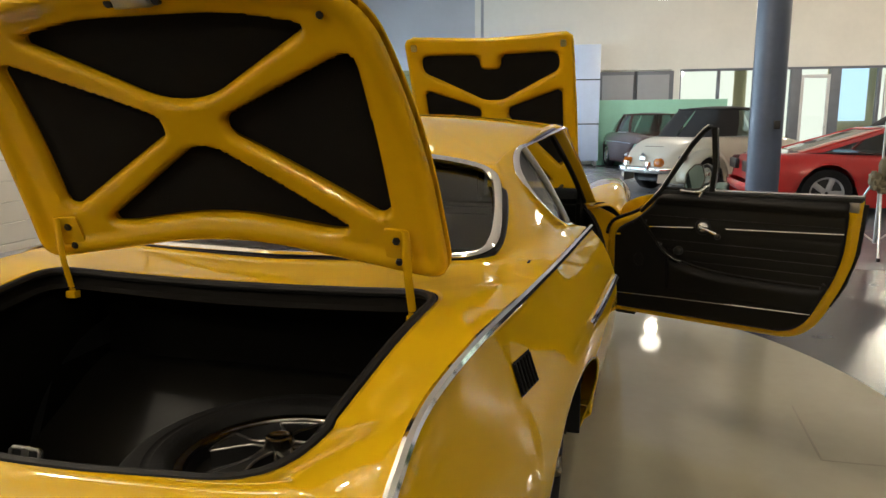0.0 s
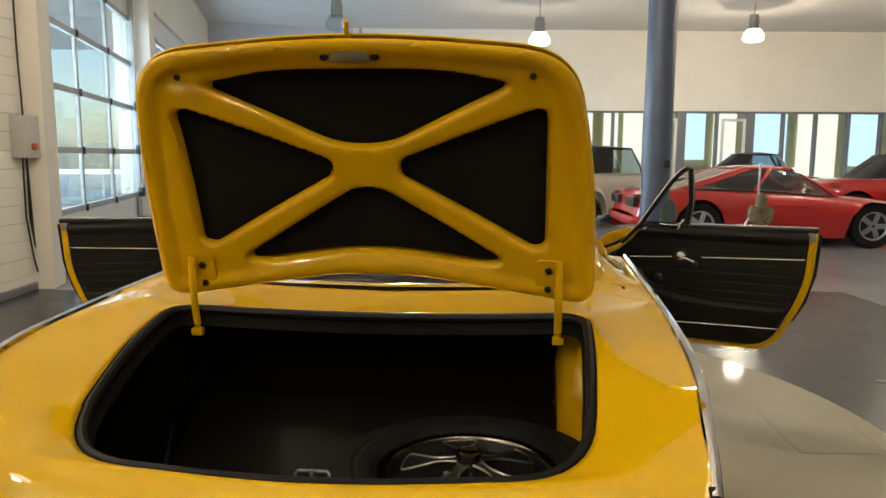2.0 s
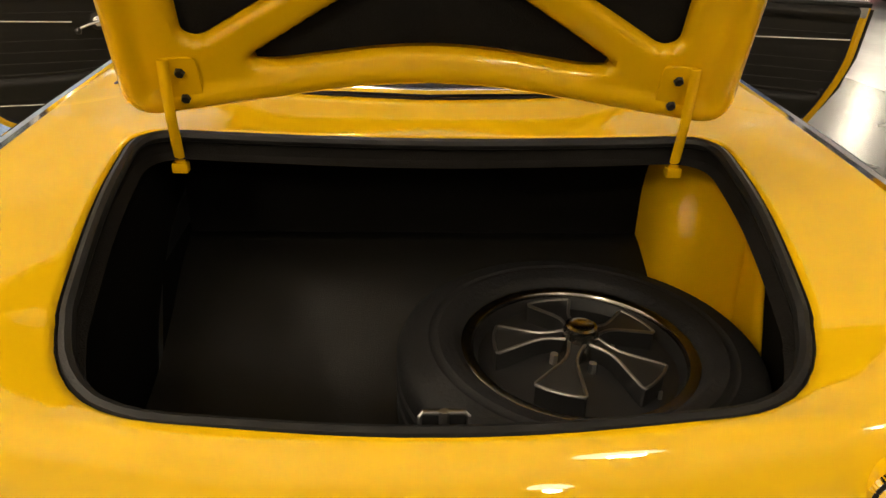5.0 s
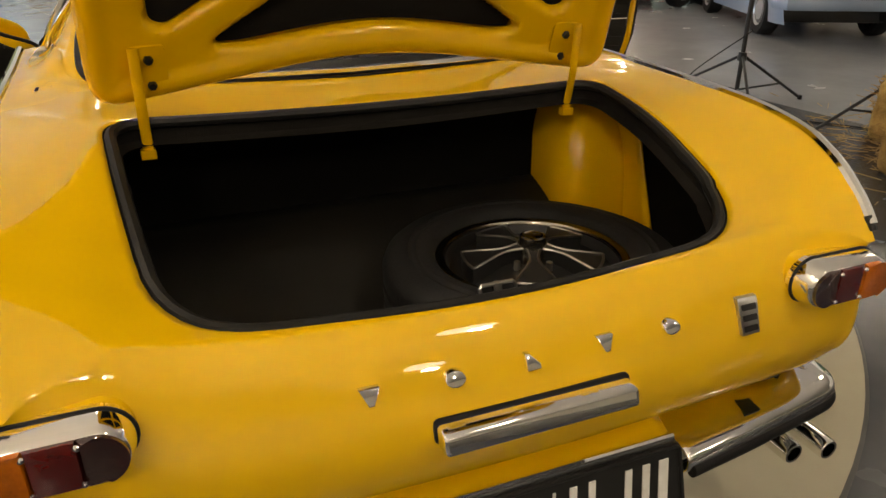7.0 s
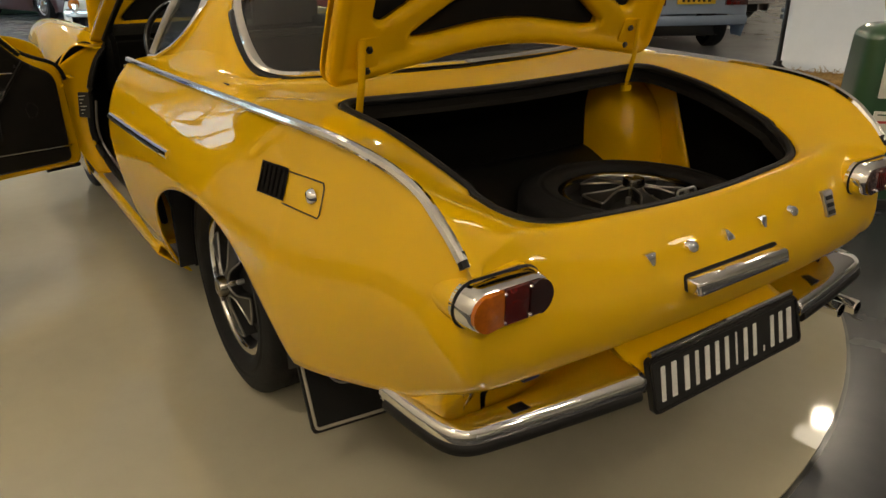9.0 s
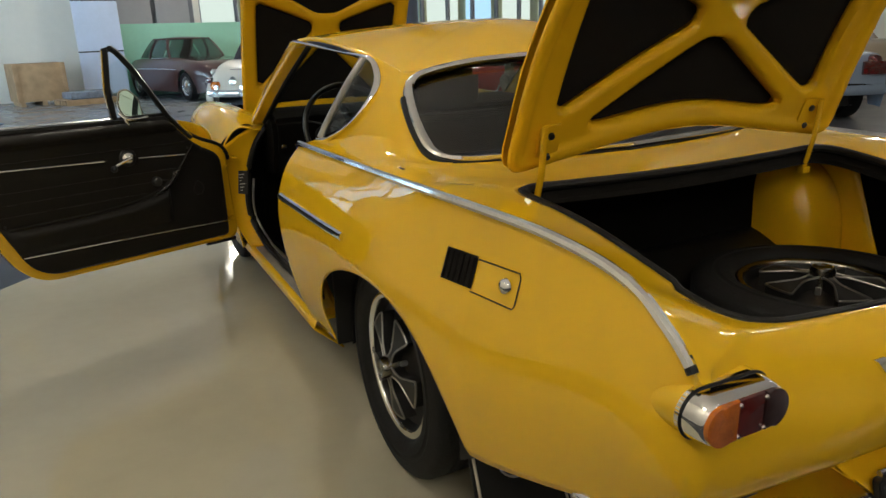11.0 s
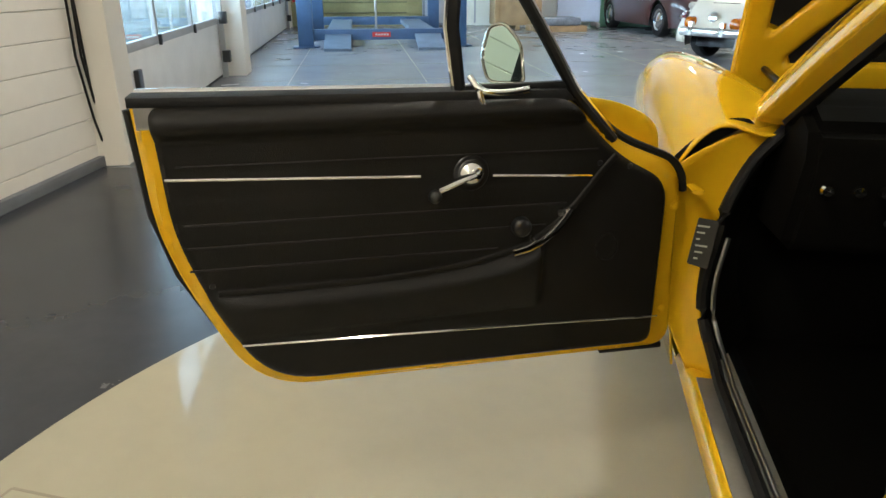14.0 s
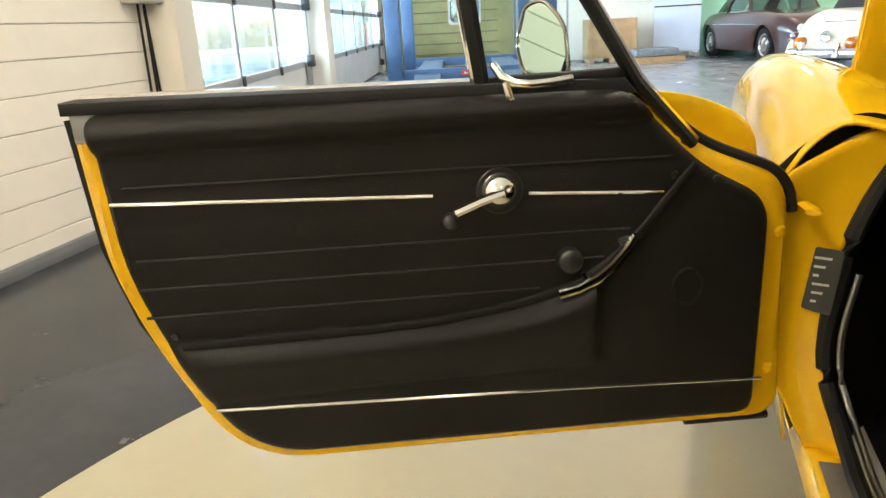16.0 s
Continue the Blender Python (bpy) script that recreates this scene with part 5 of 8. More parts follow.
bm = bmesh.new()
grid(bm, arch_skin, spread(0, 7, 42), spread(0, 1, 4) + spread(1, 2, 10)[1:] + spread(2, 3, 5)[1:], flip=True)
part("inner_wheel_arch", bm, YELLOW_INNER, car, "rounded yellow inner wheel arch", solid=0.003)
bm = bmesh.new()
tube(bm, [(-0.42, -0.235, 0.842), (0.02, -0.235, 0.850)], 0.004, n=6)
part("torsion_rod", bm, YELLOW_INNER, car, "thin torsion rod")
bm = bmesh.new()
tube(bm, [(0.36, -0.235, 0.838), (0.46, -0.235, 0.835)], 0.004, n=6)
part("torsion_rod", bm, YELLOW_INNER, car)
lt = part("boot_latch", slab(rounded([(-0.031, 0.0), (0.031, 0.0), (0.031, 0.030), (-0.031, 0.030)], 0.01, 3), 0, 0.006, lambda a, b, c: Vector((a, -0.928 + 0.3 * b + c, 0.690 + b))), BLACK, car)
bm = bmesh.new()
tube(bm, [Vector((a, -0.930 + 0.3 * b, 0.690 + b)) for a, b in ((-0.030, 0.0), (-0.030, 0.026), (-0.026, 0.030), (0.026, 0.030), (0.030, 0.026), (0.030, 0.0))], 0.0032, n=6)
part("latch_frame", bm, STEEL, lt, "thin steel latch frame")
bm = bmesh.new()
tube(bm, [(0, -0.926, 0.692), (0, -0.920, 0.722)], 0.007, n=8)
part("latch_peg", bm, STEEL, lt)

# boot lid, standing open
lid = part("boot_lid", bmesh.new(), YELLOW, car, "open yellow boot lid with black insulation pads")
lean = radians(27)
e_b, e_n = Vector((0, -math.sin(lean), math.cos(lean))), Vector((0, -math.cos(lean), -math.sin(lean)))
B0 = Vector((0, -0.268, 0.915))


def lid_at(a, b, c=0.0):
    """a across, b up the lid, c out of its inner face."""
    bow = 0.055 * (1 - (a / 0.56) ** 2) + 0.05 * math.sin(math.pi * min(1, max(0, b / 0.68)))
    edge = 0.05 * max(0, (b - 0.58) / 0.12) ** 2
    return B0 + Vector((a, 0, 0)) + e_b * b + e_n * (c - bow * 0.55 + 0.02 + edge * 0.4)


LID = rounded([(-0.560, 0.0), (-0.40, 0.018), (0.0, 0.075), (0.40, 0.018), (0.565, 0.0), (0.542, 0.35), (0.475, 0.655), (0.0, 0.695), (-0.475, 0.655), (-0.545, 0.35)],
              [0.07, 0.2, 0.5, 0.2, 0.07, 0.3, 0.12, 0.6, 0.12, 0.3], 8)
HOLES = [rounded([(-0.345, 0.575), (-0.06, 0.418), (0.06, 0.418), (0.345, 0.575), (0.18, 0.605), (-0.18, 0.605)], [0.03, 0.06, 0.06, 0.03, 0.2, 0.2], 6),
         rounded([(-0.425, 0.525), (-0.085, 0.375), (-0.085, 0.335), (-0.405, 0.150), (-0.435, 0.16)], [0.04, 0.03, 0.03, 0.03, 0.02], 6),
         rounded([(0.425, 0.525), (0.085, 0.375), (0.085, 0.335), (0.405, 0.150), (0.435, 0.16)], [0.04, 0.03, 0.03, 0.03, 0.02], 6),
         rounded([(-0.335, 0.105), (-0.03, 0.300), (0.03, 0.300), (0.335, 0.105), (0.27, 0.098), (0.0, 0.135), (-0.27, 0.098)], [0.03, 0.05, 0.05, 0.03, 0.05, 0.3, 0.05], 6)]


def poly_dist(poly, a, b):
    return float(nearest([poly], np.array([[a, b]]))[1][0])


def lid_inner(a, b):
    d = min(poly_dist(h, a, b) for h in HOLES)
    o = poly_dist(LID, a, b)
    return lid_at(a, b, 0.020 * min(1, d / 0.012) ** 0.55 + 0.010 * max(0, min(1, (0.05 - o) / 0.02)) - 0.012 * max(0, 1 - o / 0.012))


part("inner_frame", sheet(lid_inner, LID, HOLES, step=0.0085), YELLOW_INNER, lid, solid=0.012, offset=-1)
part("outer_skin", sheet(lambda a, b: lid_at(a, b, -0.030 + 0.028 * max(0, 1 - poly_dist(LID, a, b) / 0.03) ** 2), LID, step=0.02), YELLOW, lid, solid=0.004)
for h in HOLES:
    c = np.array(h).mean(0)
    big = [tuple(c + (np.array(q) - c) * 1.06) for q in h]
    part("insulation_pad", sheet(lambda a, b: lid_at(a, b, -0.012 + 0.006 * min(1, poly_dist(big, a, b) / 0.03)), big, step=0.025), PAD, lid, "black felt insulation pad")
lk = part("lid_lock", slab(rounded([(-0.045, 0.632), (0.045, 0.632), (0.036, 0.660), (-0.036, 0.660)], 0.008, 3), 0.018, 0.034, lid_at, 0.004), STEEL, lid, "steel lid lock")
for a in (-0.055, 0.055):
    part("lock_bolt", revolve(bmesh.new(), [(0.0, 0.010), (0.009, 0.009), (0.011, 0.0)], 12, Matrix.Translation(lid_at(a, 0.645, 0.020)) @ Vector((0, -1, -0.5)).to_track_quat("Z", "Y").to_matrix().to_4x4()), BLACK, lk)
bm = bmesh.new()
tube(bm, [lid_at(0, 0.672, -0.005), lid_at(0, 0.70, 0.01), lid_at(0.004, 0.725, 0.012)], 0.006, n=8)
part("lid_peg", bm, YELLOW_INNER, lid)
for a in (-0.388, 0.388):
    part("lid_buffer", revolve(bmesh.new(), [(0.0, 0.004), (0.006, 0.003), (0.008, 0.0)], 12, Matrix.Translation(lid_at(a, 0.600, 0.024)) @ Vector((0, -1, -0.5)).to_track_quat("Z", "Y").to_matrix().to_4x4()), BLACK, lid)
for sx in (-1, 1):
    bm = bmesh.new()
    for p, q in (((0.474, -0.312, 0.818), (0.472, -0.335, 0.91)), ((0.472, -0.335, 0.91), tuple(lid_at(0.470, 0.125, 0.028)))):
        d = Vector(q) - Vector(p)
        tube(bm, [Vector(p), Vector(p).lerp(Vector(q), 0.5), Vector(q)], 0.005, 0.010, 8, up=(1, 0, 0))
    _ho = rounded([(0.415, 0.022), (0.478, 0.022), (0.478, 0.125), (0.415, 0.125)], 0.012, 3)
    _hv = [bm.verts.new(lid_at(a, b, 0.0215)) for a, b in _ho]
    _hw = [bm.verts.new(lid_at(a, b, 0.0265)) for a, b in _ho]
    bm.faces.new(_hw)
    for k in range(len(_ho)):
        bm.faces.new((_hv[k], _hv[(k + 1) % len(_ho)], _hw[(k + 1) % len(_ho)], _hw[k]))
    box(bm, (0.460, -0.322, 0.798), (0.490, -0.300, 0.818), 0.004)
    if sx < 0:
        bm = mirrored(bm)
    hg = part("lid_hinge", bm, YELLOW_INNER, lid, "yellow boot hinge arm")
    for b in (0.045, 0.098):
        part("hinge_bolt", revolve(bmesh.new(), [(0.0, 0.008), (0.008, 0.007), (0.010, 0.0)], 6, Matrix.Translation(lid_at(sx * 0.446, b, 0.0265)) @ e_n.to_track_quat("Z", "Y").to_matrix().to_4x4()), BLACK, hg)

# doors: u along the door from its hinge, w out of its inner face
DOOR = rounded([(-0.03, 0.350), (0.885, 0.366), (0.995, 0.60), (1.032, 0.72), (1.046, 0.955), (0.27, 0.935), (0.14, 0.835), (-0.01, 0.775)], [0.05, 0.13, 0.12, 0.1, 0.02, 0.02, 0.04, 0.06], 8)
CARD = rounded([(0.035, 0.378), (0.865, 0.396), (0.962, 0.60), (1.000, 0.72), (1.012, 0.940), (0.27, 0.930), (0.15, 0.810), (0.035, 0.750)], [0.03, 0.14, 0.1, 0.1, 0.02, 0.03, 0.05, 0.05], 8)


pocket_line = curve_of([(0.165, 0.812), (0.19, 0.785), (0.25, 0.712), (0.30, 0.668), (0.35, 0.640), (0.44, 0.616), (0.56, 0.602), (0.72, 0.597), (0.97, 0.598)])


SKIN = rounded([(-0.03, 0.350), (0.885, 0.366), (0.995, 0.60), (1.032, 0.72), (1.046, 0.950), (0.27, 0.926), (0.12, 0.905), (0.0, 0.850)], [0.05, 0.13, 0.12, 0.1, 0.02, 0.1, 0.06, 0.08], 8)


def build_door(sx, hinge, angle, label):
    base = Vector((*hinge, 0))
    du = Vector((-math.cos(angle), -math.sin(angle), 0))
    dw = Vector((math.sin(angle), -math.cos(angle), 0))
    if sx > 0:
        base.x, du.x, dw.x = -base.x, -du.x, -dw.x
    P = lambda u, z, w=0.0: base + du * u + dw * w + Vector((0, 0, z))
    flip = sx < 0
    door = part("door", bmesh.new(), YELLOW, car, label)

    def skin(u, z):
        t = (z - 0.37) / 0.58
        o = poly_dist(DOOR, u, z)
        return P(u, z, -0.075 - 0.050 * math.sin(math.pi * min(1, max(0, t)) * 0.85 + 0.2) + 0.03 * max(0, t - 0.85) / 0.15)

    part("outer_skin", sheet(skin, SKIN, step=0.03, flip=not flip), YELLOW, door, solid=0.004)

    def frame_at(u, z):
        c = 0.012 * max(0, 1 - poly_dist(CARD, u, z) / 0.01)
        return P(u, z, -0.012 - 0.02 * max(0, 1 - poly_dist(DOOR, u, z) / 0.014))

    part("inner_frame", sheet(frame_at, DOOR, [[tuple(np.array((0.5, 0.65)) + 0.9 * (np.array(q) - np.array((0.5, 0.65)))) for q in CARD]], step=0.014, flip=flip), YELLOW_INNER, door)
    # edge band between inner frame and skin
    bm = bmesh.new()
    ring = [(P(u, z, -0.030), skin(u, z)) for u, z in DOOR]
    va, vb = [bm.verts.new(a) for a, b in ring], [bm.verts.new(b) for a, b in ring]
    for i in range(len(ring)):
        j = (i + 1) % len(ring)
        q = (va[i], va[j], vb[j], vb[i])
        bm.faces.new(q if flip else q[::-1])
    part("door_edge", bm, YELLOW, door, solid=0.003)
    # rubber along front, bottom and rear
    seal = [q for q in DOOR if not (q[1] > 0.90 and 0.2 < q[0] < 1.0)]
    k0 = max(range(len(DOOR)), key=lambda i: DOOR[i][0] + DOOR[i][1])
    _sl = sorted([q for q in DOOR if q[0] < 0.30 and q[1] > 0.42], key=lambda q: q[1])
    for run in ([P(u - 0.012, z, -0.035) for u, z in _sl], [P(u, z - 0.006, -0.045) for u, z in spread_pairs((-0.02, 0.347), (0.13, 0.351), 6)], [P(u + 0.006, z, -0.05) for u, z in ((1.046, 0.93), (1.032, 0.74), (1.0, 0.62), (0.95, 0.52))]):
        bm = bmesh.new()
        tube(bm, run, 0.009, n=8)
        part("door_seal", bm, RUBBER, door)

    # trim card with pocket and soft top pad
    def card(u, z):
        o = poly_dist(CARD, u, z)
        w = 0.010 * min(1, o / 0.008)
        line = pocket_line(u)
        if z < line and z > 0.505 - 0.01 * u and u > 0.30:
            w += 0.030 * min(1, (line - z) / 0.03) ** 0.5 * min(1, (z - 0.505 + 0.01 * u) / 0.09) ** 0.6 * min(1, (u - 0.30) / 0.02) * min(1, max(0, 0.98 - u) / 0.1)
        if z > 0.885:
            w += 0.022 * math.sin(math.pi * min(1, (z - 0.885) / 0.052)) ** 0.7
        for k in range(5):
            if z > line - 0.002 and z > 0.60:
                w -= 0.0016 * math.exp(-((z - (0.645 + 0.044 * k + 0.012 * (u - 0.5))) / 0.004) ** 2)
        return P(u, z, w)

    part("trim_card", sheet(card, CARD, step=0.0075, flip=flip), VINYL, door, "black vinyl door card with a pocket")
    bm = bmesh.new()
    tube(bm, [P(u, pocket_line(u) + 0.003, 0.018) for u in spread(0.935, 0.165, 60)], 0.005, 0.007, 8)
    part("pocket_piping", bm, VINYL, door)
    for k in range(5):
        z0 = 0.640 + 0.043 * k
        us = [u for u in spread(0.98, 0.18, 40) if pocket_line(u) < z0 - 0.012 + 0.014 * (u - 0.5)]
        if k == 3:
            continue
        bm = bmesh.new()
        tube(bm, [P(u, z0 + 0.014 * (u - 0.5) + (0.02 if k == 4 else 0), 0.0102) for u in us], 0.0022, 0.0022, 6)
        part("pleat_seam", bm, VINYL, door)
    for nm, a, b in (("bright_strip", (1.000, 0.818), (0.555, 0.796)), ("bright_strip", (0.415, 0.789), (0.210, 0.775)), ("bright_strip", (0.905, 0.487), (0.33, 0.462)), ("bright_strip", (0.33, 0.462), (0.03, 0.446))):
        bm = bmesh.new()
        tube(bm, [P(a[0] + (b[0] - a[0]) * t, a[1] + (b[1] - a[1]) * t, 0.011) for t in spread(0, 1, 6)], 0.0028, n=6)
        part(nm, bm, CHROME, door)
    # crank with knob, pull knob, chrome lever
    rot = Matrix.Translation(P(0.457, 0.796, 0.010)) @ dw.to_track_quat("Z", "Y").to_matrix().to_4x4()
    cr = part("window_crank", revolve(bmesh.new(), [(0.0, 0.022), (0.012, 0.020), (0.024, 0.010), (0.028, 0.0)], 24, rot), CHROME, door, "chrome window crank")
    part("crank_rosette", revolve(bmesh.new(), [(0.0, 0.003), (0.033, 0.002), (0.035, 0.0)], 24, rot), BLACK, cr)
    bm = bmesh.new()
    tube(bm, [P(0.457, 0.797, 0.03), P(0.49, 0.790, 0.04), P(0.528, 0.776, 0.042)], 0.010, 0.007, 8)
    part("crank_arm", bm, CHROME, cr)
    bm = bmesh.new()
    bmesh.ops.create_uvsphere(bm, u_segments=14, v_segments=8, radius=0.013, matrix=Matrix.Translation(P(0.536, 0.766, 0.048)))
    part("crank_knob", bm, BLACK, cr)
    rot = Matrix.Translation(P(0.356, 0.683, 0.012)) @ dw.to_track_quat("Z", "Y").to_matrix().to_4x4()
    part("pull_knob", revolve(bmesh.new(), [(0.0, 0.020), (0.015, 0.019), (0.019, 0.015), (0.020, 0.0)], 20, rot), BLACK, door)
    bm = bmesh.new()
    tube(bm, [P(u, z, 0.032) for u, z in ((0.375, 0.634), (0.345, 0.640), (0.315, 0.654), (0.290, 0.674), (0.268, 0.700), (0.258, 0.716))], 0.0055, 0.0075, 8)
    tube(bm, [P(0.262, 0.712, 0.030), P(0.272, 0.704, 0.012)], 0.009, n=8)
    tube(bm, [P(0.330, 0.650, 0.030), P(0.332, 0.656, 0.012)], 0.007, n=8)
    part("door_lever", bm, CHROME, door, "curved chrome door lever")
    for u, z in ((0.945, 0.615), (0.195, 0.800), (0.13, 0.79)):
        part("trim_screw", revolve(bmesh.new(), [(0.0, 0.004), (0.005, 0.003), (0.006, 0.0)], 10, Matrix.Translation(P(u, z, 0.012)) @ dw.to_track_quat("Z", "Y").to_matrix().to_4x4()), BLACK, door)
    rot = Matrix.Translation(P(0.165, 0.62, 0.011)) @ dw.to_track_quat("Z", "Y").to_matrix().to_4x4()
    bm = bmesh.new()
    tube(bm, [rot @ Vector((0.024 * math.cos(q), 0.030 * math.sin(q), 0)) for q in spread(0, math.tau, 20)[:-1]], 0.002, n=6, closed=True)
    part("speaker_mark", bm, VINYL, door)
    # sill rail with felt, lock plate at the rear edge
    part("window_channel", slab([(0.25, 0.922), (1.044, 0.940), (1.044, 0.957), (0.27, 0.944)], -0.06, 0.003, lambda a, b, c: P(a, b, c), 0.003), RUBBER, door)
    bm = bmesh.new()
    tube(bm, [P(u, 0.942 + 0.018 * (u - 0.27), -0.075) for u in spread(0.30, 1.04, 16)], 0.012, 0.006, 8)
    part("sill_trim", bm, CHROME, door, "bright trim along the window sill")
    part("lock_plate", slab(rounded([(0.62, -0.055), (0.74, -0.055), (0.74, -0.025), (0.62, -0.025)], 0.008, 3), -0.004, 0.006, lambda a, b, c: P(1.02 + 0.10 * (a - 0.68) + c, a + 0.12, b - 0.01)), STEEL, door)
    part("striker", slab(rounded([(0.90, -0.05), (0.945, -0.05), (0.945, -0.01), (0.90, -0.01)], 0.006, 3), -0.03, 0.006, lambda a, b, c: P(1.030 + c, a, b)), STEEL, door)
    # vent window: slanting front bar, upright rear bar, glass
    lean_in = lambda z: -0.02 + 0.16 * max(0, z - 0.94)
    vent = [(0.155, 0.838), (0.245, 0.935), (0.325, 1.052), (0.395, 1.150), (0.445, 1.205), (0.470, 1.222)]
    bm = bmesh.new()
    tube(bm, [P(u, z, lean_in(z)) for u, z in vent], 0.013, 0.010, 8)
    tube(bm, [P(0.470, 1.222, lean_in(1.222)), P(0.488, 1.218, lean_in(1.218)), P(0.492, 1.06, lean_in(1.06)), P(0.472, 0.936, lean_in(0.936))], 0.013, 0.010, 8)
    vf = part("vent_frame", bm, RUBBER, door, "black and chrome quarter-light frame")
    bm = bmesh.new()
    tube(bm, [P(u - 0.008, z + 0.006, lean_in(z) - 0.006) for u, z in vent], 0.006, 0.006, 8)
    tube(bm, [P(0.500, 1.215, lean_in(1.215)), P(0.504, 1.06, lean_in(1.06)), P(0.484, 0.945, lean_in(0.945))], 0.005, 0.006, 8)
    part("bright_edge", bm, CHROME, vf)
    gl = rounded([(0.250, 0.945), (0.47, 0.945), (0.482, 1.19), (0.455, 1.20), (0.40, 1.145)], 0.01, 3)
    part("vent_glass", sheet(lambda a, b: P(a, b, lean_in(b)), gl, step=0.05), PANE, vf)
    bm = bmesh.new()
    tube(bm, [P(0.265, 0.950, lean_in(0.95)), P(0.468, 0.948, lean_in(0.95))], 0.006, 0.008, 8)
    part("catch_rail", bm, RUBBER, vf)
    bm = bmesh.new()
    tube(bm, [P(0.458, 0.972, -0.004), P(0.450, 0.956, 0.012), P(0.435, 0.947, 0.018), P(0.410, 0.944, 0.019), P(0.380, 0.945, 0.016), P(0.350, 0.948, 0.010)], 0.006, 0.0065, 10)
    tube(bm, [P(0.445, 0.948, 0.015), P(0.442, 0.932, 0.018), P(0.440, 0.925, 0.018)], 0.007, n=10)
    part("vent_catch", bm, CHROME, vf, "chrome vent window catch")
    # door mirror, outside the glass
    mr = rounded([(0.352, 0.957), (0.408, 0.955), (0.416, 1.00), (0.400, 1.058), (0.376, 1.066), (0.352, 1.03)], [0.012, 0.015, 0.03, 0.025, 0.02, 0.03], 5)
    turned = lambda a, b, c: P(a - 0.016, b - 0.008, c - 0.95 * (a - 0.385) - 0.32 * (b - 1.0))
    mi = part("door_mirror", slab(mr, -0.112, -0.097, turned, 0.0), CHROME, door, "small chrome door mirror")
    part("mirror_glass", slab([tuple(np.array((0.384, 1.008)) + 0.93 * (np.array(q) - np.array((0.384, 1.008)))) for q in mr], -0.0968, -0.0955, turned), MIRROR, mi)
    bm = bmesh.new()
    tube(bm, [P(0.375, 0.962, -0.105), P(0.345, 0.945, -0.105), P(0.33, 0.925, -0.10)], 0.007, n=8)
    part("mirror_stalk", bm, CHROME, mi)
    bm = bmesh.new()
    tube(bm, [turned(q[0], q[1], -0.098) for q in mr], 0.0034, n=8, closed=True)
    part("mirror_rim", bm, DULLCHROME, mi)
    for z in (0.45, 0.69):
        part("hinge_bolt", revolve(bmesh.new(), [(0.0, 0.008), (0.008, 0.006), (0.011, 0.0)], 6, Matrix.Translation(P(0.005, z, -0.012)) @ dw.to_track_quat("Z", "Y").to_matrix().to_4x4()), YELLOW_INNER, door)
    return door


def spread_pairs(a, b, n):
    return [(a[0] + (b[0] - a[0]) * i / n, a[1] + (b[1] - a[1]) * i / n) for i in range(n + 1)]


build_door(-1, (-0.875, 1.594), math.atan2(0.399, 0.917), "wide open yellow door with a black card")
build_door(1, (-0.800, 1.625), radians(26), "wide open yellow door with a black card")

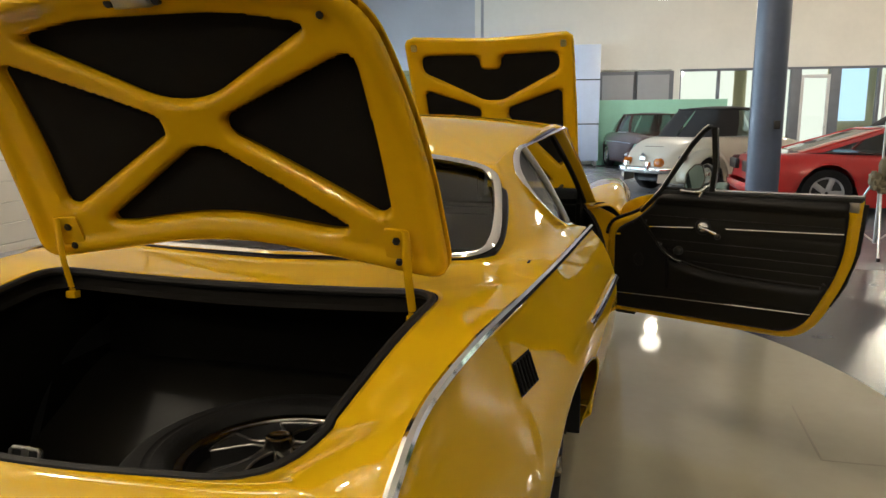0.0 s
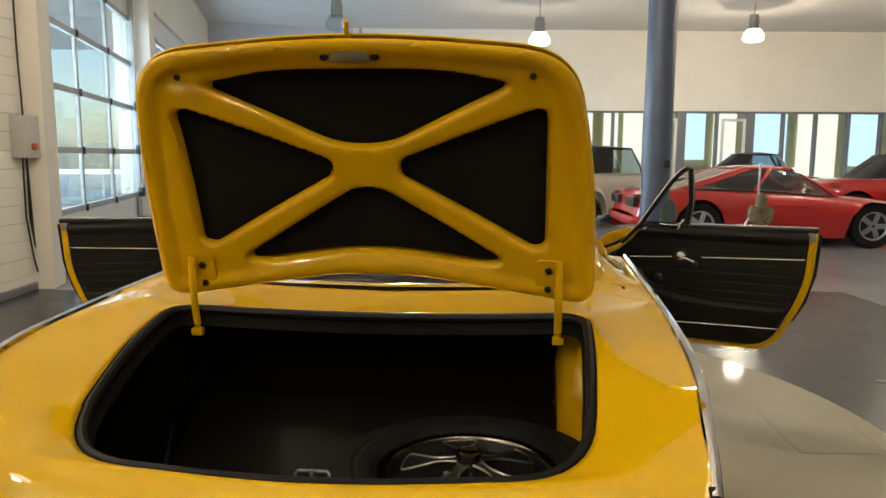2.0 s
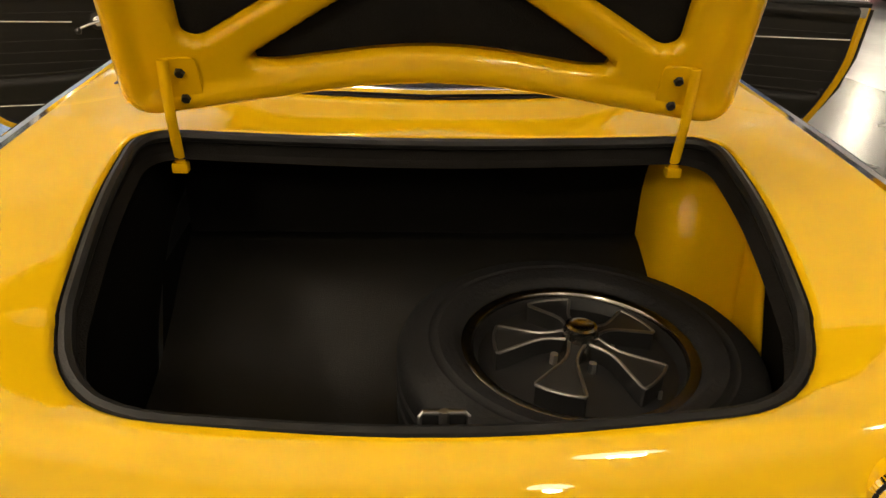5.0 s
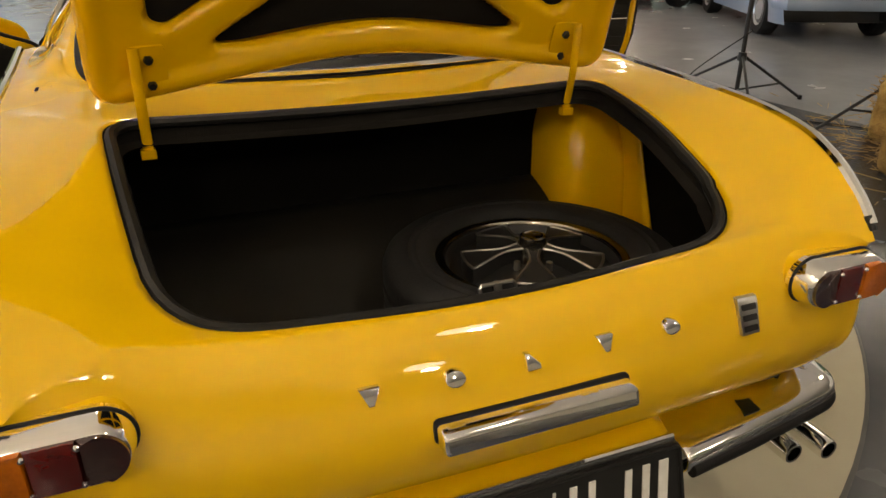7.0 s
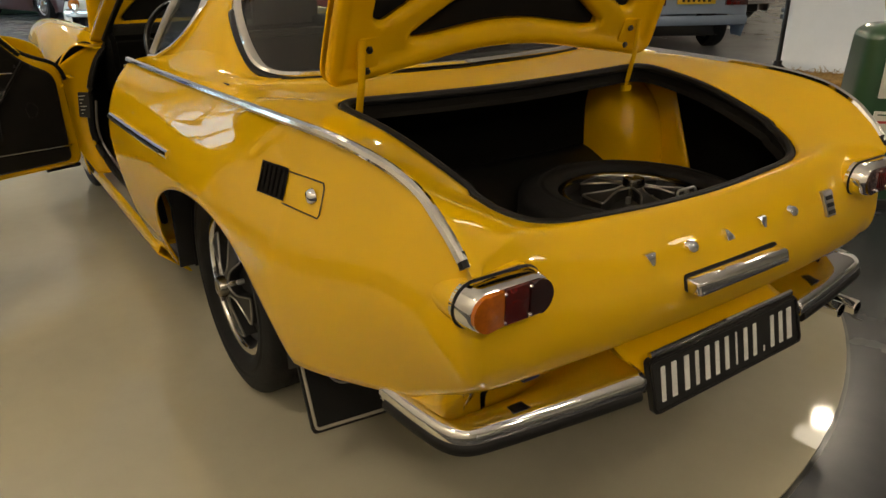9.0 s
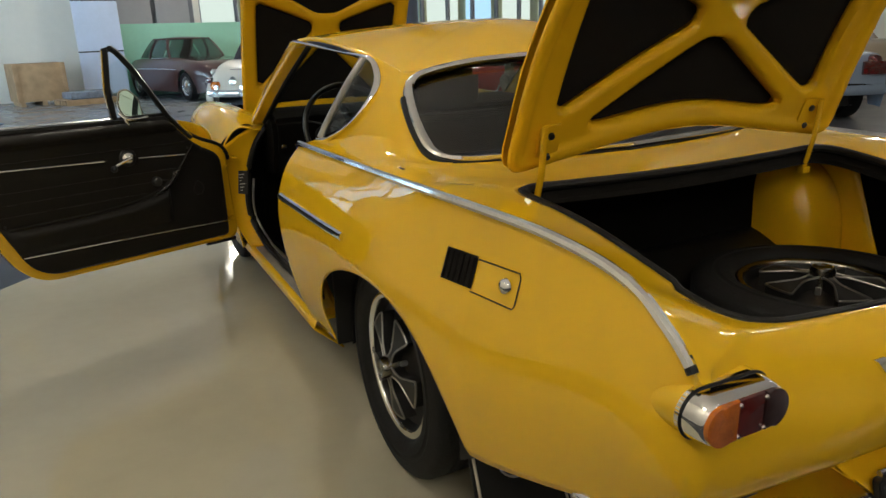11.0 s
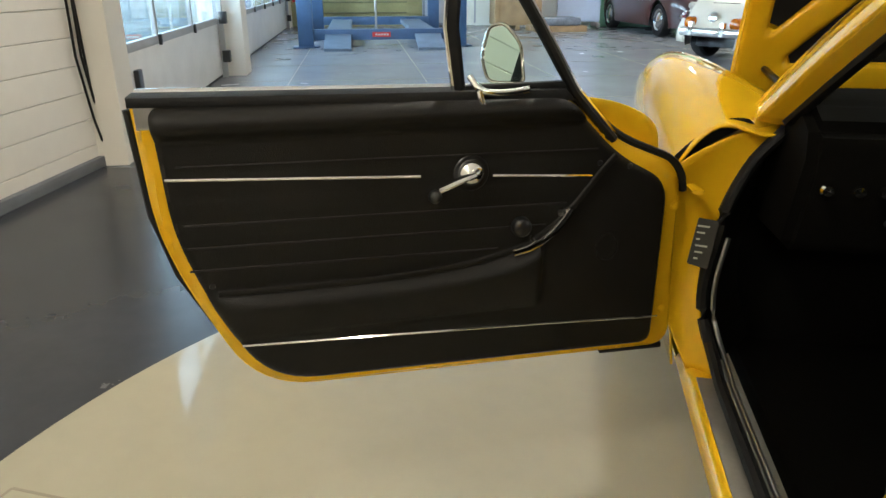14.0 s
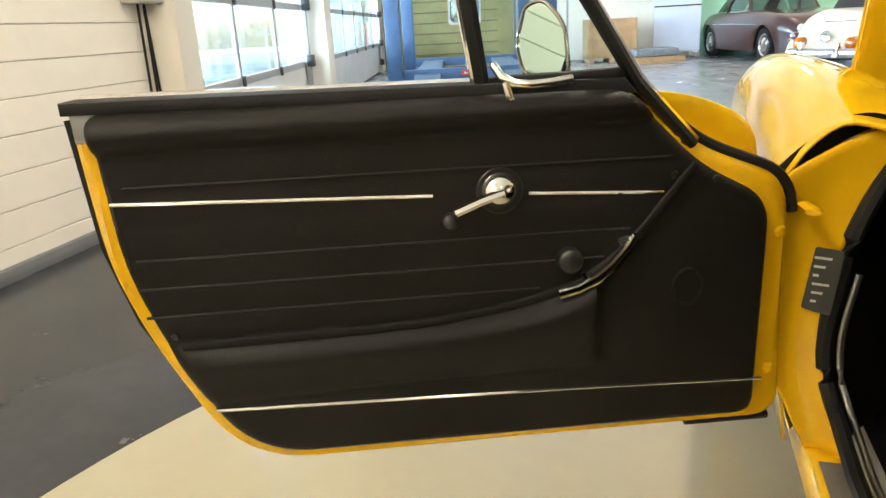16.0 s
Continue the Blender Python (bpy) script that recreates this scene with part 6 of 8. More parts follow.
# door frame posts, sills
DULL = material("dull_sill_metal", (0.20, 0.19, 0.16), 0.55, 0.2, vary=0.2, scale=12)
post_top = curve_of([(0.0, 0.770), (0.3, 0.800), (0.6, 0.832), (1.0, 0.858)])
post_in = curve_of([(0.27, 0.745), (0.35, 0.768), (0.42, 0.792), (0.50, 0.800), (0.60, 0.788), (0.68, 0.772), (0.78, 0.728), (0.84, 0.678), (0.87, 0.655)])
for sx in (-1, 1):
    def post_at(a, k):
        z = 0.285 + (post_top(a) - 0.285) * k
        xin = post_in(z)
        xo = 0.880 - 0.07 * max(0.0, (0.44 - z) / 0.155)
        return Vector((sx * (xo + (xin - xo) * a), 1.632 + 0.05 * a * max(0, min(1, (z - 0.5) / 0.3)) + 0.012 * math.sin(math.pi * a) - 0.05 * max(0, (0.42 - z) / 0.14) * a, z))

    bm = bmesh.new()
    grid(bm, post_at, spread(0, 1, 14), spread(0, 1, 24), flip=sx > 0)
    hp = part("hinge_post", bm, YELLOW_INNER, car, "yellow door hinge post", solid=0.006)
    # black sheet that stands for the shade in the hollow between the wing and the post
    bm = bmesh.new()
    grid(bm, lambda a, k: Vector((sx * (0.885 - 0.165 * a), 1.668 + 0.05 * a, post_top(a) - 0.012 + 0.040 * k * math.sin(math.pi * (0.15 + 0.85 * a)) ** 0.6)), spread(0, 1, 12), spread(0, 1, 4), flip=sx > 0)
    part("hollow_shade", bm, RUBBER, car)
    # black kick panel inside the post
    bm = bmesh.new()
    grid(bm, lambda a, z: Vector((sx * (post_in(z) - 0.13 * a), 1.64 + 0.03 * min(1, a * 4) + 0.2 * a, z)), spread(0, 1, 8), spread(0.27, 0.86, 16), flip=sx > 0)
    part("kick_panel", bm, VINYL, car)
    bm = bmesh.new()
    tube(bm, [Vector((sx * 0.850, 1.628, 0.730)), Vector((sx * 0.842, 1.585, 0.729)), Vector((sx * 0.848, 1.565, 0.731))], 0.012, 0.004, 8)
    part("check_strap", bm, YELLOW_INNER, hp)
    if sx < 0:
        pl = part("type_plate", slab(rounded([(-0.026, 0.550), (0.016, 0.543), (0.026, 0.655), (-0.014, 0.658)], 0.004, 2), 0, 0.002, lambda a, b, c: Vector((-0.812 + a, 1.628 + a * -0.3 - c, b))), BLACK, hp, "black type plate with pale bars")
        for k in range(6):
            w = 0.012 - 0.004 * (k % 3)
            part("print_bar", slab([(-0.014, 0.638 - k * 0.015), (-0.014 + 2 * w, 0.638 - k * 0.015), (-0.014 + 2 * w, 0.642 - k * 0.015), (-0.014, 0.642 - k * 0.015)], 0.0022, 0.0028, lambda a, b, c: Vector((-0.812 + a, 1.628 + a * -0.3 - c, b))), SILVER, pl)
    bm = bmesh.new()
    _ap = [(post_in(z) - 0.004, 1.640 + 0.03 * max(0, (z - 0.6) / 0.25) - 0.05 * max(0, (0.42 - z) / 0.14), z) for z in spread(0.865, 0.36, 18)]
    tube(bm, [Vector((sx * x, y, z)) for x, y, z in [(0.652, 1.58, 0.905)] + _ap + [(0.758, 1.50, 0.318), (0.750, 1.1, 0.308), (0.75, 0.66, 0.31), (0.77, 0.585, 0.36), (0.80, 0.56, 0.55), (0.795, 0.58, 0.75), (0.755, 0.63, 0.885)]], 0.014, n=8)
    part("door_aperture_seal", bm, RUBBER, car)
    bm = bmesh.new()
    tube(bm, [Vector((sx * (x - 0.024), y - 0.006, z)) for x, y, z in _ap[9:] + [(0.758, 1.50, 0.322), (0.750, 1.1, 0.312), (0.75, 0.70, 0.312)]], 0.006, n=8)
    part("seal_retainer", bm, STEEL, car, "pale metal strip beside the door seal")
    bm = bmesh.new()
    grid(bm, lambda y, t: Vector((sx * (0.73 + 0.09 * t), y, 0.292 - 0.03 * max(0, t - 0.85) / 0.15)), spread(0.55, 1.72, 12), spread(0, 1, 8), flip=sx > 0)
    part("door_sill", bm, YELLOW, car, solid=0.006)
    bm = bmesh.new()
    grid(bm, lambda y, t: Vector((sx * (0.82 - 0.10 * t), y, 0.262 - 0.09 * t)), spread(0.54, 2.1, 12), spread(0, 1, 5), flip=sx > 0)
    part("rocker_panel", bm, YELLOW, car, solid=0.006)
    part("sill_plate", new_box((min(sx * 0.735, sx * 0.795), 0.75, 0.2925), (max(sx * 0.735, sx * 0.795), 1.58, 0.296), 0.001), DULL, car, "dull metal sill plate")
    # lock pillar behind the door
    bm = bmesh.new()
    grid(bm, lambda t, z: Vector((sx * (half_width(0.6, (z - FOOT) / 0.62) - 0.002 - 0.10 * t), 0.60 - 0.03 * t, z)), spread(0, 1, 6), spread(0.29, 0.885, 16), flip=sx < 0)
    part("lock_pillar", bm, YELLOW_INNER, car, solid=0.004)

# front wings, cowl and engine bay
ridge = curve_of([(1.66, 0.80, 0.846), (1.9, 0.808, 0.880), (2.3, 0.805, 0.903), (2.7, 0.790, 0.895), (2.95, 0.765, 0.865), (3.1, 0.74, 0.80), (3.18, 0.72, 0.72)])
seam = curve_of([(1.66, 0.62, 0.852), (1.9, 0.60, 0.845), (2.3, 0.575, 0.838), (2.7, 0.555, 0.815), (2.95, 0.54, 0.785), (3.1, 0.53, 0.74), (3.18, 0.52, 0.70)])
belly = curve_of([(1.66, 0.880), (2.3, 0.885), (2.8, 0.87), (3.05, 0.83), (3.18, 0.78)])


def wing(y, t):
    rx, rz = ridge(y)
    sx_, sz = seam(y)
    w = belly(y)
    foot = max(0.28, arch(y, 2.45, 0.40, 0.64, 0.28))
    knots = [(0.0, sx_, sz), (0.3, (sx_ + rx) / 2, rz - 0.016), (0.5, rx, rz), (0.62, rx + (w - rx) * 0.72, rz - 0.055), (0.78, w, min(rz - 0.15, 0.72)), (1.0, w - 0.045, foot)]
    x, z = curve_of(knots)(t)
    if t > 0.78:
        k = (t - 0.78) / 0.22
        z = min(rz - 0.15, 0.72) + (foot - min(rz - 0.15, 0.72)) * k
    return Vector((-x, y, z))


bm = bmesh.new()
grid(bm, wing, spread(1.66, 3.18, 80), spread(0, 1, 30), flip=True)
pair("front_wing", bm, YELLOW, car, solid=0.005)
for sx in (-1, 1):
    rot = Matrix.Translation((sx * 0.69, 3.12, 0.70)) @ Matrix.Rotation(radians(-90), 4, "X")
    hl = part("headlamp", revolve(bmesh.new(), [(0.0, 0.10), (0.06, 0.095), (0.085, 0.075), (0.10, 0.05), (0.105, -0.05)], 32, rot), PANE, car, "round headlamp in a chrome ring")
    part("headlamp_ring", revolve(bmesh.new(), [(0.085, 0.08), (0.10, 0.075), (0.115, 0.03), (0.115, -0.03)], 32, rot), CHROME, hl)
bm = bmesh.new()
grid(bm, lambda x, t: Vector((x, 1.66 + 0.36 * t * (1 - (x / 0.75) ** 2 * 0.35) + 0.02, 0.80 + 0.055 * t)), spread(-0.66, 0.66, 24), spread(0, 1, 6))
part("cowl", bm, YELLOW, car, solid=0.006)
part("scuttle", new_box((-0.60, 2.02, 0.80), (0.60, 2.12, 0.84), 0.012), YELLOW, car)
part("bonnet_slam_panel", new_box((-0.55, 2.95, 0.66), (0.55, 3.12, 0.74), 0.02), YELLOW, car)
part("engine_bay", new_box((-0.56, 2.06, 0.34), (0.56, 2.98, 0.52), 0.03), BLACK, car, "dark engine bay")
part("engine", new_box((-0.20, 2.12, 0.50), (0.16, 2.75, 0.78), 0.05), BLACK, car)
part("front_panel", sheet(lambda a, b: Vector((a, 3.19 - 0.12 * min(1, (a / 0.7) ** 2) - 0.15 * (b - 0.5) ** 2, b)), [(-0.66, 0.36), (0.66, 0.36), (0.60, 0.70), (-0.60, 0.70)], step=0.05, flip=True), YELLOW, car, solid=0.006)
bm = bmesh.new()
tube(bm, [(-0.80, 2.95, 0.44), (-0.70, 3.20, 0.44), (-0.3, 3.30, 0.44), (0.3, 3.30, 0.44), (0.70, 3.20, 0.44), (0.80, 2.95, 0.44)], 0.025, 0.045, 10)
part("front_bumper", bm, CHROME, car)
# bonnet, tipped forward
hood = part("bonnet", bmesh.new(), YELLOW, car, "open yellow bonnet with black insulation pads")
h_b = Vector((0, 2.52 - 2.93, 1.77 - 0.76)).normalized()
h_n = Vector((0, -h_b.z, h_b.y))
H0 = Vector((0, 2.93, 0.76))
HL = 1.09


def hood_at(a, b, c=0.0):
    return H0 + Vector((a, 0, 0)) + h_b * b + h_n * (c + 0.035 * (a / 0.5) ** 2 - 0.05 * math.sin(math.pi * b / HL))


HOOD = rounded([(-0.535, 0.0), (0.535, 0.0), (0.515, HL), (0.0, HL - 0.045), (-0.515, HL)], [0.05, 0.05, 0.05, 0.6, 0.05], 6)
HH = [rounded([(-0.43, 0.97), (-0.43, 0.86), (-0.06, 0.655), (0.06, 0.655), (0.43, 0.86), (0.43, 0.97), (0.07, 0.955), (0.06, 0.86), (-0.06, 0.86), (-0.07, 0.955)], [0.05, 0.04, 0.04, 0.04, 0.04, 0.05, 0.02, 0.03, 0.03, 0.02], 5),
      rounded([(-0.44, 0.74), (-0.09, 0.60), (-0.09, 0.54), (-0.44, 0.20)], 0.035, 5), rounded([(0.44, 0.74), (0.09, 0.60), (0.09, 0.54), (0.44, 0.20)], 0.035, 5),
      rounded([(-0.38, 0.10), (-0.03, 0.45), (0.03, 0.45), (0.38, 0.10)], 0.04, 5)]
part("inner_frame", sheet(lambda a, b: hood_at(a, b, 0.016 * min(1, min(poly_dist(h, a, b) for h in HH) / 0.02)), HOOD, HH, step=0.02), YELLOW_INNER, hood, solid=0.012)
part("outer_skin", sheet(lambda a, b: hood_at(a, b, -0.03), HOOD, step=0.05), YELLOW, hood, solid=0.004)
for h in HH:
    c = np.array(h).mean(0)
    part("insulation_pad", sheet(lambda a, b: hood_at(a, b, -0.012), [tuple(c + (np.array(q) - c) * 1.05) for q in h], step=0.05), PAD, hood, "black felt insulation pad")
for a in (-0.46, 0.46):
    part("bonnet_catch", slab(rounded([(a - 0.016, 1.01), (a + 0.016, 1.01), (a + 0.016, 1.05), (a - 0.016, 1.05)], 0.006, 2), 0.016, 0.03, hood_at), STEEL, hood)
bm = bmesh.new()
tube(bm, [(-0.40, 2.72, 0.80), (-0.42, 2.80, 0.82), (-0.43, 2.90, 0.84), (-0.44, 2.93, 0.95)], 0.012, n=8)
pair("bonnet_hinge", bm, BLACK, hood)

# cabin
part("cabin_floor", new_box((-0.66, 0.15, 0.20), (0.66, 2.0, 0.26), 0.02), CARPET, car)
part("cabin_tunnel", new_box((-0.13, 0.25, 0.25), (0.13, 2.0, 0.46), 0.05), CARPET, car)
part("bulkhead", new_box((-0.70, 1.86, 0.24), (0.70, 1.92, 0.82), 0.02), CARPET, car)
part("rear_shelf", new_box((-0.60, -0.10, 0.845), (0.60, 0.24, 0.875), 0.012), VINYL, car)
part("rear_bench", new_box((-0.62, 0.06, 0.30), (0.62, 0.40, 0.80), 0.05), VINYL, car)
for sx in (-1, 1):
    bm = bmesh.new()
    grid(bm, lambda y, z: Vector((sx * (0.690 + 0.05 * (0.9 - z)), y, z)), spread(-0.02, 0.60, 8), spread(0.68, 0.895, 8), flip=sx < 0)
    part("side_trim", bm, VINYL, car, solid=0.006)


def profile_box(rows, x0, x1):
    bm = bmesh.new()
    n = len(rows)
    a = [bm.verts.new((x0, y, z)) for y, z in rows]
    b = [bm.verts.new((x1, y, z)) for y, z in rows]
    bm.faces.new(a)
    bm.faces.new(b[::-1])
    for i in range(n):
        bm.faces.new((a[i], b[i], b[(i + 1) % n], a[(i + 1) % n]))
    bmesh.ops.recalc_face_normals(bm, faces=bm.faces[:])
    bmesh.ops.bevel(bm, geom=bm.edges[:], offset=0.02, segments=2, affect="EDGES")
    return bm


dash = part("dashboard", profile_box([(1.92, 0.880), (1.74, 0.925), (1.58, 0.918), (1.50, 0.885), (1.485, 0.82), (1.55, 0.62), (1.90, 0.60)], -0.675, 0.675), CARPET, car, "black padded dashboard")
for x, z, r in ((-0.44, 0.805, 0.045), (-0.31, 0.805, 0.045), (-0.375, 0.755, 0.022), (-0.20, 0.79, 0.026), (-0.12, 0.79, 0.026)):
    rot = Matrix.Translation((x, 1.492, z)) @ Matrix.Rotation(radians(90), 4, "X")
    part("gauge", revolve(bmesh.new(), [(0.0, 0.004), (r * 0.86, 0.004), (r * 0.9, 0.010), (r, 0.009), (r, -0.02)], 24, rot), BLACK, dash)
for x in (-0.635, -0.58, -0.535):
    rot = Matrix.Translation((x, 1.500, 0.770)) @ Matrix.Rotation(radians(90), 4, "X")
    part("switch_knob", revolve(bmesh.new(), [(0.0, 0.028), (0.010, 0.026), (0.013, 0.018), (0.008, 0.010), (0.009, -0.02)], 16, rot), CHROME, dash)
for k in range(6):
    rot = Matrix.Translation((-0.50 + 0.08 * k, 1.525, 0.70)) @ Matrix.Rotation(radians(90), 4, "X")
    part("switch", revolve(bmesh.new(), [(0.0, 0.02), (0.007, 0.018), (0.009, 0.0)], 12, rot), STEEL, dash)
sw = part("steering_wheel", bmesh.new(), BLACK, car, "thin-rimmed black steering wheel")
wm = Matrix.Translation((-0.37, 1.335, 0.845)) @ Matrix.Rotation(radians(68), 4, "X")
bm = bmesh.new()
tube(bm, [wm @ Vector((0.200 * math.cos(q), 0.200 * math.sin(q), 0)) for q in spread(0, math.tau, 48)[:-1]], 0.012, n=10, closed=True)
part("rim", bm, BLACK, sw)
for q in (0.25, math.pi - 0.25, -math.pi / 2):
    bm = bmesh.new()
    tube(bm, [wm @ Vector((0.03 * math.cos(q), 0.03 * math.sin(q), -0.02)), wm @ Vector((0.19 * math.cos(q), 0.19 * math.sin(q), 0))], 0.012, 0.004, 8)
    part("spoke", bm, BLACK, sw)
part("boss", revolve(bmesh.new(), [(0.0, 0.01), (0.035, 0.005), (0.05, -0.02), (0.035, -0.06), (0.03, -0.25)], 24, wm), BLACK, sw)
for x in (-0.36, 0.36):
    st = part("seat", profile_box([(0.55, 0.32), (1.12, 0.36), (1.14, 0.46), (1.02, 0.50), (0.62, 0.44), (0.55, 0.42)], x - 0.24, x + 0.24), VINYL, car, "black vinyl bucket seat")
    part("backrest", profile_box([(0.50, 0.42), (0.64, 0.44), (0.50, 0.90), (0.46, 0.98), (0.38, 0.98), (0.37, 0.90)], x - 0.23, x + 0.23), VINYL, st)
    part("headrest", profile_box([(0.36, 1.00), (0.45, 1.00), (0.43, 1.12), (0.36, 1.12)], x - 0.12, x + 0.12), VINYL, st)

# ---------------------------------------------------------------- things in and round the hall
spare = thing("spare_wheel", pose(0.262, -0.558, 0.553), "spare wheel with bright-edged blades lying in the boot", "wheel")
wheel(spare, Matrix.Rotation(radians(12), 4, "Z") @ Matrix.Scale(1.03, 4), DULLCHROME)

CLEAR = glass("car_glass", (0.48, 0.53, 0.54), 1.6)
CARBLACK = material("black_soft_top", (0.016, 0.016, 0.017), 0.8, vary=0.2, scale=5, bump=0.2, bump_scale=200)
ALLOY = material("alloy_wheel", (0.45, 0.45, 0.46), 0.35, 0.8, vary=0.1)
LAMP = material("lamp_glass", (0.55, 0.55, 0.5), 0.1, coat=1.0)


def parked_car(name, label, m, paint, top, w, cabin, height, axles, radius=0.31, roof=None, rim=ALLOY, foot=0.20, chrome=True, rear_lamp=REDLENS, five=False, group="parked cars", panel=None):
    """A parked car along y, its nose at +y. top: (y, height) of the body's upper line; w: (y, half width); cabin: y of the windscreen's foot, its head, the roof's rear end and the rear window's foot."""
    c = thing(name, m, label, "car", group)
    tz, tw = curve_of(top), curve_of(w)
    y0, y1 = top[0][0], top[-1][0]

    def skin(y, t):
        z, x = tz(y), tw(y)
        ft = foot
        for a in axles:
            ft = max(ft, arch(y, a, radius + 0.06, radius * 2 + 0.05, foot))
        ft = min(ft, z - 0.05)
        k = curve_of([(0, 0, z), (0.25, x * 0.55, z - 0.006), (0.45, x * 0.88, z - 0.035), (0.58, x * 0.985, z - (z - foot) * 0.27), (0.74, x, z - (z - foot) * 0.48), (1.0, x * 0.95, ft)])(t)
        return Vector((k[0], y, max(ft, k[1])))

    bm = bmesh.new()
    ys = [y0 + (y1 - y0) * (0.5 - 0.5 * math.cos(math.pi * q)) for q in spread(0, 1, 56)]
    grid(bm, skin, ys, spread(0, 1, 18))
    oth = mirrored(bm)
    me_ = bpy.data.meshes.new("tmp")
    oth.to_mesh(me_)
    bm.from_mesh(me_)
    bmesh.ops.remove_doubles(bm, verts=bm.verts[:], dist=1e-4)
    bmesh.ops.holes_fill(bm, edges=[e for e in bm.edges if e.is_boundary and abs(e.verts[0].co.y - e.verts[1].co.y) < 1e-5], sides=0)
    bmesh.ops.recalc_face_normals(bm, faces=bm.faces[:])
    part("body", bm, paint, c)
    a, b, d, e = cabin
    base = curve_of([(0, 0, a), (1, tw(a) * 0.70, a - 0.12), (2, tw(a) * 0.86, a - 0.35), (3, tw((a + e) / 2) * 0.90, (a + e) / 2), (4, tw(e) * 0.84, e + 0.30), (5, tw(e) * 0.62, e + 0.08), (6, 0, e)])
    head = curve_of([(0, 0, b), (1, tw(a) * 0.52, b - 0.04), (2, tw(a) * 0.66, b - 0.16), (3, tw((a + e) / 2) * 0.70, (b + d) / 2), (4, tw(e) * 0.66, d + 0.16), (5, tw(e) * 0.50, d + 0.03), (6, 0, d)])

    def cab(s, t):
        p, q = base(s), head(s)
        x, y = p[0] + (q[0] - p[0]) * t, p[1] + (q[1] - p[1]) * t
        z = (tz(p[1]) - 0.03) * (1 - t) + height * 0.965 * t
        return Vector((x + 0.03 * math.sin(math.pi * t), y, z))

    soft = roof is CARBLACK
    bm = bmesh.new()
    grid(bm, cab, spread(0, 6, 36), spread(0, 1, 5), flip=True)
    pair("side_window", bm, CLEAR, c)
    bm = bmesh.new()
    grid(bm, lambda s, t: Vector((head(s)[0] * (1 - t), (b + d) / 2 + (head(s)[1] - (b + d) / 2) * (1 - t), height * 0.965 + height * 0.035 * math.sin(t * math.pi / 2))), spread(0, 6, 36), spread(0, 1, 5), flip=True)
    pair("roof", bm, roof or paint, c)
    if soft:
        bm = bmesh.new()
        grid(bm, lambda s, t: cab(s, t) * 1.0 + Vector((0.004, 0, 0)), spread(3.3, 6, 20), spread(0, 1, 5), flip=True)
        pair("soft_top", bm, roof, c)
    if panel:
        bm = bmesh.new()
        grid(bm, lambda s, t: cab(s, t) + Vector((0.006, 0, 0)), spread(panel[0], panel[1], 10), spread(0, 1, 6), flip=True)
        pair("rear_pillar", bm, paint, c)
    bm = bmesh.new()
    tube(bm, [cab(s, 0.985) + Vector((0.006, 0, 0)) for s in spread(0, 6, 30)], 0.022, 0.018, 6)
    pair("roof_rail", bm, roof or paint, c)
    for s0 in ((1.45, 3.1, 4.6) if not soft else (1.45,)):
        bm = bmesh.new()
        tube(bm, [cab(s0, t) + Vector((0.004, 0, 0.0)) for t in spread(0, 1, 5)], 0.035, 0.02, 6)
        pair("window_pillar", bm, paint if not soft else CHROME, c)
    bm = bmesh.new()
    tube(bm, [cab(s, 0.02) + Vector((0.006, 0, 0)) for s in spread(0, 6, 30)], 0.010, n=6)
    pair("window_trim", bm, CHROME if chrome else RUBBER, c)
    for ax in axles:
        for sx in (-1, 1):
            M = Matrix.Translation((sx * (tw(ax) - 0.06), ax, radius)) @ Matrix.Rotation(radians(sx * 90), 4, "Y")
            wh = part("wheel", revolve(bmesh.new(), [(0.0, 0.0), (radius * 0.62, -0.02), (radius * 0.62, -0.16)], 28), BLACK, c)
            wh.matrix_local = M
            part("tyre", revolve(bmesh.new(), [(radius * 0.62, -0.18), (radius * 0.9, -0.19), (radius, -0.16), (radius, -0.02), (radius * 0.93, 0.015), (radius * 0.64, 0.01)], 36), TYRE, wh)
            part("rim", revolve(bmesh.new(), [(radius * 0.56, -0.01), (radius * 0.63, 0.012), (radius * 0.66, 0.008)], 30), rim, wh)
            if five:
                for k in range(5):
                    q = math.tau * k / 5
                    bm = bmesh.new()
                    box(bm, (-0.035, 0.02, -0.004), (0.035, radius * 0.6, 0.008), 0.01, Matrix.Rotation(q, 4, "Z"))
                    part("spoke", bm, rim, wh)
            else:
                part("hub_cap", revolve(bmesh.new(), [(0.0, 0.03), (radius * 0.25, 0.024), (radius * 0.42, 0.0)], 20), rim, wh)
    for sx in (-1, 1):
        for y, mm, out in ((y1, LAMP, 1), (y0, rear_lamp, -1)):
            x = sx * tw(y - out * 0.12) * 0.74
            z = tz(y - out * 0.10) - 0.10
            rot = Matrix.Translation((x, y - out * 0.03, z)) @ Matrix.Rotation(radians(-90 * out), 4, "X")
            part("headlamp" if out > 0 else "tail_lamp", revolve(bmesh.new(), [(0.0, 0.05), (0.05, 0.045), (0.085, 0.02), (0.09, -0.06)], 20, rot), mm, c)
    for y, out in ((y0, -1), (y1, 1)):
        bm = bmesh.new()
        ww = tw(y - out * 0.15)
        tube(bm, [(-ww, y - out * 0.22, foot + 0.22), (-ww * 0.9, y + out * 0.03, foot + 0.22), (-ww * 0.4, y + out * 0.08, foot + 0.22), (ww * 0.4, y + out * 0.08, foot + 0.22), (ww * 0.9, y + out * 0.03, foot + 0.22), (ww, y - out * 0.22, foot + 0.22)], 0.03, 0.06, 8)
        part("bumper", bm, CHROME if chrome else paint, c)
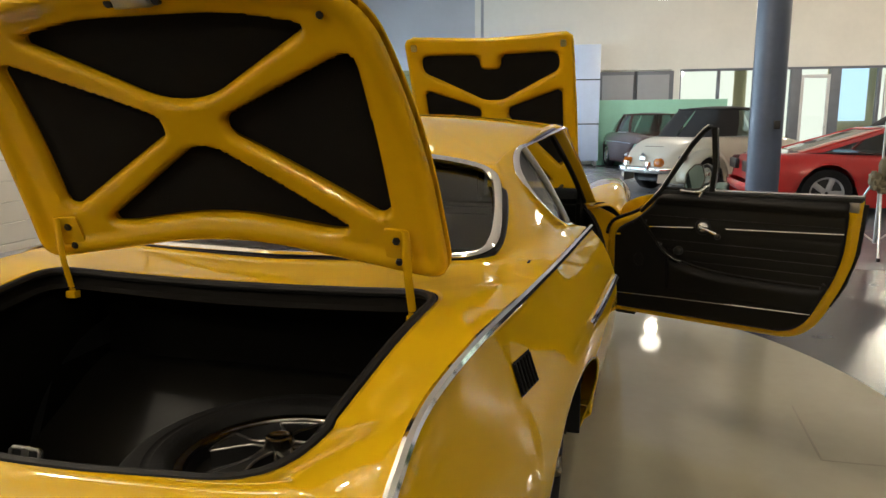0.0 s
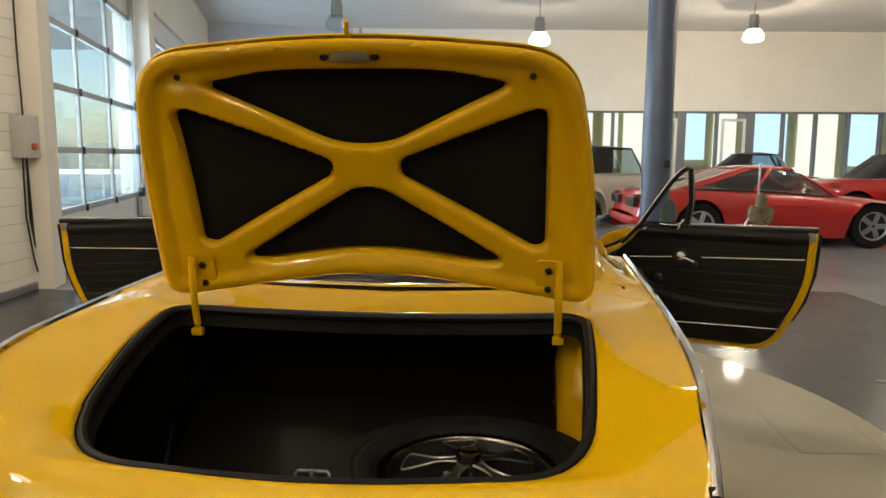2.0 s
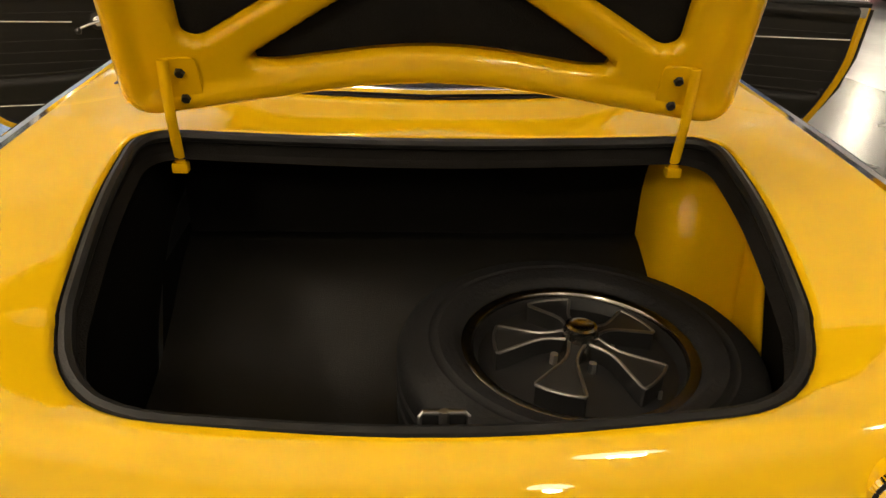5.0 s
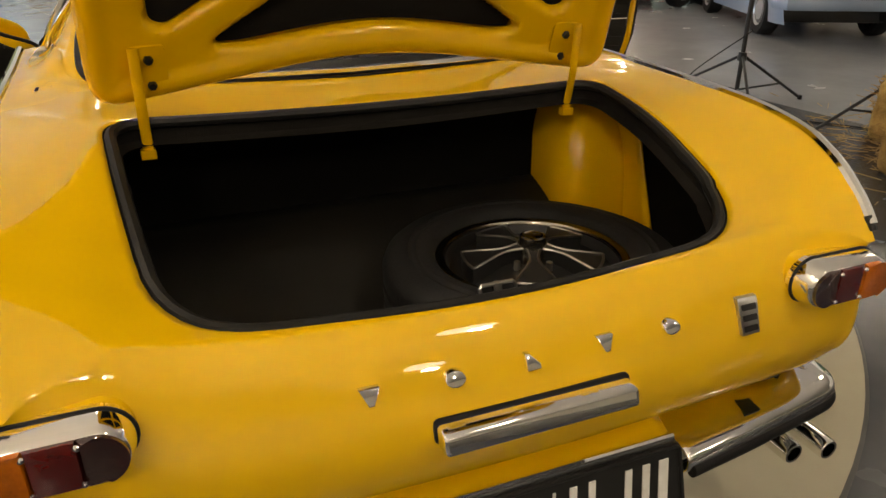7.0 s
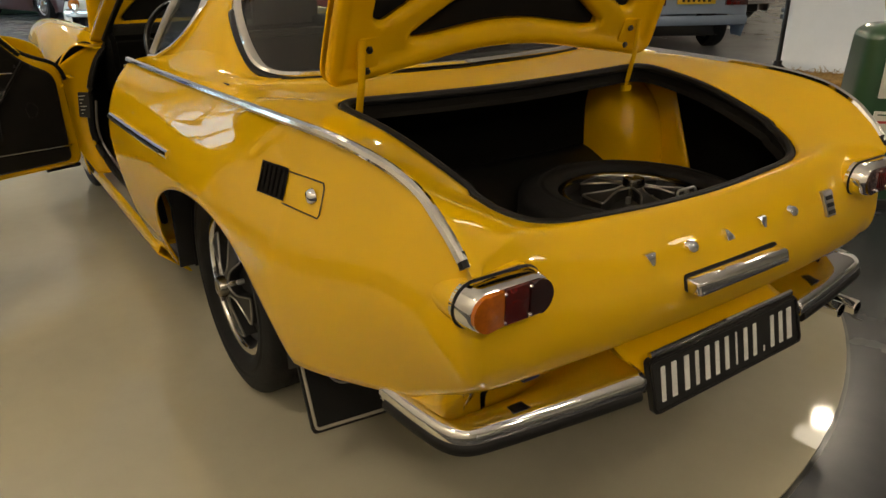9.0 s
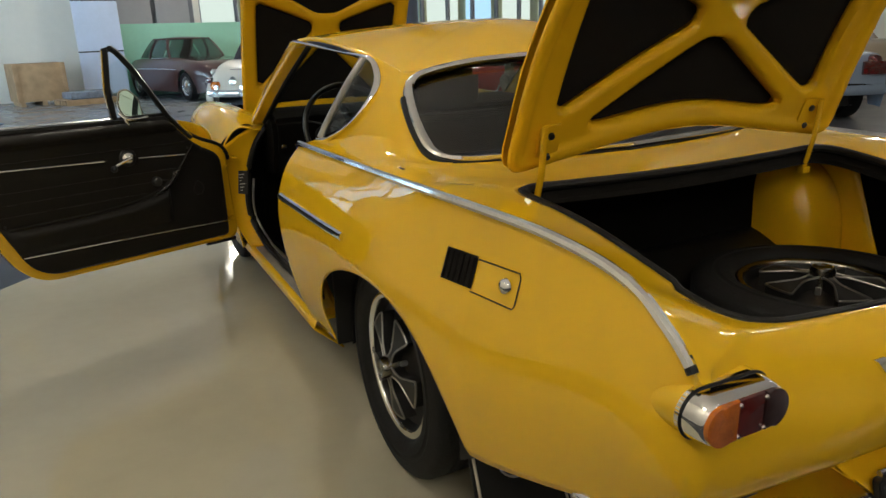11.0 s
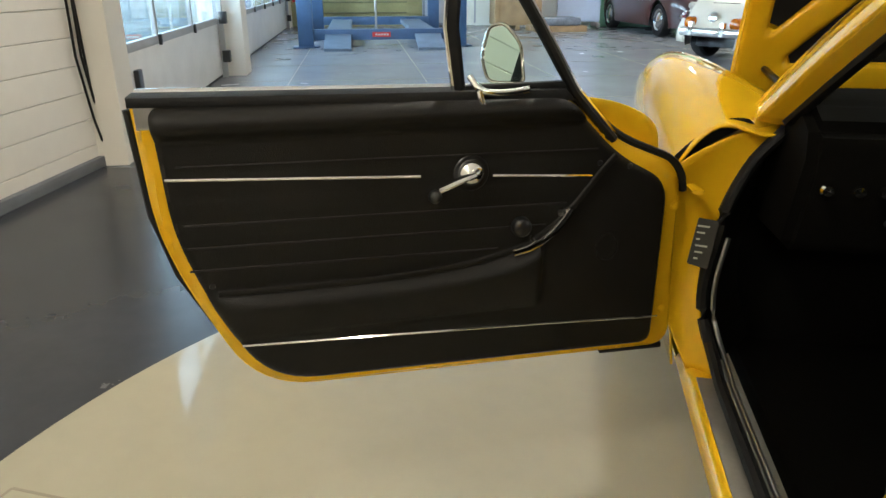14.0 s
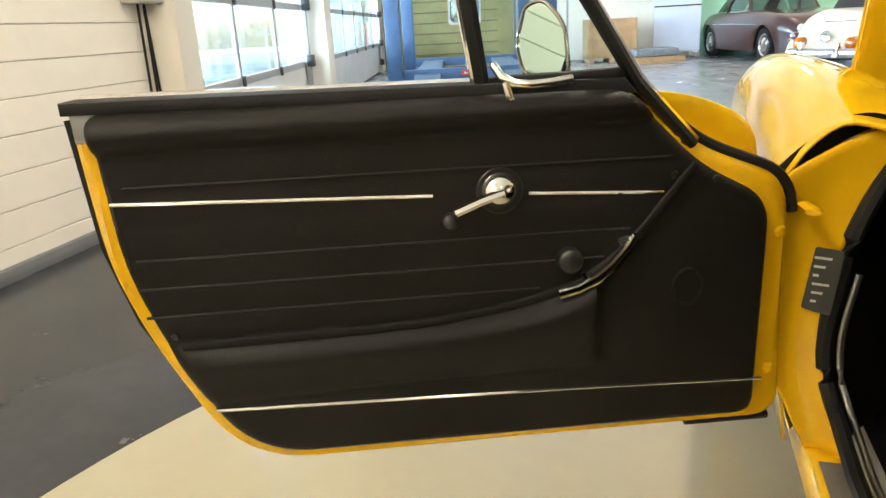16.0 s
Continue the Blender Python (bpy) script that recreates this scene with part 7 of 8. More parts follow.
    part("underside", new_box((-tw(0) * 0.8, y0 + 0.5, foot - 0.03), (tw(0) * 0.8, y1 - 0.5, foot + 0.12), 0.02), BLACK, c)
    return c


def heading(x, y, dx, dy, z=0.0):
    return pose(x, y, z, 0, 0, math.degrees(math.atan2(-dx, dy)))


def paint(name, rgb):
    return material(name, rgb, 0.35, coat=1.0, vary=0.06, scale=2)


MAROON, IVORY, RED, GREYBLUE, BEIGE, WINE = paint("maroon_paint", (0.034, 0.006, 0.006)), paint("ivory_paint", (0.62, 0.58, 0.48)), paint("red_paint", (0.52, 0.014, 0.010)), paint("silver_blue_paint", (0.24, 0.31, 0.42)), paint("beige_paint", (0.30, 0.25, 0.19)), paint("dark_wine_paint", (0.12, 0.015, 0.014))
SEDAN_W = [(-2.3, 0.52), (-2.0, 0.72), (-1.2, 0.84), (0.0, 0.85), (1.2, 0.83), (1.9, 0.74), (2.25, 0.50)]
saloon = parked_car("saloon_car", "maroon classic saloon car with chrome trim", heading(0.95, 17.4, 0.31, -0.95), MAROON, [(-2.3, 0.62), (-2.0, 0.86), (-1.3, 0.96), (0.0, 0.98), (0.7, 0.98), (1.4, 0.93), (2.0, 0.84), (2.25, 0.62)], SEDAN_W,
           (0.75, 0.25, -0.75, -1.45), 1.46, (-1.35, 1.38), 0.33, rim=CHROME, panel=(4.35, 5.3))
part("grille", slab(rounded([(-0.20, 0.40), (0.20, 0.40), (0.24, 0.74), (0.16, 0.82), (-0.16, 0.82), (-0.24, 0.74)], 0.05, 4), 2.12, 2.27, lambda a, b, c: Vector((a, c, b)), 0.012), CHROME, saloon, "upright chrome radiator grille")
for k in range(-4, 5):
    part("grille_bar", new_box((k * 0.04 - 0.006, 2.262, 0.44), (k * 0.04 + 0.006, 2.278, 0.74), 0.002), BLACK, saloon)
for sx in (-1, 1):
    bm = bmesh.new()
    tube(bm, [(sx * 0.868, y_, 0.70 + 0.02 * math.cos(y_)) for y_ in spread(-1.0, 1.2, 14)], 0.008, n=6)
    part("waist_strip", bm, CHROME, saloon)
    part("fog_lamp", revolve(bmesh.new(), [(0.0, 0.05), (0.05, 0.04), (0.07, 0.0), (0.06, -0.08)], 18, Matrix.Translation((sx * 0.40, 2.20, 0.50)) @ Matrix.Rotation(radians(-90), 4, "X")), LAMP, saloon)
beetle = parked_car("cabriolet", "ivory rounded cabriolet with a folded-up black soft top", heading(2.28, 12.35, 0.72, 0.69), IVORY, [(-2.02, 0.42), (-1.9, 0.66), (-1.6, 0.86), (-1.1, 0.97), (0.0, 0.98), (0.7, 0.96), (1.3, 0.86), (1.75, 0.70), (1.98, 0.45)],
           [(-2.02, 0.42), (-1.75, 0.60), (-1.3, 0.76), (-0.8, 0.77), (0.0, 0.74), (0.8, 0.77), (1.3, 0.76), (1.75, 0.62), (1.98, 0.40)], (0.75, 0.42, -0.75, -1.25), 1.50, (-1.20, 1.20), 0.32, roof=CARBLACK, rim=CHROME, rear_lamp=AMBER)
def wing_bulge(sx, mid, reach):
    """A rounded wing that stands out over a wheel."""
    def f(u, t):
        a = math.pi * u
        r0, r1 = 0.36, 0.50
        r = r0 + (r1 - r0) * math.sin(t * math.pi / 2)
        x = 0.60 + 0.24 * math.cos(t * math.pi / 2) ** 0.7
        return Vector((sx * x, mid - reach * r * math.cos(a) * (1.15 if math.cos(a) > 0 else 1.0), 0.30 + r * math.sin(a) * 0.98))
    bm = bmesh.new()
    grid(bm, f, spread(-0.04, 1.04, 24), spread(0, 1, 8), flip=sx > 0)
    return bm


for sx in (-1, 1):
    for y_ in (-1.20, 1.20):
        part("wing", wing_bulge(sx, y_, 1.0), IVORY, beetle, "rounded ivory wing", solid=0.01)
    part("tail_lamp_pod", revolve(bmesh.new(), [(0.0, 0.06), (0.045, 0.05), (0.06, 0.0), (0.05, -0.06)], 18, Matrix.Translation((sx * 0.66, -1.72, 0.62)) @ Matrix.Rotation(radians(90), 4, "X")), REDLENS, beetle)
    part("bumper_guard", new_box((sx * 0.26 - 0.03, -2.14, 0.36), (sx * 0.26 + 0.03, -2.06, 0.56), 0.02), CHROME, beetle)
part("lid_badge", revolve(bmesh.new(), [(0.0, 0.012), (0.06, 0.010), (0.075, 0.0)], 20, Matrix.Translation((0, -1.99, 0.62)) @ Matrix.Rotation(radians(78), 4, "X")), CHROME, beetle)
for k in range(4):
    bm = bmesh.new()
    tube(bm, [(-0.22, -1.72 - k * 0.03, 0.80 - k * 0.03), (0.22, -1.72 - k * 0.03, 0.80 - k * 0.03)], 0.006, n=6)
    part("lid_louvre", bm, BLACK, beetle)
sport = parked_car("sports_car", "low red mid-engined sports car with five-spoke wheels", heading(4.30, 9.10, 1.0, 0.05), RED, [(-2.1, 0.46), (-2.02, 0.74), (-1.6, 0.83), (-0.9, 0.84), (0.1, 0.80), (0.8, 0.74), (1.5, 0.68), (1.95, 0.58), (2.15, 0.40)],
           [(-2.1, 0.82), (-1.9, 0.92), (-1.2, 0.95), (0.0, 0.92), (1.2, 0.91), (1.8, 0.84), (2.15, 0.55)], (0.95, 0.25, -0.55, -1.65), 1.17, (-1.20, 1.25), 0.32, chrome=False, five=True, foot=0.15, panel=(3.95, 5.3))
for k in range(5):
    for sx in (-1, 1):
        part("side_strake", new_box((sx * 0.93 - 0.012, -0.55 + 0.0, 0.36 + k * 0.06), (sx * 0.93 + 0.012, 0.35, 0.375 + k * 0.06), 0.004), RED, sport)
for sx in (-1, 1):
    part("lamp_grille", new_box((sx * 0.52 - 0.26, -2.125, 0.56), (sx * 0.52 + 0.26, -2.07, 0.70), 0.01), BLACK, sport)
    part("door_mirror", new_box((sx * 0.98 - 0.07, 0.55, 0.86), (sx * 0.98 + 0.07, 0.68, 0.95), 0.03), RED, sport)
parked_car("dark_convertible", "dark convertible with its black hood up", heading(6.1, 14.3, 0.9, -0.2), paint("black_car_paint", (0.02, 0.02, 0.022)), [(-2.1, 0.5), (-1.9, 0.82), (-1.0, 0.92), (0.5, 0.92), (1.3, 0.86), (1.9, 0.74), (2.1, 0.5)], SEDAN_W, (0.75, 0.3, -0.6, -1.2), 1.40, (-1.25, 1.3), 0.31, roof=CARBLACK)
parked_car("red_convertible", "red convertible with its black hood up", heading(8.4, 12.6, 1.0, -0.1), RED, [(-2.1, 0.5), (-1.9, 0.80), (-1.0, 0.90), (0.5, 0.90), (1.3, 0.84), (1.9, 0.72), (2.1, 0.5)], SEDAN_W, (0.75, 0.3, -0.6, -1.2), 1.38, (-1.25, 1.3), 0.31, roof=CARBLACK)
parked_car("wine_red_car", "dark wine red classic car", heading(8.9, 9.3, -1.0, -0.25), WINE, [(-2.0, 0.5), (-1.8, 0.80), (-1.0, 0.90), (0.5, 0.90), (1.3, 0.86), (1.9, 0.70), (2.1, 0.45)], SEDAN_W, (0.6, 0.15, -0.7, -1.3), 1.36, (-1.25, 1.3), 0.31, panel=(4.4, 5.4))
hatch = parked_car("hatchback_car", "silver-blue hatchback car parked tail first", heading(7.75, 6.0, 0.45, 0.89), GREYBLUE, [(-2.0, 0.50), (-1.97, 0.78), (-1.75, 0.88), (-0.8, 0.92), (0.6, 0.92), (1.3, 0.88), (1.9, 0.80), (2.05, 0.5)], [(-2.0, 0.72), (-1.8, 0.78), (0.0, 0.80), (1.7, 0.77), (2.05, 0.66)],
           (0.85, 0.30, -0.95, -1.7), 1.36, (-1.22, 1.25), 0.30, chrome=False)
for sx in (-1, 1):
    part("tail_lamp_block", new_box((sx * 0.56 - 0.15, -2.03, 0.60), (sx * 0.56 + 0.15, -1.98, 0.76), 0.012), REDLENS, hatch)
part("number_plate", new_box((-0.26, -2.03, 0.62), (0.26, -2.015, 0.73), 0.004), material("yellow_plate", (0.75, 0.50, 0.03), 0.5), hatch)
for k in range(6):
    part("plate_bar", new_box((-0.20 + k * 0.07, -2.035, 0.645), (-0.165 + k * 0.07, -2.031, 0.705)), BLACK, hatch)
parked_car("beige_saloon", "beige classic saloon car", heading(12.0, 8.6, 0.3, 0.95), BEIGE, [(-2.3, 0.55), (-2.1, 0.86), (-1.2, 0.94), (0.6, 0.94), (1.4, 0.90), (2.1, 0.80), (2.3, 0.5)], SEDAN_W, (0.75, 0.3, -0.8, -1.5), 1.44, (-1.35, 1.38), 0.32, rim=CHROME, panel=(4.4, 5.3))
parked_car("yard_car", "blue-grey car parked outside in the yard", GAR @ heading(-9.5, 7.8, -0.2, 1.0), GREYBLUE, [(-2.0, 0.50), (-1.9, 0.80), (-0.8, 0.92), (0.6, 0.92), (1.4, 0.85), (2.0, 0.55)], SEDAN_W, (0.85, 0.30, -0.95, -1.6), 1.42, (-1.25, 1.28), 0.30, group="cars in the yard")
parked_car("yard_car", "white car parked outside in the yard", GAR @ heading(-12.5, 2.2, 0.1, 1.0), IVORY, [(-2.0, 0.50), (-1.9, 0.80), (-0.8, 0.92), (0.6, 0.92), (1.4, 0.85), (2.0, 0.55)], SEDAN_W, (0.85, 0.30, -0.95, -1.6), 1.42, (-1.25, 1.28), 0.30, group="cars in the yard")

# light stands
STAND = material("black_stand_tube", (0.02, 0.02, 0.022), 0.4, 0.3, vary=0.2)


def light_stand(x, y, turn, hub, reach, height, label, tube_mat=STAND):
    st = thing("light_stand", pose(x, y, 0, 0, 0, turn), label, "tripod", "light stands")
    bm = bmesh.new()
    tube(bm, [(0, 0, 0.10), (0, 0, height * 0.6)], 0.017, n=10)
    part("column", bm, tube_mat, st)
    bm = bmesh.new()
    tube(bm, [(0, 0, height * 0.6), (0, 0, height)], 0.012, n=10)
    part("upper_column", bm, tube_mat, st)
    part("collar", revolve(bmesh.new(), [(0.0, hub + 0.03), (0.03, hub + 0.03), (0.034, hub - 0.03), (0.0, hub - 0.03)], 14), tube_mat, st)
    for k in range(3):
        q = math.tau * k / 3
        c, s = math.cos(q), math.sin(q)
        bm = bmesh.new()
        tube(bm, [(0.02 * c, 0.02 * s, hub), (reach * c, reach * s, 0.012)], 0.011, n=8)
        leg = part("leg", bm, tube_mat, st)
        part("rubber_foot", revolve(bmesh.new(), [(0.0, 0.0), (0.018, 0.0), (0.016, 0.03), (0.0, 0.035)], 10, Matrix.Translation((reach * c, reach * s, 0))), RUBBER, leg)
        bm = bmesh.new()
        tube(bm, [(0.02 * c, 0.02 * s, 0.12), (reach * 0.62 * c, reach * 0.62 * s, hub * 0.38)], 0.008, n=6)
        part("brace", bm, tube_mat, st)
    return st


light_stand(3.52, 2.28, 118, 0.36, 0.62, 2.7, "black light stand with spread legs")
light_stand(3.95, 1.25, 40, 0.42, 0.60, 2.7, "black light stand beside the hay bales")
light_stand(3.03, 5.6, 20, 0.75, 0.42, 1.22, "camera tripod with a cloth bag hung on it", STEEL)
bm = bmesh.new()
for cx, cz, rx, rz in ((0.0, 0.80, 0.05, 0.11), (-0.07, 0.70, 0.06, 0.08), (0.06, 0.68, 0.07, 0.09), (0.0, 0.64, 0.06, 0.06)):
    lump = bmesh.ops.create_icosphere(bm, subdivisions=3, radius=1.0)["verts"]
    for v in lump:
        n = noise.noise(v.co * 2.6 + Vector((cx * 9, 0, cz * 7))) + 0.5 * noise.noise(v.co * 6)
        v.co = Vector((cx + v.co.x * rx * (1 + 0.45 * n), v.co.y * 0.07 * (1 + 0.4 * n), cz + v.co.z * rz * (1 + 0.45 * n)))
single("cloth_bag", bm, material("khaki_cloth", (0.20, 0.17, 0.11), 0.9, vary=0.3, scale=9, bump=0.4, bump_scale=90), "crumpled khaki cloth bag hung on a tripod", "bag", m=pose(3.03, 5.50, 0))

# power lead on the floor
bm = bmesh.new()
_c = curve_of([(0, 3.5, 2.2, 0.55), (1, 3.25, 2.5, 0.20), (2, 3.2, 2.45, 0.010), (3, 3.3, 2.0, 0.010), (4, 3.6, 1.7, 0.010), (5, 3.9, 1.3, 0.010)])
tube(bm, [Vector(_c(q)) for q in spread(0, 5, 50)], 0.005, n=6)
single("power_lead", bm, RUBBER, "thin black power lead lying on the floor", "cable")

# green petrol pump
GREEN = paint("dark_green_enamel", (0.018, 0.075, 0.030))
PAPER = material("white_paper_label", (0.70, 0.70, 0.64), 0.7, vary=0.08)
REDMARK = material("red_print", (0.55, 0.06, 0.05), 0.6)
pump = thing("petrol_pump", pose(2.56, -0.16, 0, 0, 0, -48), "old dark green petrol pump with paper labels", "petrol pump")
bm = bmesh.new()
grid(bm, lambda z, q: Vector(((0.20 - 0.035 * (z / 0.9)) * math.copysign(abs(math.cos(q)) ** 0.35, math.cos(q)), (0.17 - 0.02 * (z / 0.9)) * math.copysign(abs(math.sin(q)) ** 0.35, math.sin(q)), z)), [0.04, 0.3, 0.6, 0.82], spread(0, math.tau, 48), flip=True)
grid(bm, lambda t, q: Vector((0.168 * math.cos(t) ** 0.6 * math.copysign(abs(math.cos(q)) ** 0.35, math.cos(q)), 0.152 * math.cos(t) ** 0.6 * math.copysign(abs(math.sin(q)) ** 0.35, math.sin(q)), 0.82 + 0.07 * math.sin(t))), spread(0, math.pi / 2 - 0.01, 6), spread(0, math.tau, 48), flip=True)
part("body", bm, GREEN, pump)
part("plinth", new_box((-0.22, -0.19, 0.0), (0.22, 0.19, 0.05), 0.012), BLACK, pump)
part("dial_face", new_box((-0.08, -0.172, 0.55), (0.08, -0.160, 0.76), 0.006), PAPER, pump)
part("fuel_label", new_box((-0.085, -0.186, 0.29), (0.075, -0.172, 0.49), 0.004), PAPER, pump)
for z, h, mm in ((0.44, 0.012, REDMARK), (0.35, 0.05, GREEN), (0.475, 0.006, GREEN)):
    part("label_bar", new_box((-0.07, -0.190, z - h / 2), (0.06, -0.187, z + h / 2)), mm, pump)
part("small_label", new_box((-0.07, -0.192, 0.18), (0.0, -0.180, 0.25), 0.003), PAPER, pump)
part("small_label", new_box((0.192, -0.06, 0.22), (0.205, 0.04, 0.32), 0.003), PAPER, pump)
part("lock", revolve(bmesh.new(), [(0.0, 0.01), (0.018, 0.008), (0.022, 0.0)], 14, Matrix.Translation((0.0, -0.152, 0.80)) @ Matrix.Rotation(radians(90), 4, "X")), STEEL, pump)
bm = bmesh.new()
bmesh.ops.create_uvsphere(bm, u_segments=24, v_segments=14, radius=0.085, matrix=Matrix.Translation((0.0, 0, 0.985)))
part("globe", bm, material("yellowed_globe", (0.50, 0.42, 0.22), 0.4, vary=0.3, scale=20), pump)

# hay bales and loose straw
HAY = material("straw", (0.42, 0.27, 0.085), 0.9, vary=0.5, scale=14, bump=0.6, bump_scale=160, second=(0.20, 0.115, 0.03))


def hay_bale(m, label):
    bale = thing("hay_bale", m, label, "hay bale", "hay bales")
    bm = bmesh.new()
    box(bm, (-0.42, -0.22, 0.0), (0.42, 0.22, 0.36), 0.05, seg=3)
    bmesh.ops.subdivide_edges(bm, edges=bm.edges[:], cuts=3, use_grid_fill=True)
    for v in bm.verts:
        v.co += Vector((noise.noise(v.co * 9), noise.noise(v.co * 9 + Vector((5, 0, 0))), noise.noise(v.co * 9 + Vector((0, 7, 0))))) * 0.022 * (1 if v.co.z > 0.01 else 0)
    part("packed_straw", bm, HAY, bale)
    bm = bmesh.new()
    rng = random.Random(5)
    for k in range(520):
        f = rng.randrange(3)
        p = [rng.uniform(-0.42, 0.42), rng.uniform(-0.22, 0.22), rng.uniform(0.02, 0.36)]
        p[f] = (0.42, 0.22, 0.36)[f] * (1 if f == 2 else rng.choice((-1, 1)))
        d = Vector((rng.gauss(0, 1), rng.gauss(0, 1), rng.gauss(0, 0.6))).normalized() * rng.uniform(0.03, 0.08)
        tube(bm, [Vector(p) - d, Vector(p) + d * 0.9 + Vector((0, 0, 0.01 if f == 2 else 0))], 0.002, n=3)
    tagged(part("stray_straw", bm, HAY, bale), kind="stuff")
    for x in (-0.2, 0.2):
        bm = bmesh.new()
        tube(bm, [(x, -0.235, 0.02), (x, -0.235, 0.36), (x, -0.2, 0.375), (x, 0.2, 0.375), (x, 0.235, 0.36), (x, 0.235, 0.02)], 0.004, n=5)
        part("twine", bm, RUBBER, bale)
    return bale


hay_bale(pose(4.02, 0.98, 0.0, 0, 0, -62), "packed golden hay bale lying on the floor")
hay_bale(pose(3.42, 0.42, 0.0, 0, 0, -20), "packed golden hay bale beside the petrol pump")
bm = bmesh.new()
rng = random.Random(9)
for k in range(900):
    q, r = rng.uniform(0, math.tau), abs(rng.gauss(0, 0.45))
    p = Vector((3.75 + r * math.cos(q), 0.75 + r * math.sin(q) * 1.2, 0.012 + rng.random() * 0.03))
    d = Vector((rng.gauss(0, 1), rng.gauss(0, 1), rng.gauss(0, 0.12))).normalized() * rng.uniform(0.03, 0.09)
    tube(bm, [p - d, p + d], 0.0022, n=3)
single("loose_straw", bm, HAY, "loose straw strewn on the floor", "straw", kind="stuff")

# white photo backdrop on a black frame
CLOTH = material("white_backdrop_cloth", (0.74, 0.73, 0.70), 0.85, vary=0.06, scale=1.5, bump=0.1, bump_scale=40)
bd_ = thing("photo_backdrop", pose(6.29, 2.66, 0, 0, 0, -90), "white cloth photo backdrop hung on a black frame", "backdrop screen")
bm = bmesh.new()
grid(bm, lambda x, t: Vector((x, 0.02 * math.sin(x * 5) + 0.03 * math.sin(x * 2.1 + 1) * (1 - t) - 0.10 * max(0, 0.12 - t) / 0.12, 0.05 + 2.5 * t)), spread(0.03, 4.6, 60), spread(0, 1, 24))
part("cloth", bm, CLOTH, bd_, solid=0.004)
for x in (0.0, 4.65):
    bm = bmesh.new()
    tube(bm, [(x, 0.06, 0.0), (x, 0.06, 2.62)], 0.018, n=8)
    part("upright", bm, STAND, bd_)
bm = bmesh.new()
tube(bm, [(0, 0.06, 2.6), (4.65, 0.06, 2.6)], 0.018, n=8)
part("top_rail", bm, STAND, bd_)
for z in (0.55, 0.62):
    part("clamp", new_box((-0.05, 0.02, z), (0.03, 0.10, z + 0.05), 0.008), BLACK, bd_)

# crate, pallet, translucent screens and green board by the far wall
WOOD = material("raw_plywood", (0.42, 0.28, 0.15), 0.75, vary=0.25, scale=5, bump=0.2, bump_scale=60)
crate = thing("plywood_crate", pose(-2.45, 17.9, 0, 0, 0, 14), "pale plywood shipping crate", "crate")
part("box", new_box((-0.55, -0.45, 0.10), (0.55, 0.45, 0.96), 0.01), WOOD, crate)
for x in (-0.45, 0.0, 0.45):
    part("runner", new_box((x - 0.05, -0.45, 0.0), (x + 0.05, 0.45, 0.10), 0.006), WOOD, crate)
for x in (-0.5, 0.5):
    part("corner_batten", new_box((x - 0.05, -0.475, 0.10), (x + 0.05, -0.452, 0.96), 0.005), WOOD, crate)
pal = thing("pallet", pose(-1.45, 17.2, 0, 0, 0, 20), "low wooden pallet loaded with wrapped goods", "pallet")
for k in range(5):
    part("deck_board", new_box((-0.6, -0.4 + k * 0.17, 0.10), (0.6, -0.28 + k * 0.17, 0.125), 0.004), WOOD, pal)
for y in (-0.36, 0.0, 0.36):
    part("bearer", new_box((-0.6, y - 0.05, 0.0), (0.6, y + 0.05, 0.10), 0.006), WOOD, pal)
single("wrapped_goods", new_box((-0.45, -0.32, 0.125), (0.5, 0.33, 0.30), 0.06), material("grey_film_wrap", (0.20, 0.23, 0.28), 0.25, vary=0.3, scale=12, bump=0.5, bump_scale=25), "grey film-wrapped goods lying on a pallet", "package", m=pose(-1.45, 17.2, 0, 0, 0, 20))
SCREEN = material("bluish_white_panel", (0.56, 0.64, 0.80), 0.35, vary=0.08, scale=1.5)
scr = thing("white_screen", pose(-0.95, 18.35, 0, 0, 0, 8), "tall bluish-white wheeled screen", "screen")
part("panel", new_box((-0.52, -0.02, 0.14), (0.52, 0.02, 3.3), 0.01), SCREEN, scr)
for z in (1.15, 2.35):
    part("dark_band", new_box((-0.52, -0.027, z), (0.52, -0.021, z + 0.03)), BLACK, scr)
for x in (-0.42, 0.42):
    part("foot", new_box((x - 0.04, -0.45, 0.03), (x + 0.04, 0.45, 0.14), 0.01), STEEL, scr)
    part("castor", revolve(bmesh.new(), [(0.0, -0.015), (0.03, -0.015), (0.03, 0.015), (0.0, 0.015)], 14, Matrix.Translation((x, -0.4, 0.03)) @ Matrix.Rotation(radians(90), 4, "Y")), BLACK, scr)
MINT = material("mint_green_board", (0.32, 0.62, 0.46), 0.5, vary=0.08, scale=1.2)
single("green_board", new_box((-0.5, -0.02, 0.0), (3.1, 0.02, 1.82), 0.008), MINT, "mint green painted board leaning behind the saloon", "board", m=pose(-0.15, 18.95, 0, 0, 0, 5.5))

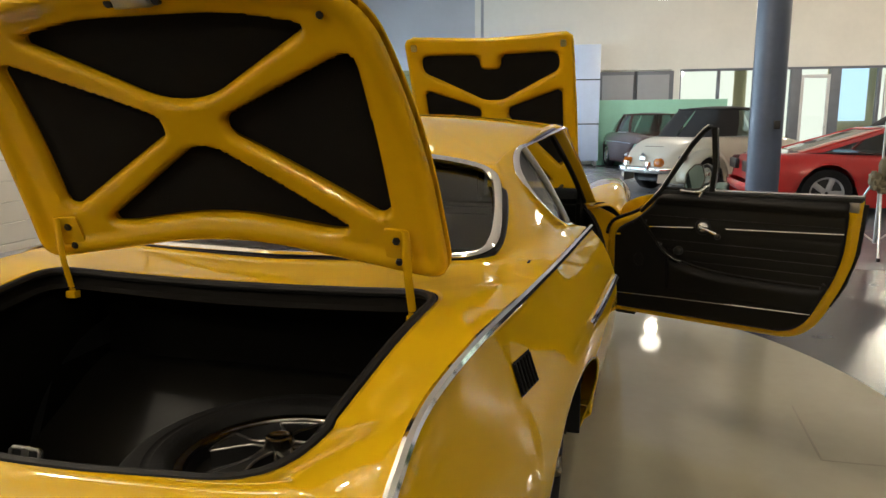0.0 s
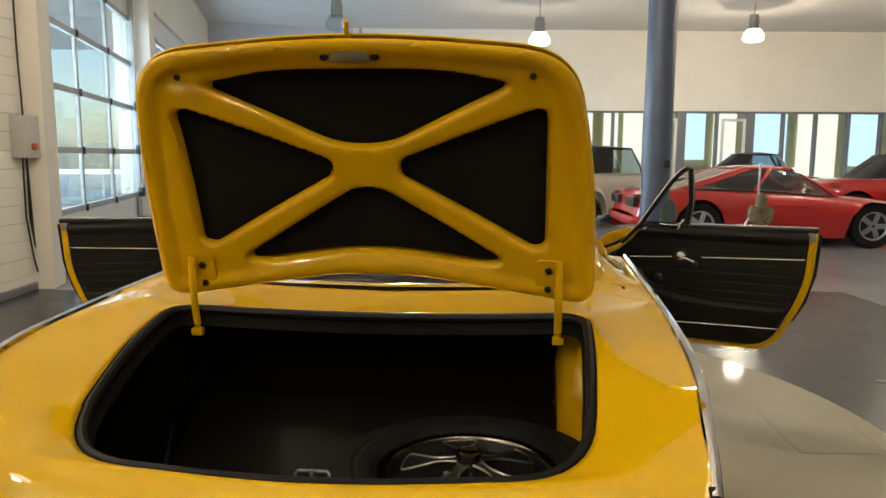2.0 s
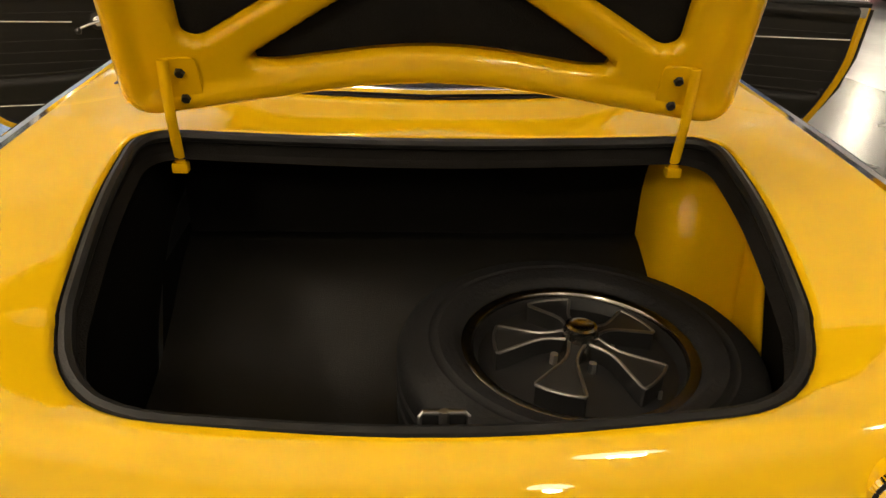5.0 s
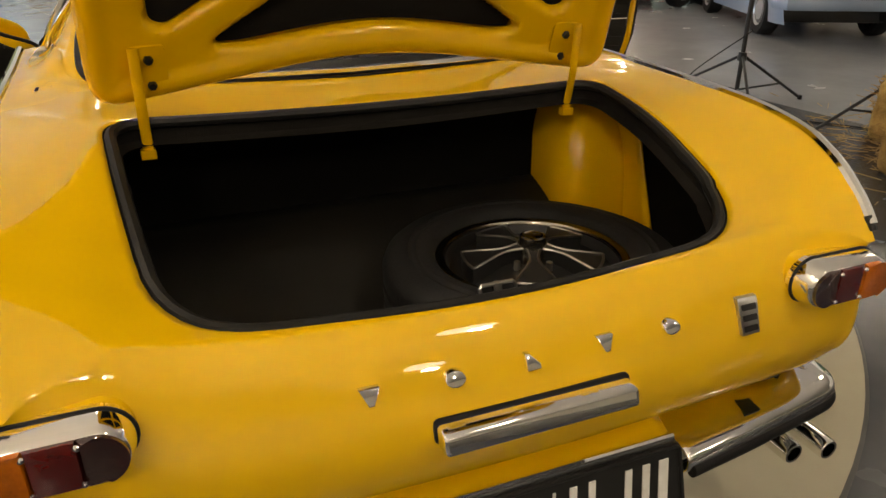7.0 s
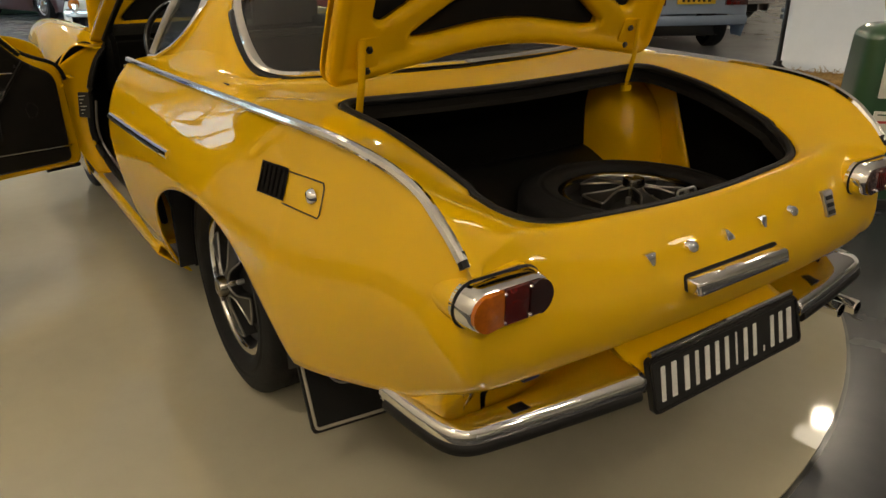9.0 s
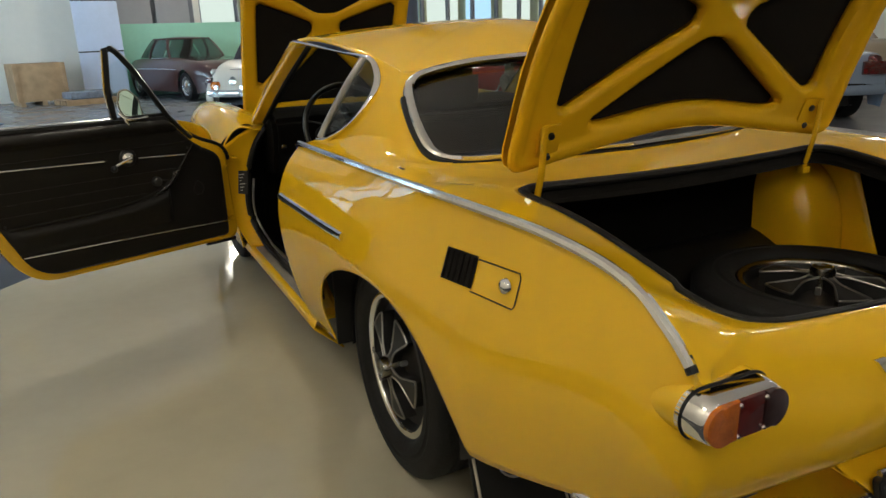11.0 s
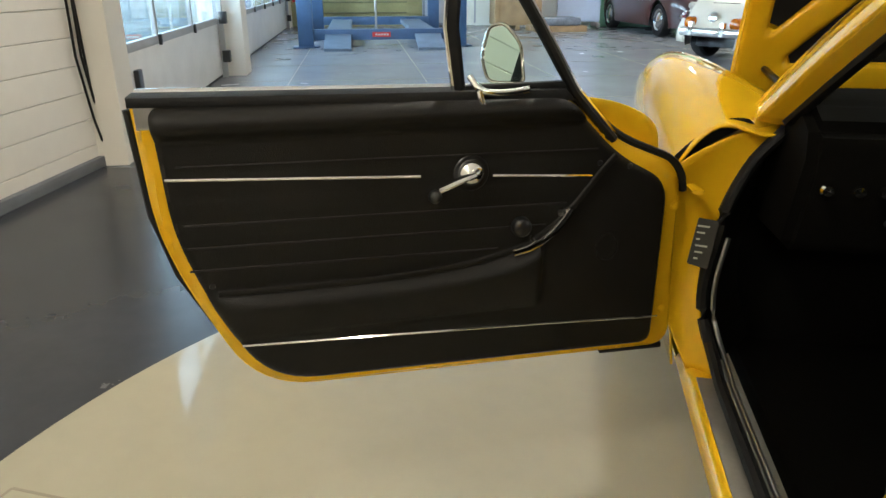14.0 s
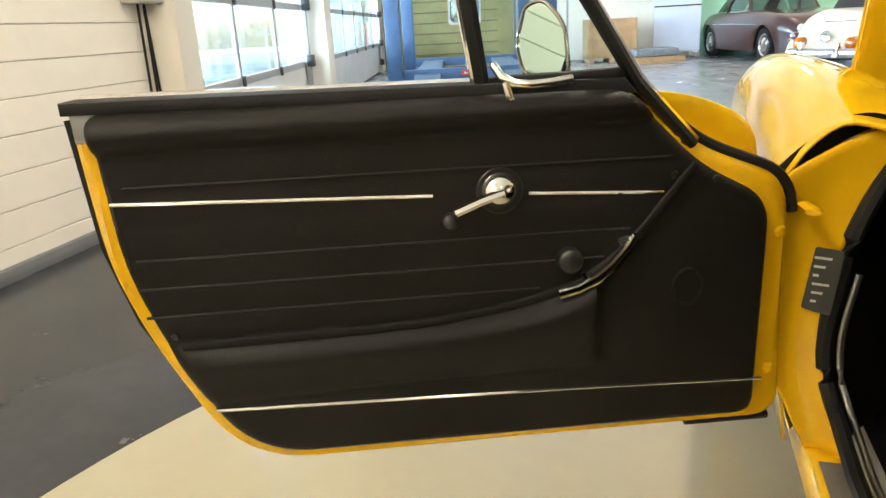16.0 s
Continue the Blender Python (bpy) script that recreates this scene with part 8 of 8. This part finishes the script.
# electrical box with its cables on the wall pillar
EBOX = material("grey_plastic_box", (0.50, 0.49, 0.46), 0.5, vary=0.06)
eb = thing("switch_box", BRK @ pose(0.0, 1.02, 0), "grey wall switch box with an orange rotary switch", "switch box")
part("box", new_box((0.0, -0.30, 1.24), (0.13, -0.02, 1.62), 0.012), EBOX, eb)
part("side_box", new_box((0.0, 0.0, 1.25), (0.12, 0.20, 1.60), 0.012), EBOX, eb)
part("switch", revolve(bmesh.new(), [(0.0, 0.03), (0.03, 0.028), (0.034, 0.0)], 18, Matrix.Translation((0.13, -0.17, 1.34)) @ Matrix.Rotation(radians(90), 4, "Y")), material("orange_switch", (0.55, 0.10, 0.02), 0.4), eb)
part("warning_label", new_box((0.121, 0.06, 1.34), (0.123, 0.15, 1.38)), bpy.data.materials["orange_switch"], eb)
for z in (1.44, 1.50):
    part("print_bar", new_box((0.121, 0.06, z), (0.123, 0.14, z + 0.015)), BLACK, eb)
for y in (-0.18, -0.12):
    bm = bmesh.new()
    tube(bm, [(0.03, y, 1.24), (0.03, y - 0.01, 0.7), (0.03, y + 0.07, 0.3), (0.04, y + 0.14, 0.06)], 0.008, n=6)
    part("cable", bm, RUBBER, eb)
bm = bmesh.new()
tube(bm, [(0.02, 0.06, 1.6), (0.02, 0.06, 4.4)], 0.011, n=6)
part("conduit", bm, EBOX, eb)
for k in range(9):
    part("clip", new_box((0.0, 0.035, 1.7 + k * 0.3), (0.035, 0.085, 1.72 + k * 0.3)), EBOX, eb)
ext = thing("fire_extinguisher", GAR @ pose(0.16, 13.3, 0), "red fire extinguisher hung on the wall", "fire extinguisher")
part("cylinder", revolve(bmesh.new(), [(0.0, 0.6), (0.08, 0.6), (0.085, 1.1), (0.05, 1.18), (0.0, 1.2)], 20), RED, ext)
part("valve", new_box((-0.03, -0.03, 1.18), (0.03, 0.05, 1.26), 0.01), BLACK, ext)
# ceiling runs
for x0, y0, x1, y1 in ((3.2, 9.5, 9.0, 7.0), (3.2, 9.62, 9.0, 7.12), (-3.5, 6.5, 2.0, 7.2)):
    bm = bmesh.new()
    tube(bm, [(x0, y0, TOP - 0.35), (x1, y1, TOP - 0.35)], 0.03, n=8)
    tube(bm, [(x0, y0, TOP - 0.35), (x0, y0, TOP)], 0.012, n=6)
    tube(bm, [(x1, y1, TOP - 0.35), (x1, y1, TOP)], 0.012, n=6)
    single("ceiling_pipe", bm, STEEL, "grey pipe hung under the ceiling", "pipe", "ceiling pipes")

# boards of the wall cladding, one long board a course
PITCH = 0.165
bm = bmesh.new()
box(bm, (-0.03, -17.98, 0.0018), (0.0, 1.076, PITCH - 0.0018), 0.0035, seg=1)
board_mesh = mesh_of("cladding_board", bm, BRICKWHITE, smooth=False)
for r in range(30):
    ob = new("cladding_board", board_mesh)
    ob.parent, ob.location = wall_b, (0.0, 0.0, r * PITCH - 0.016)
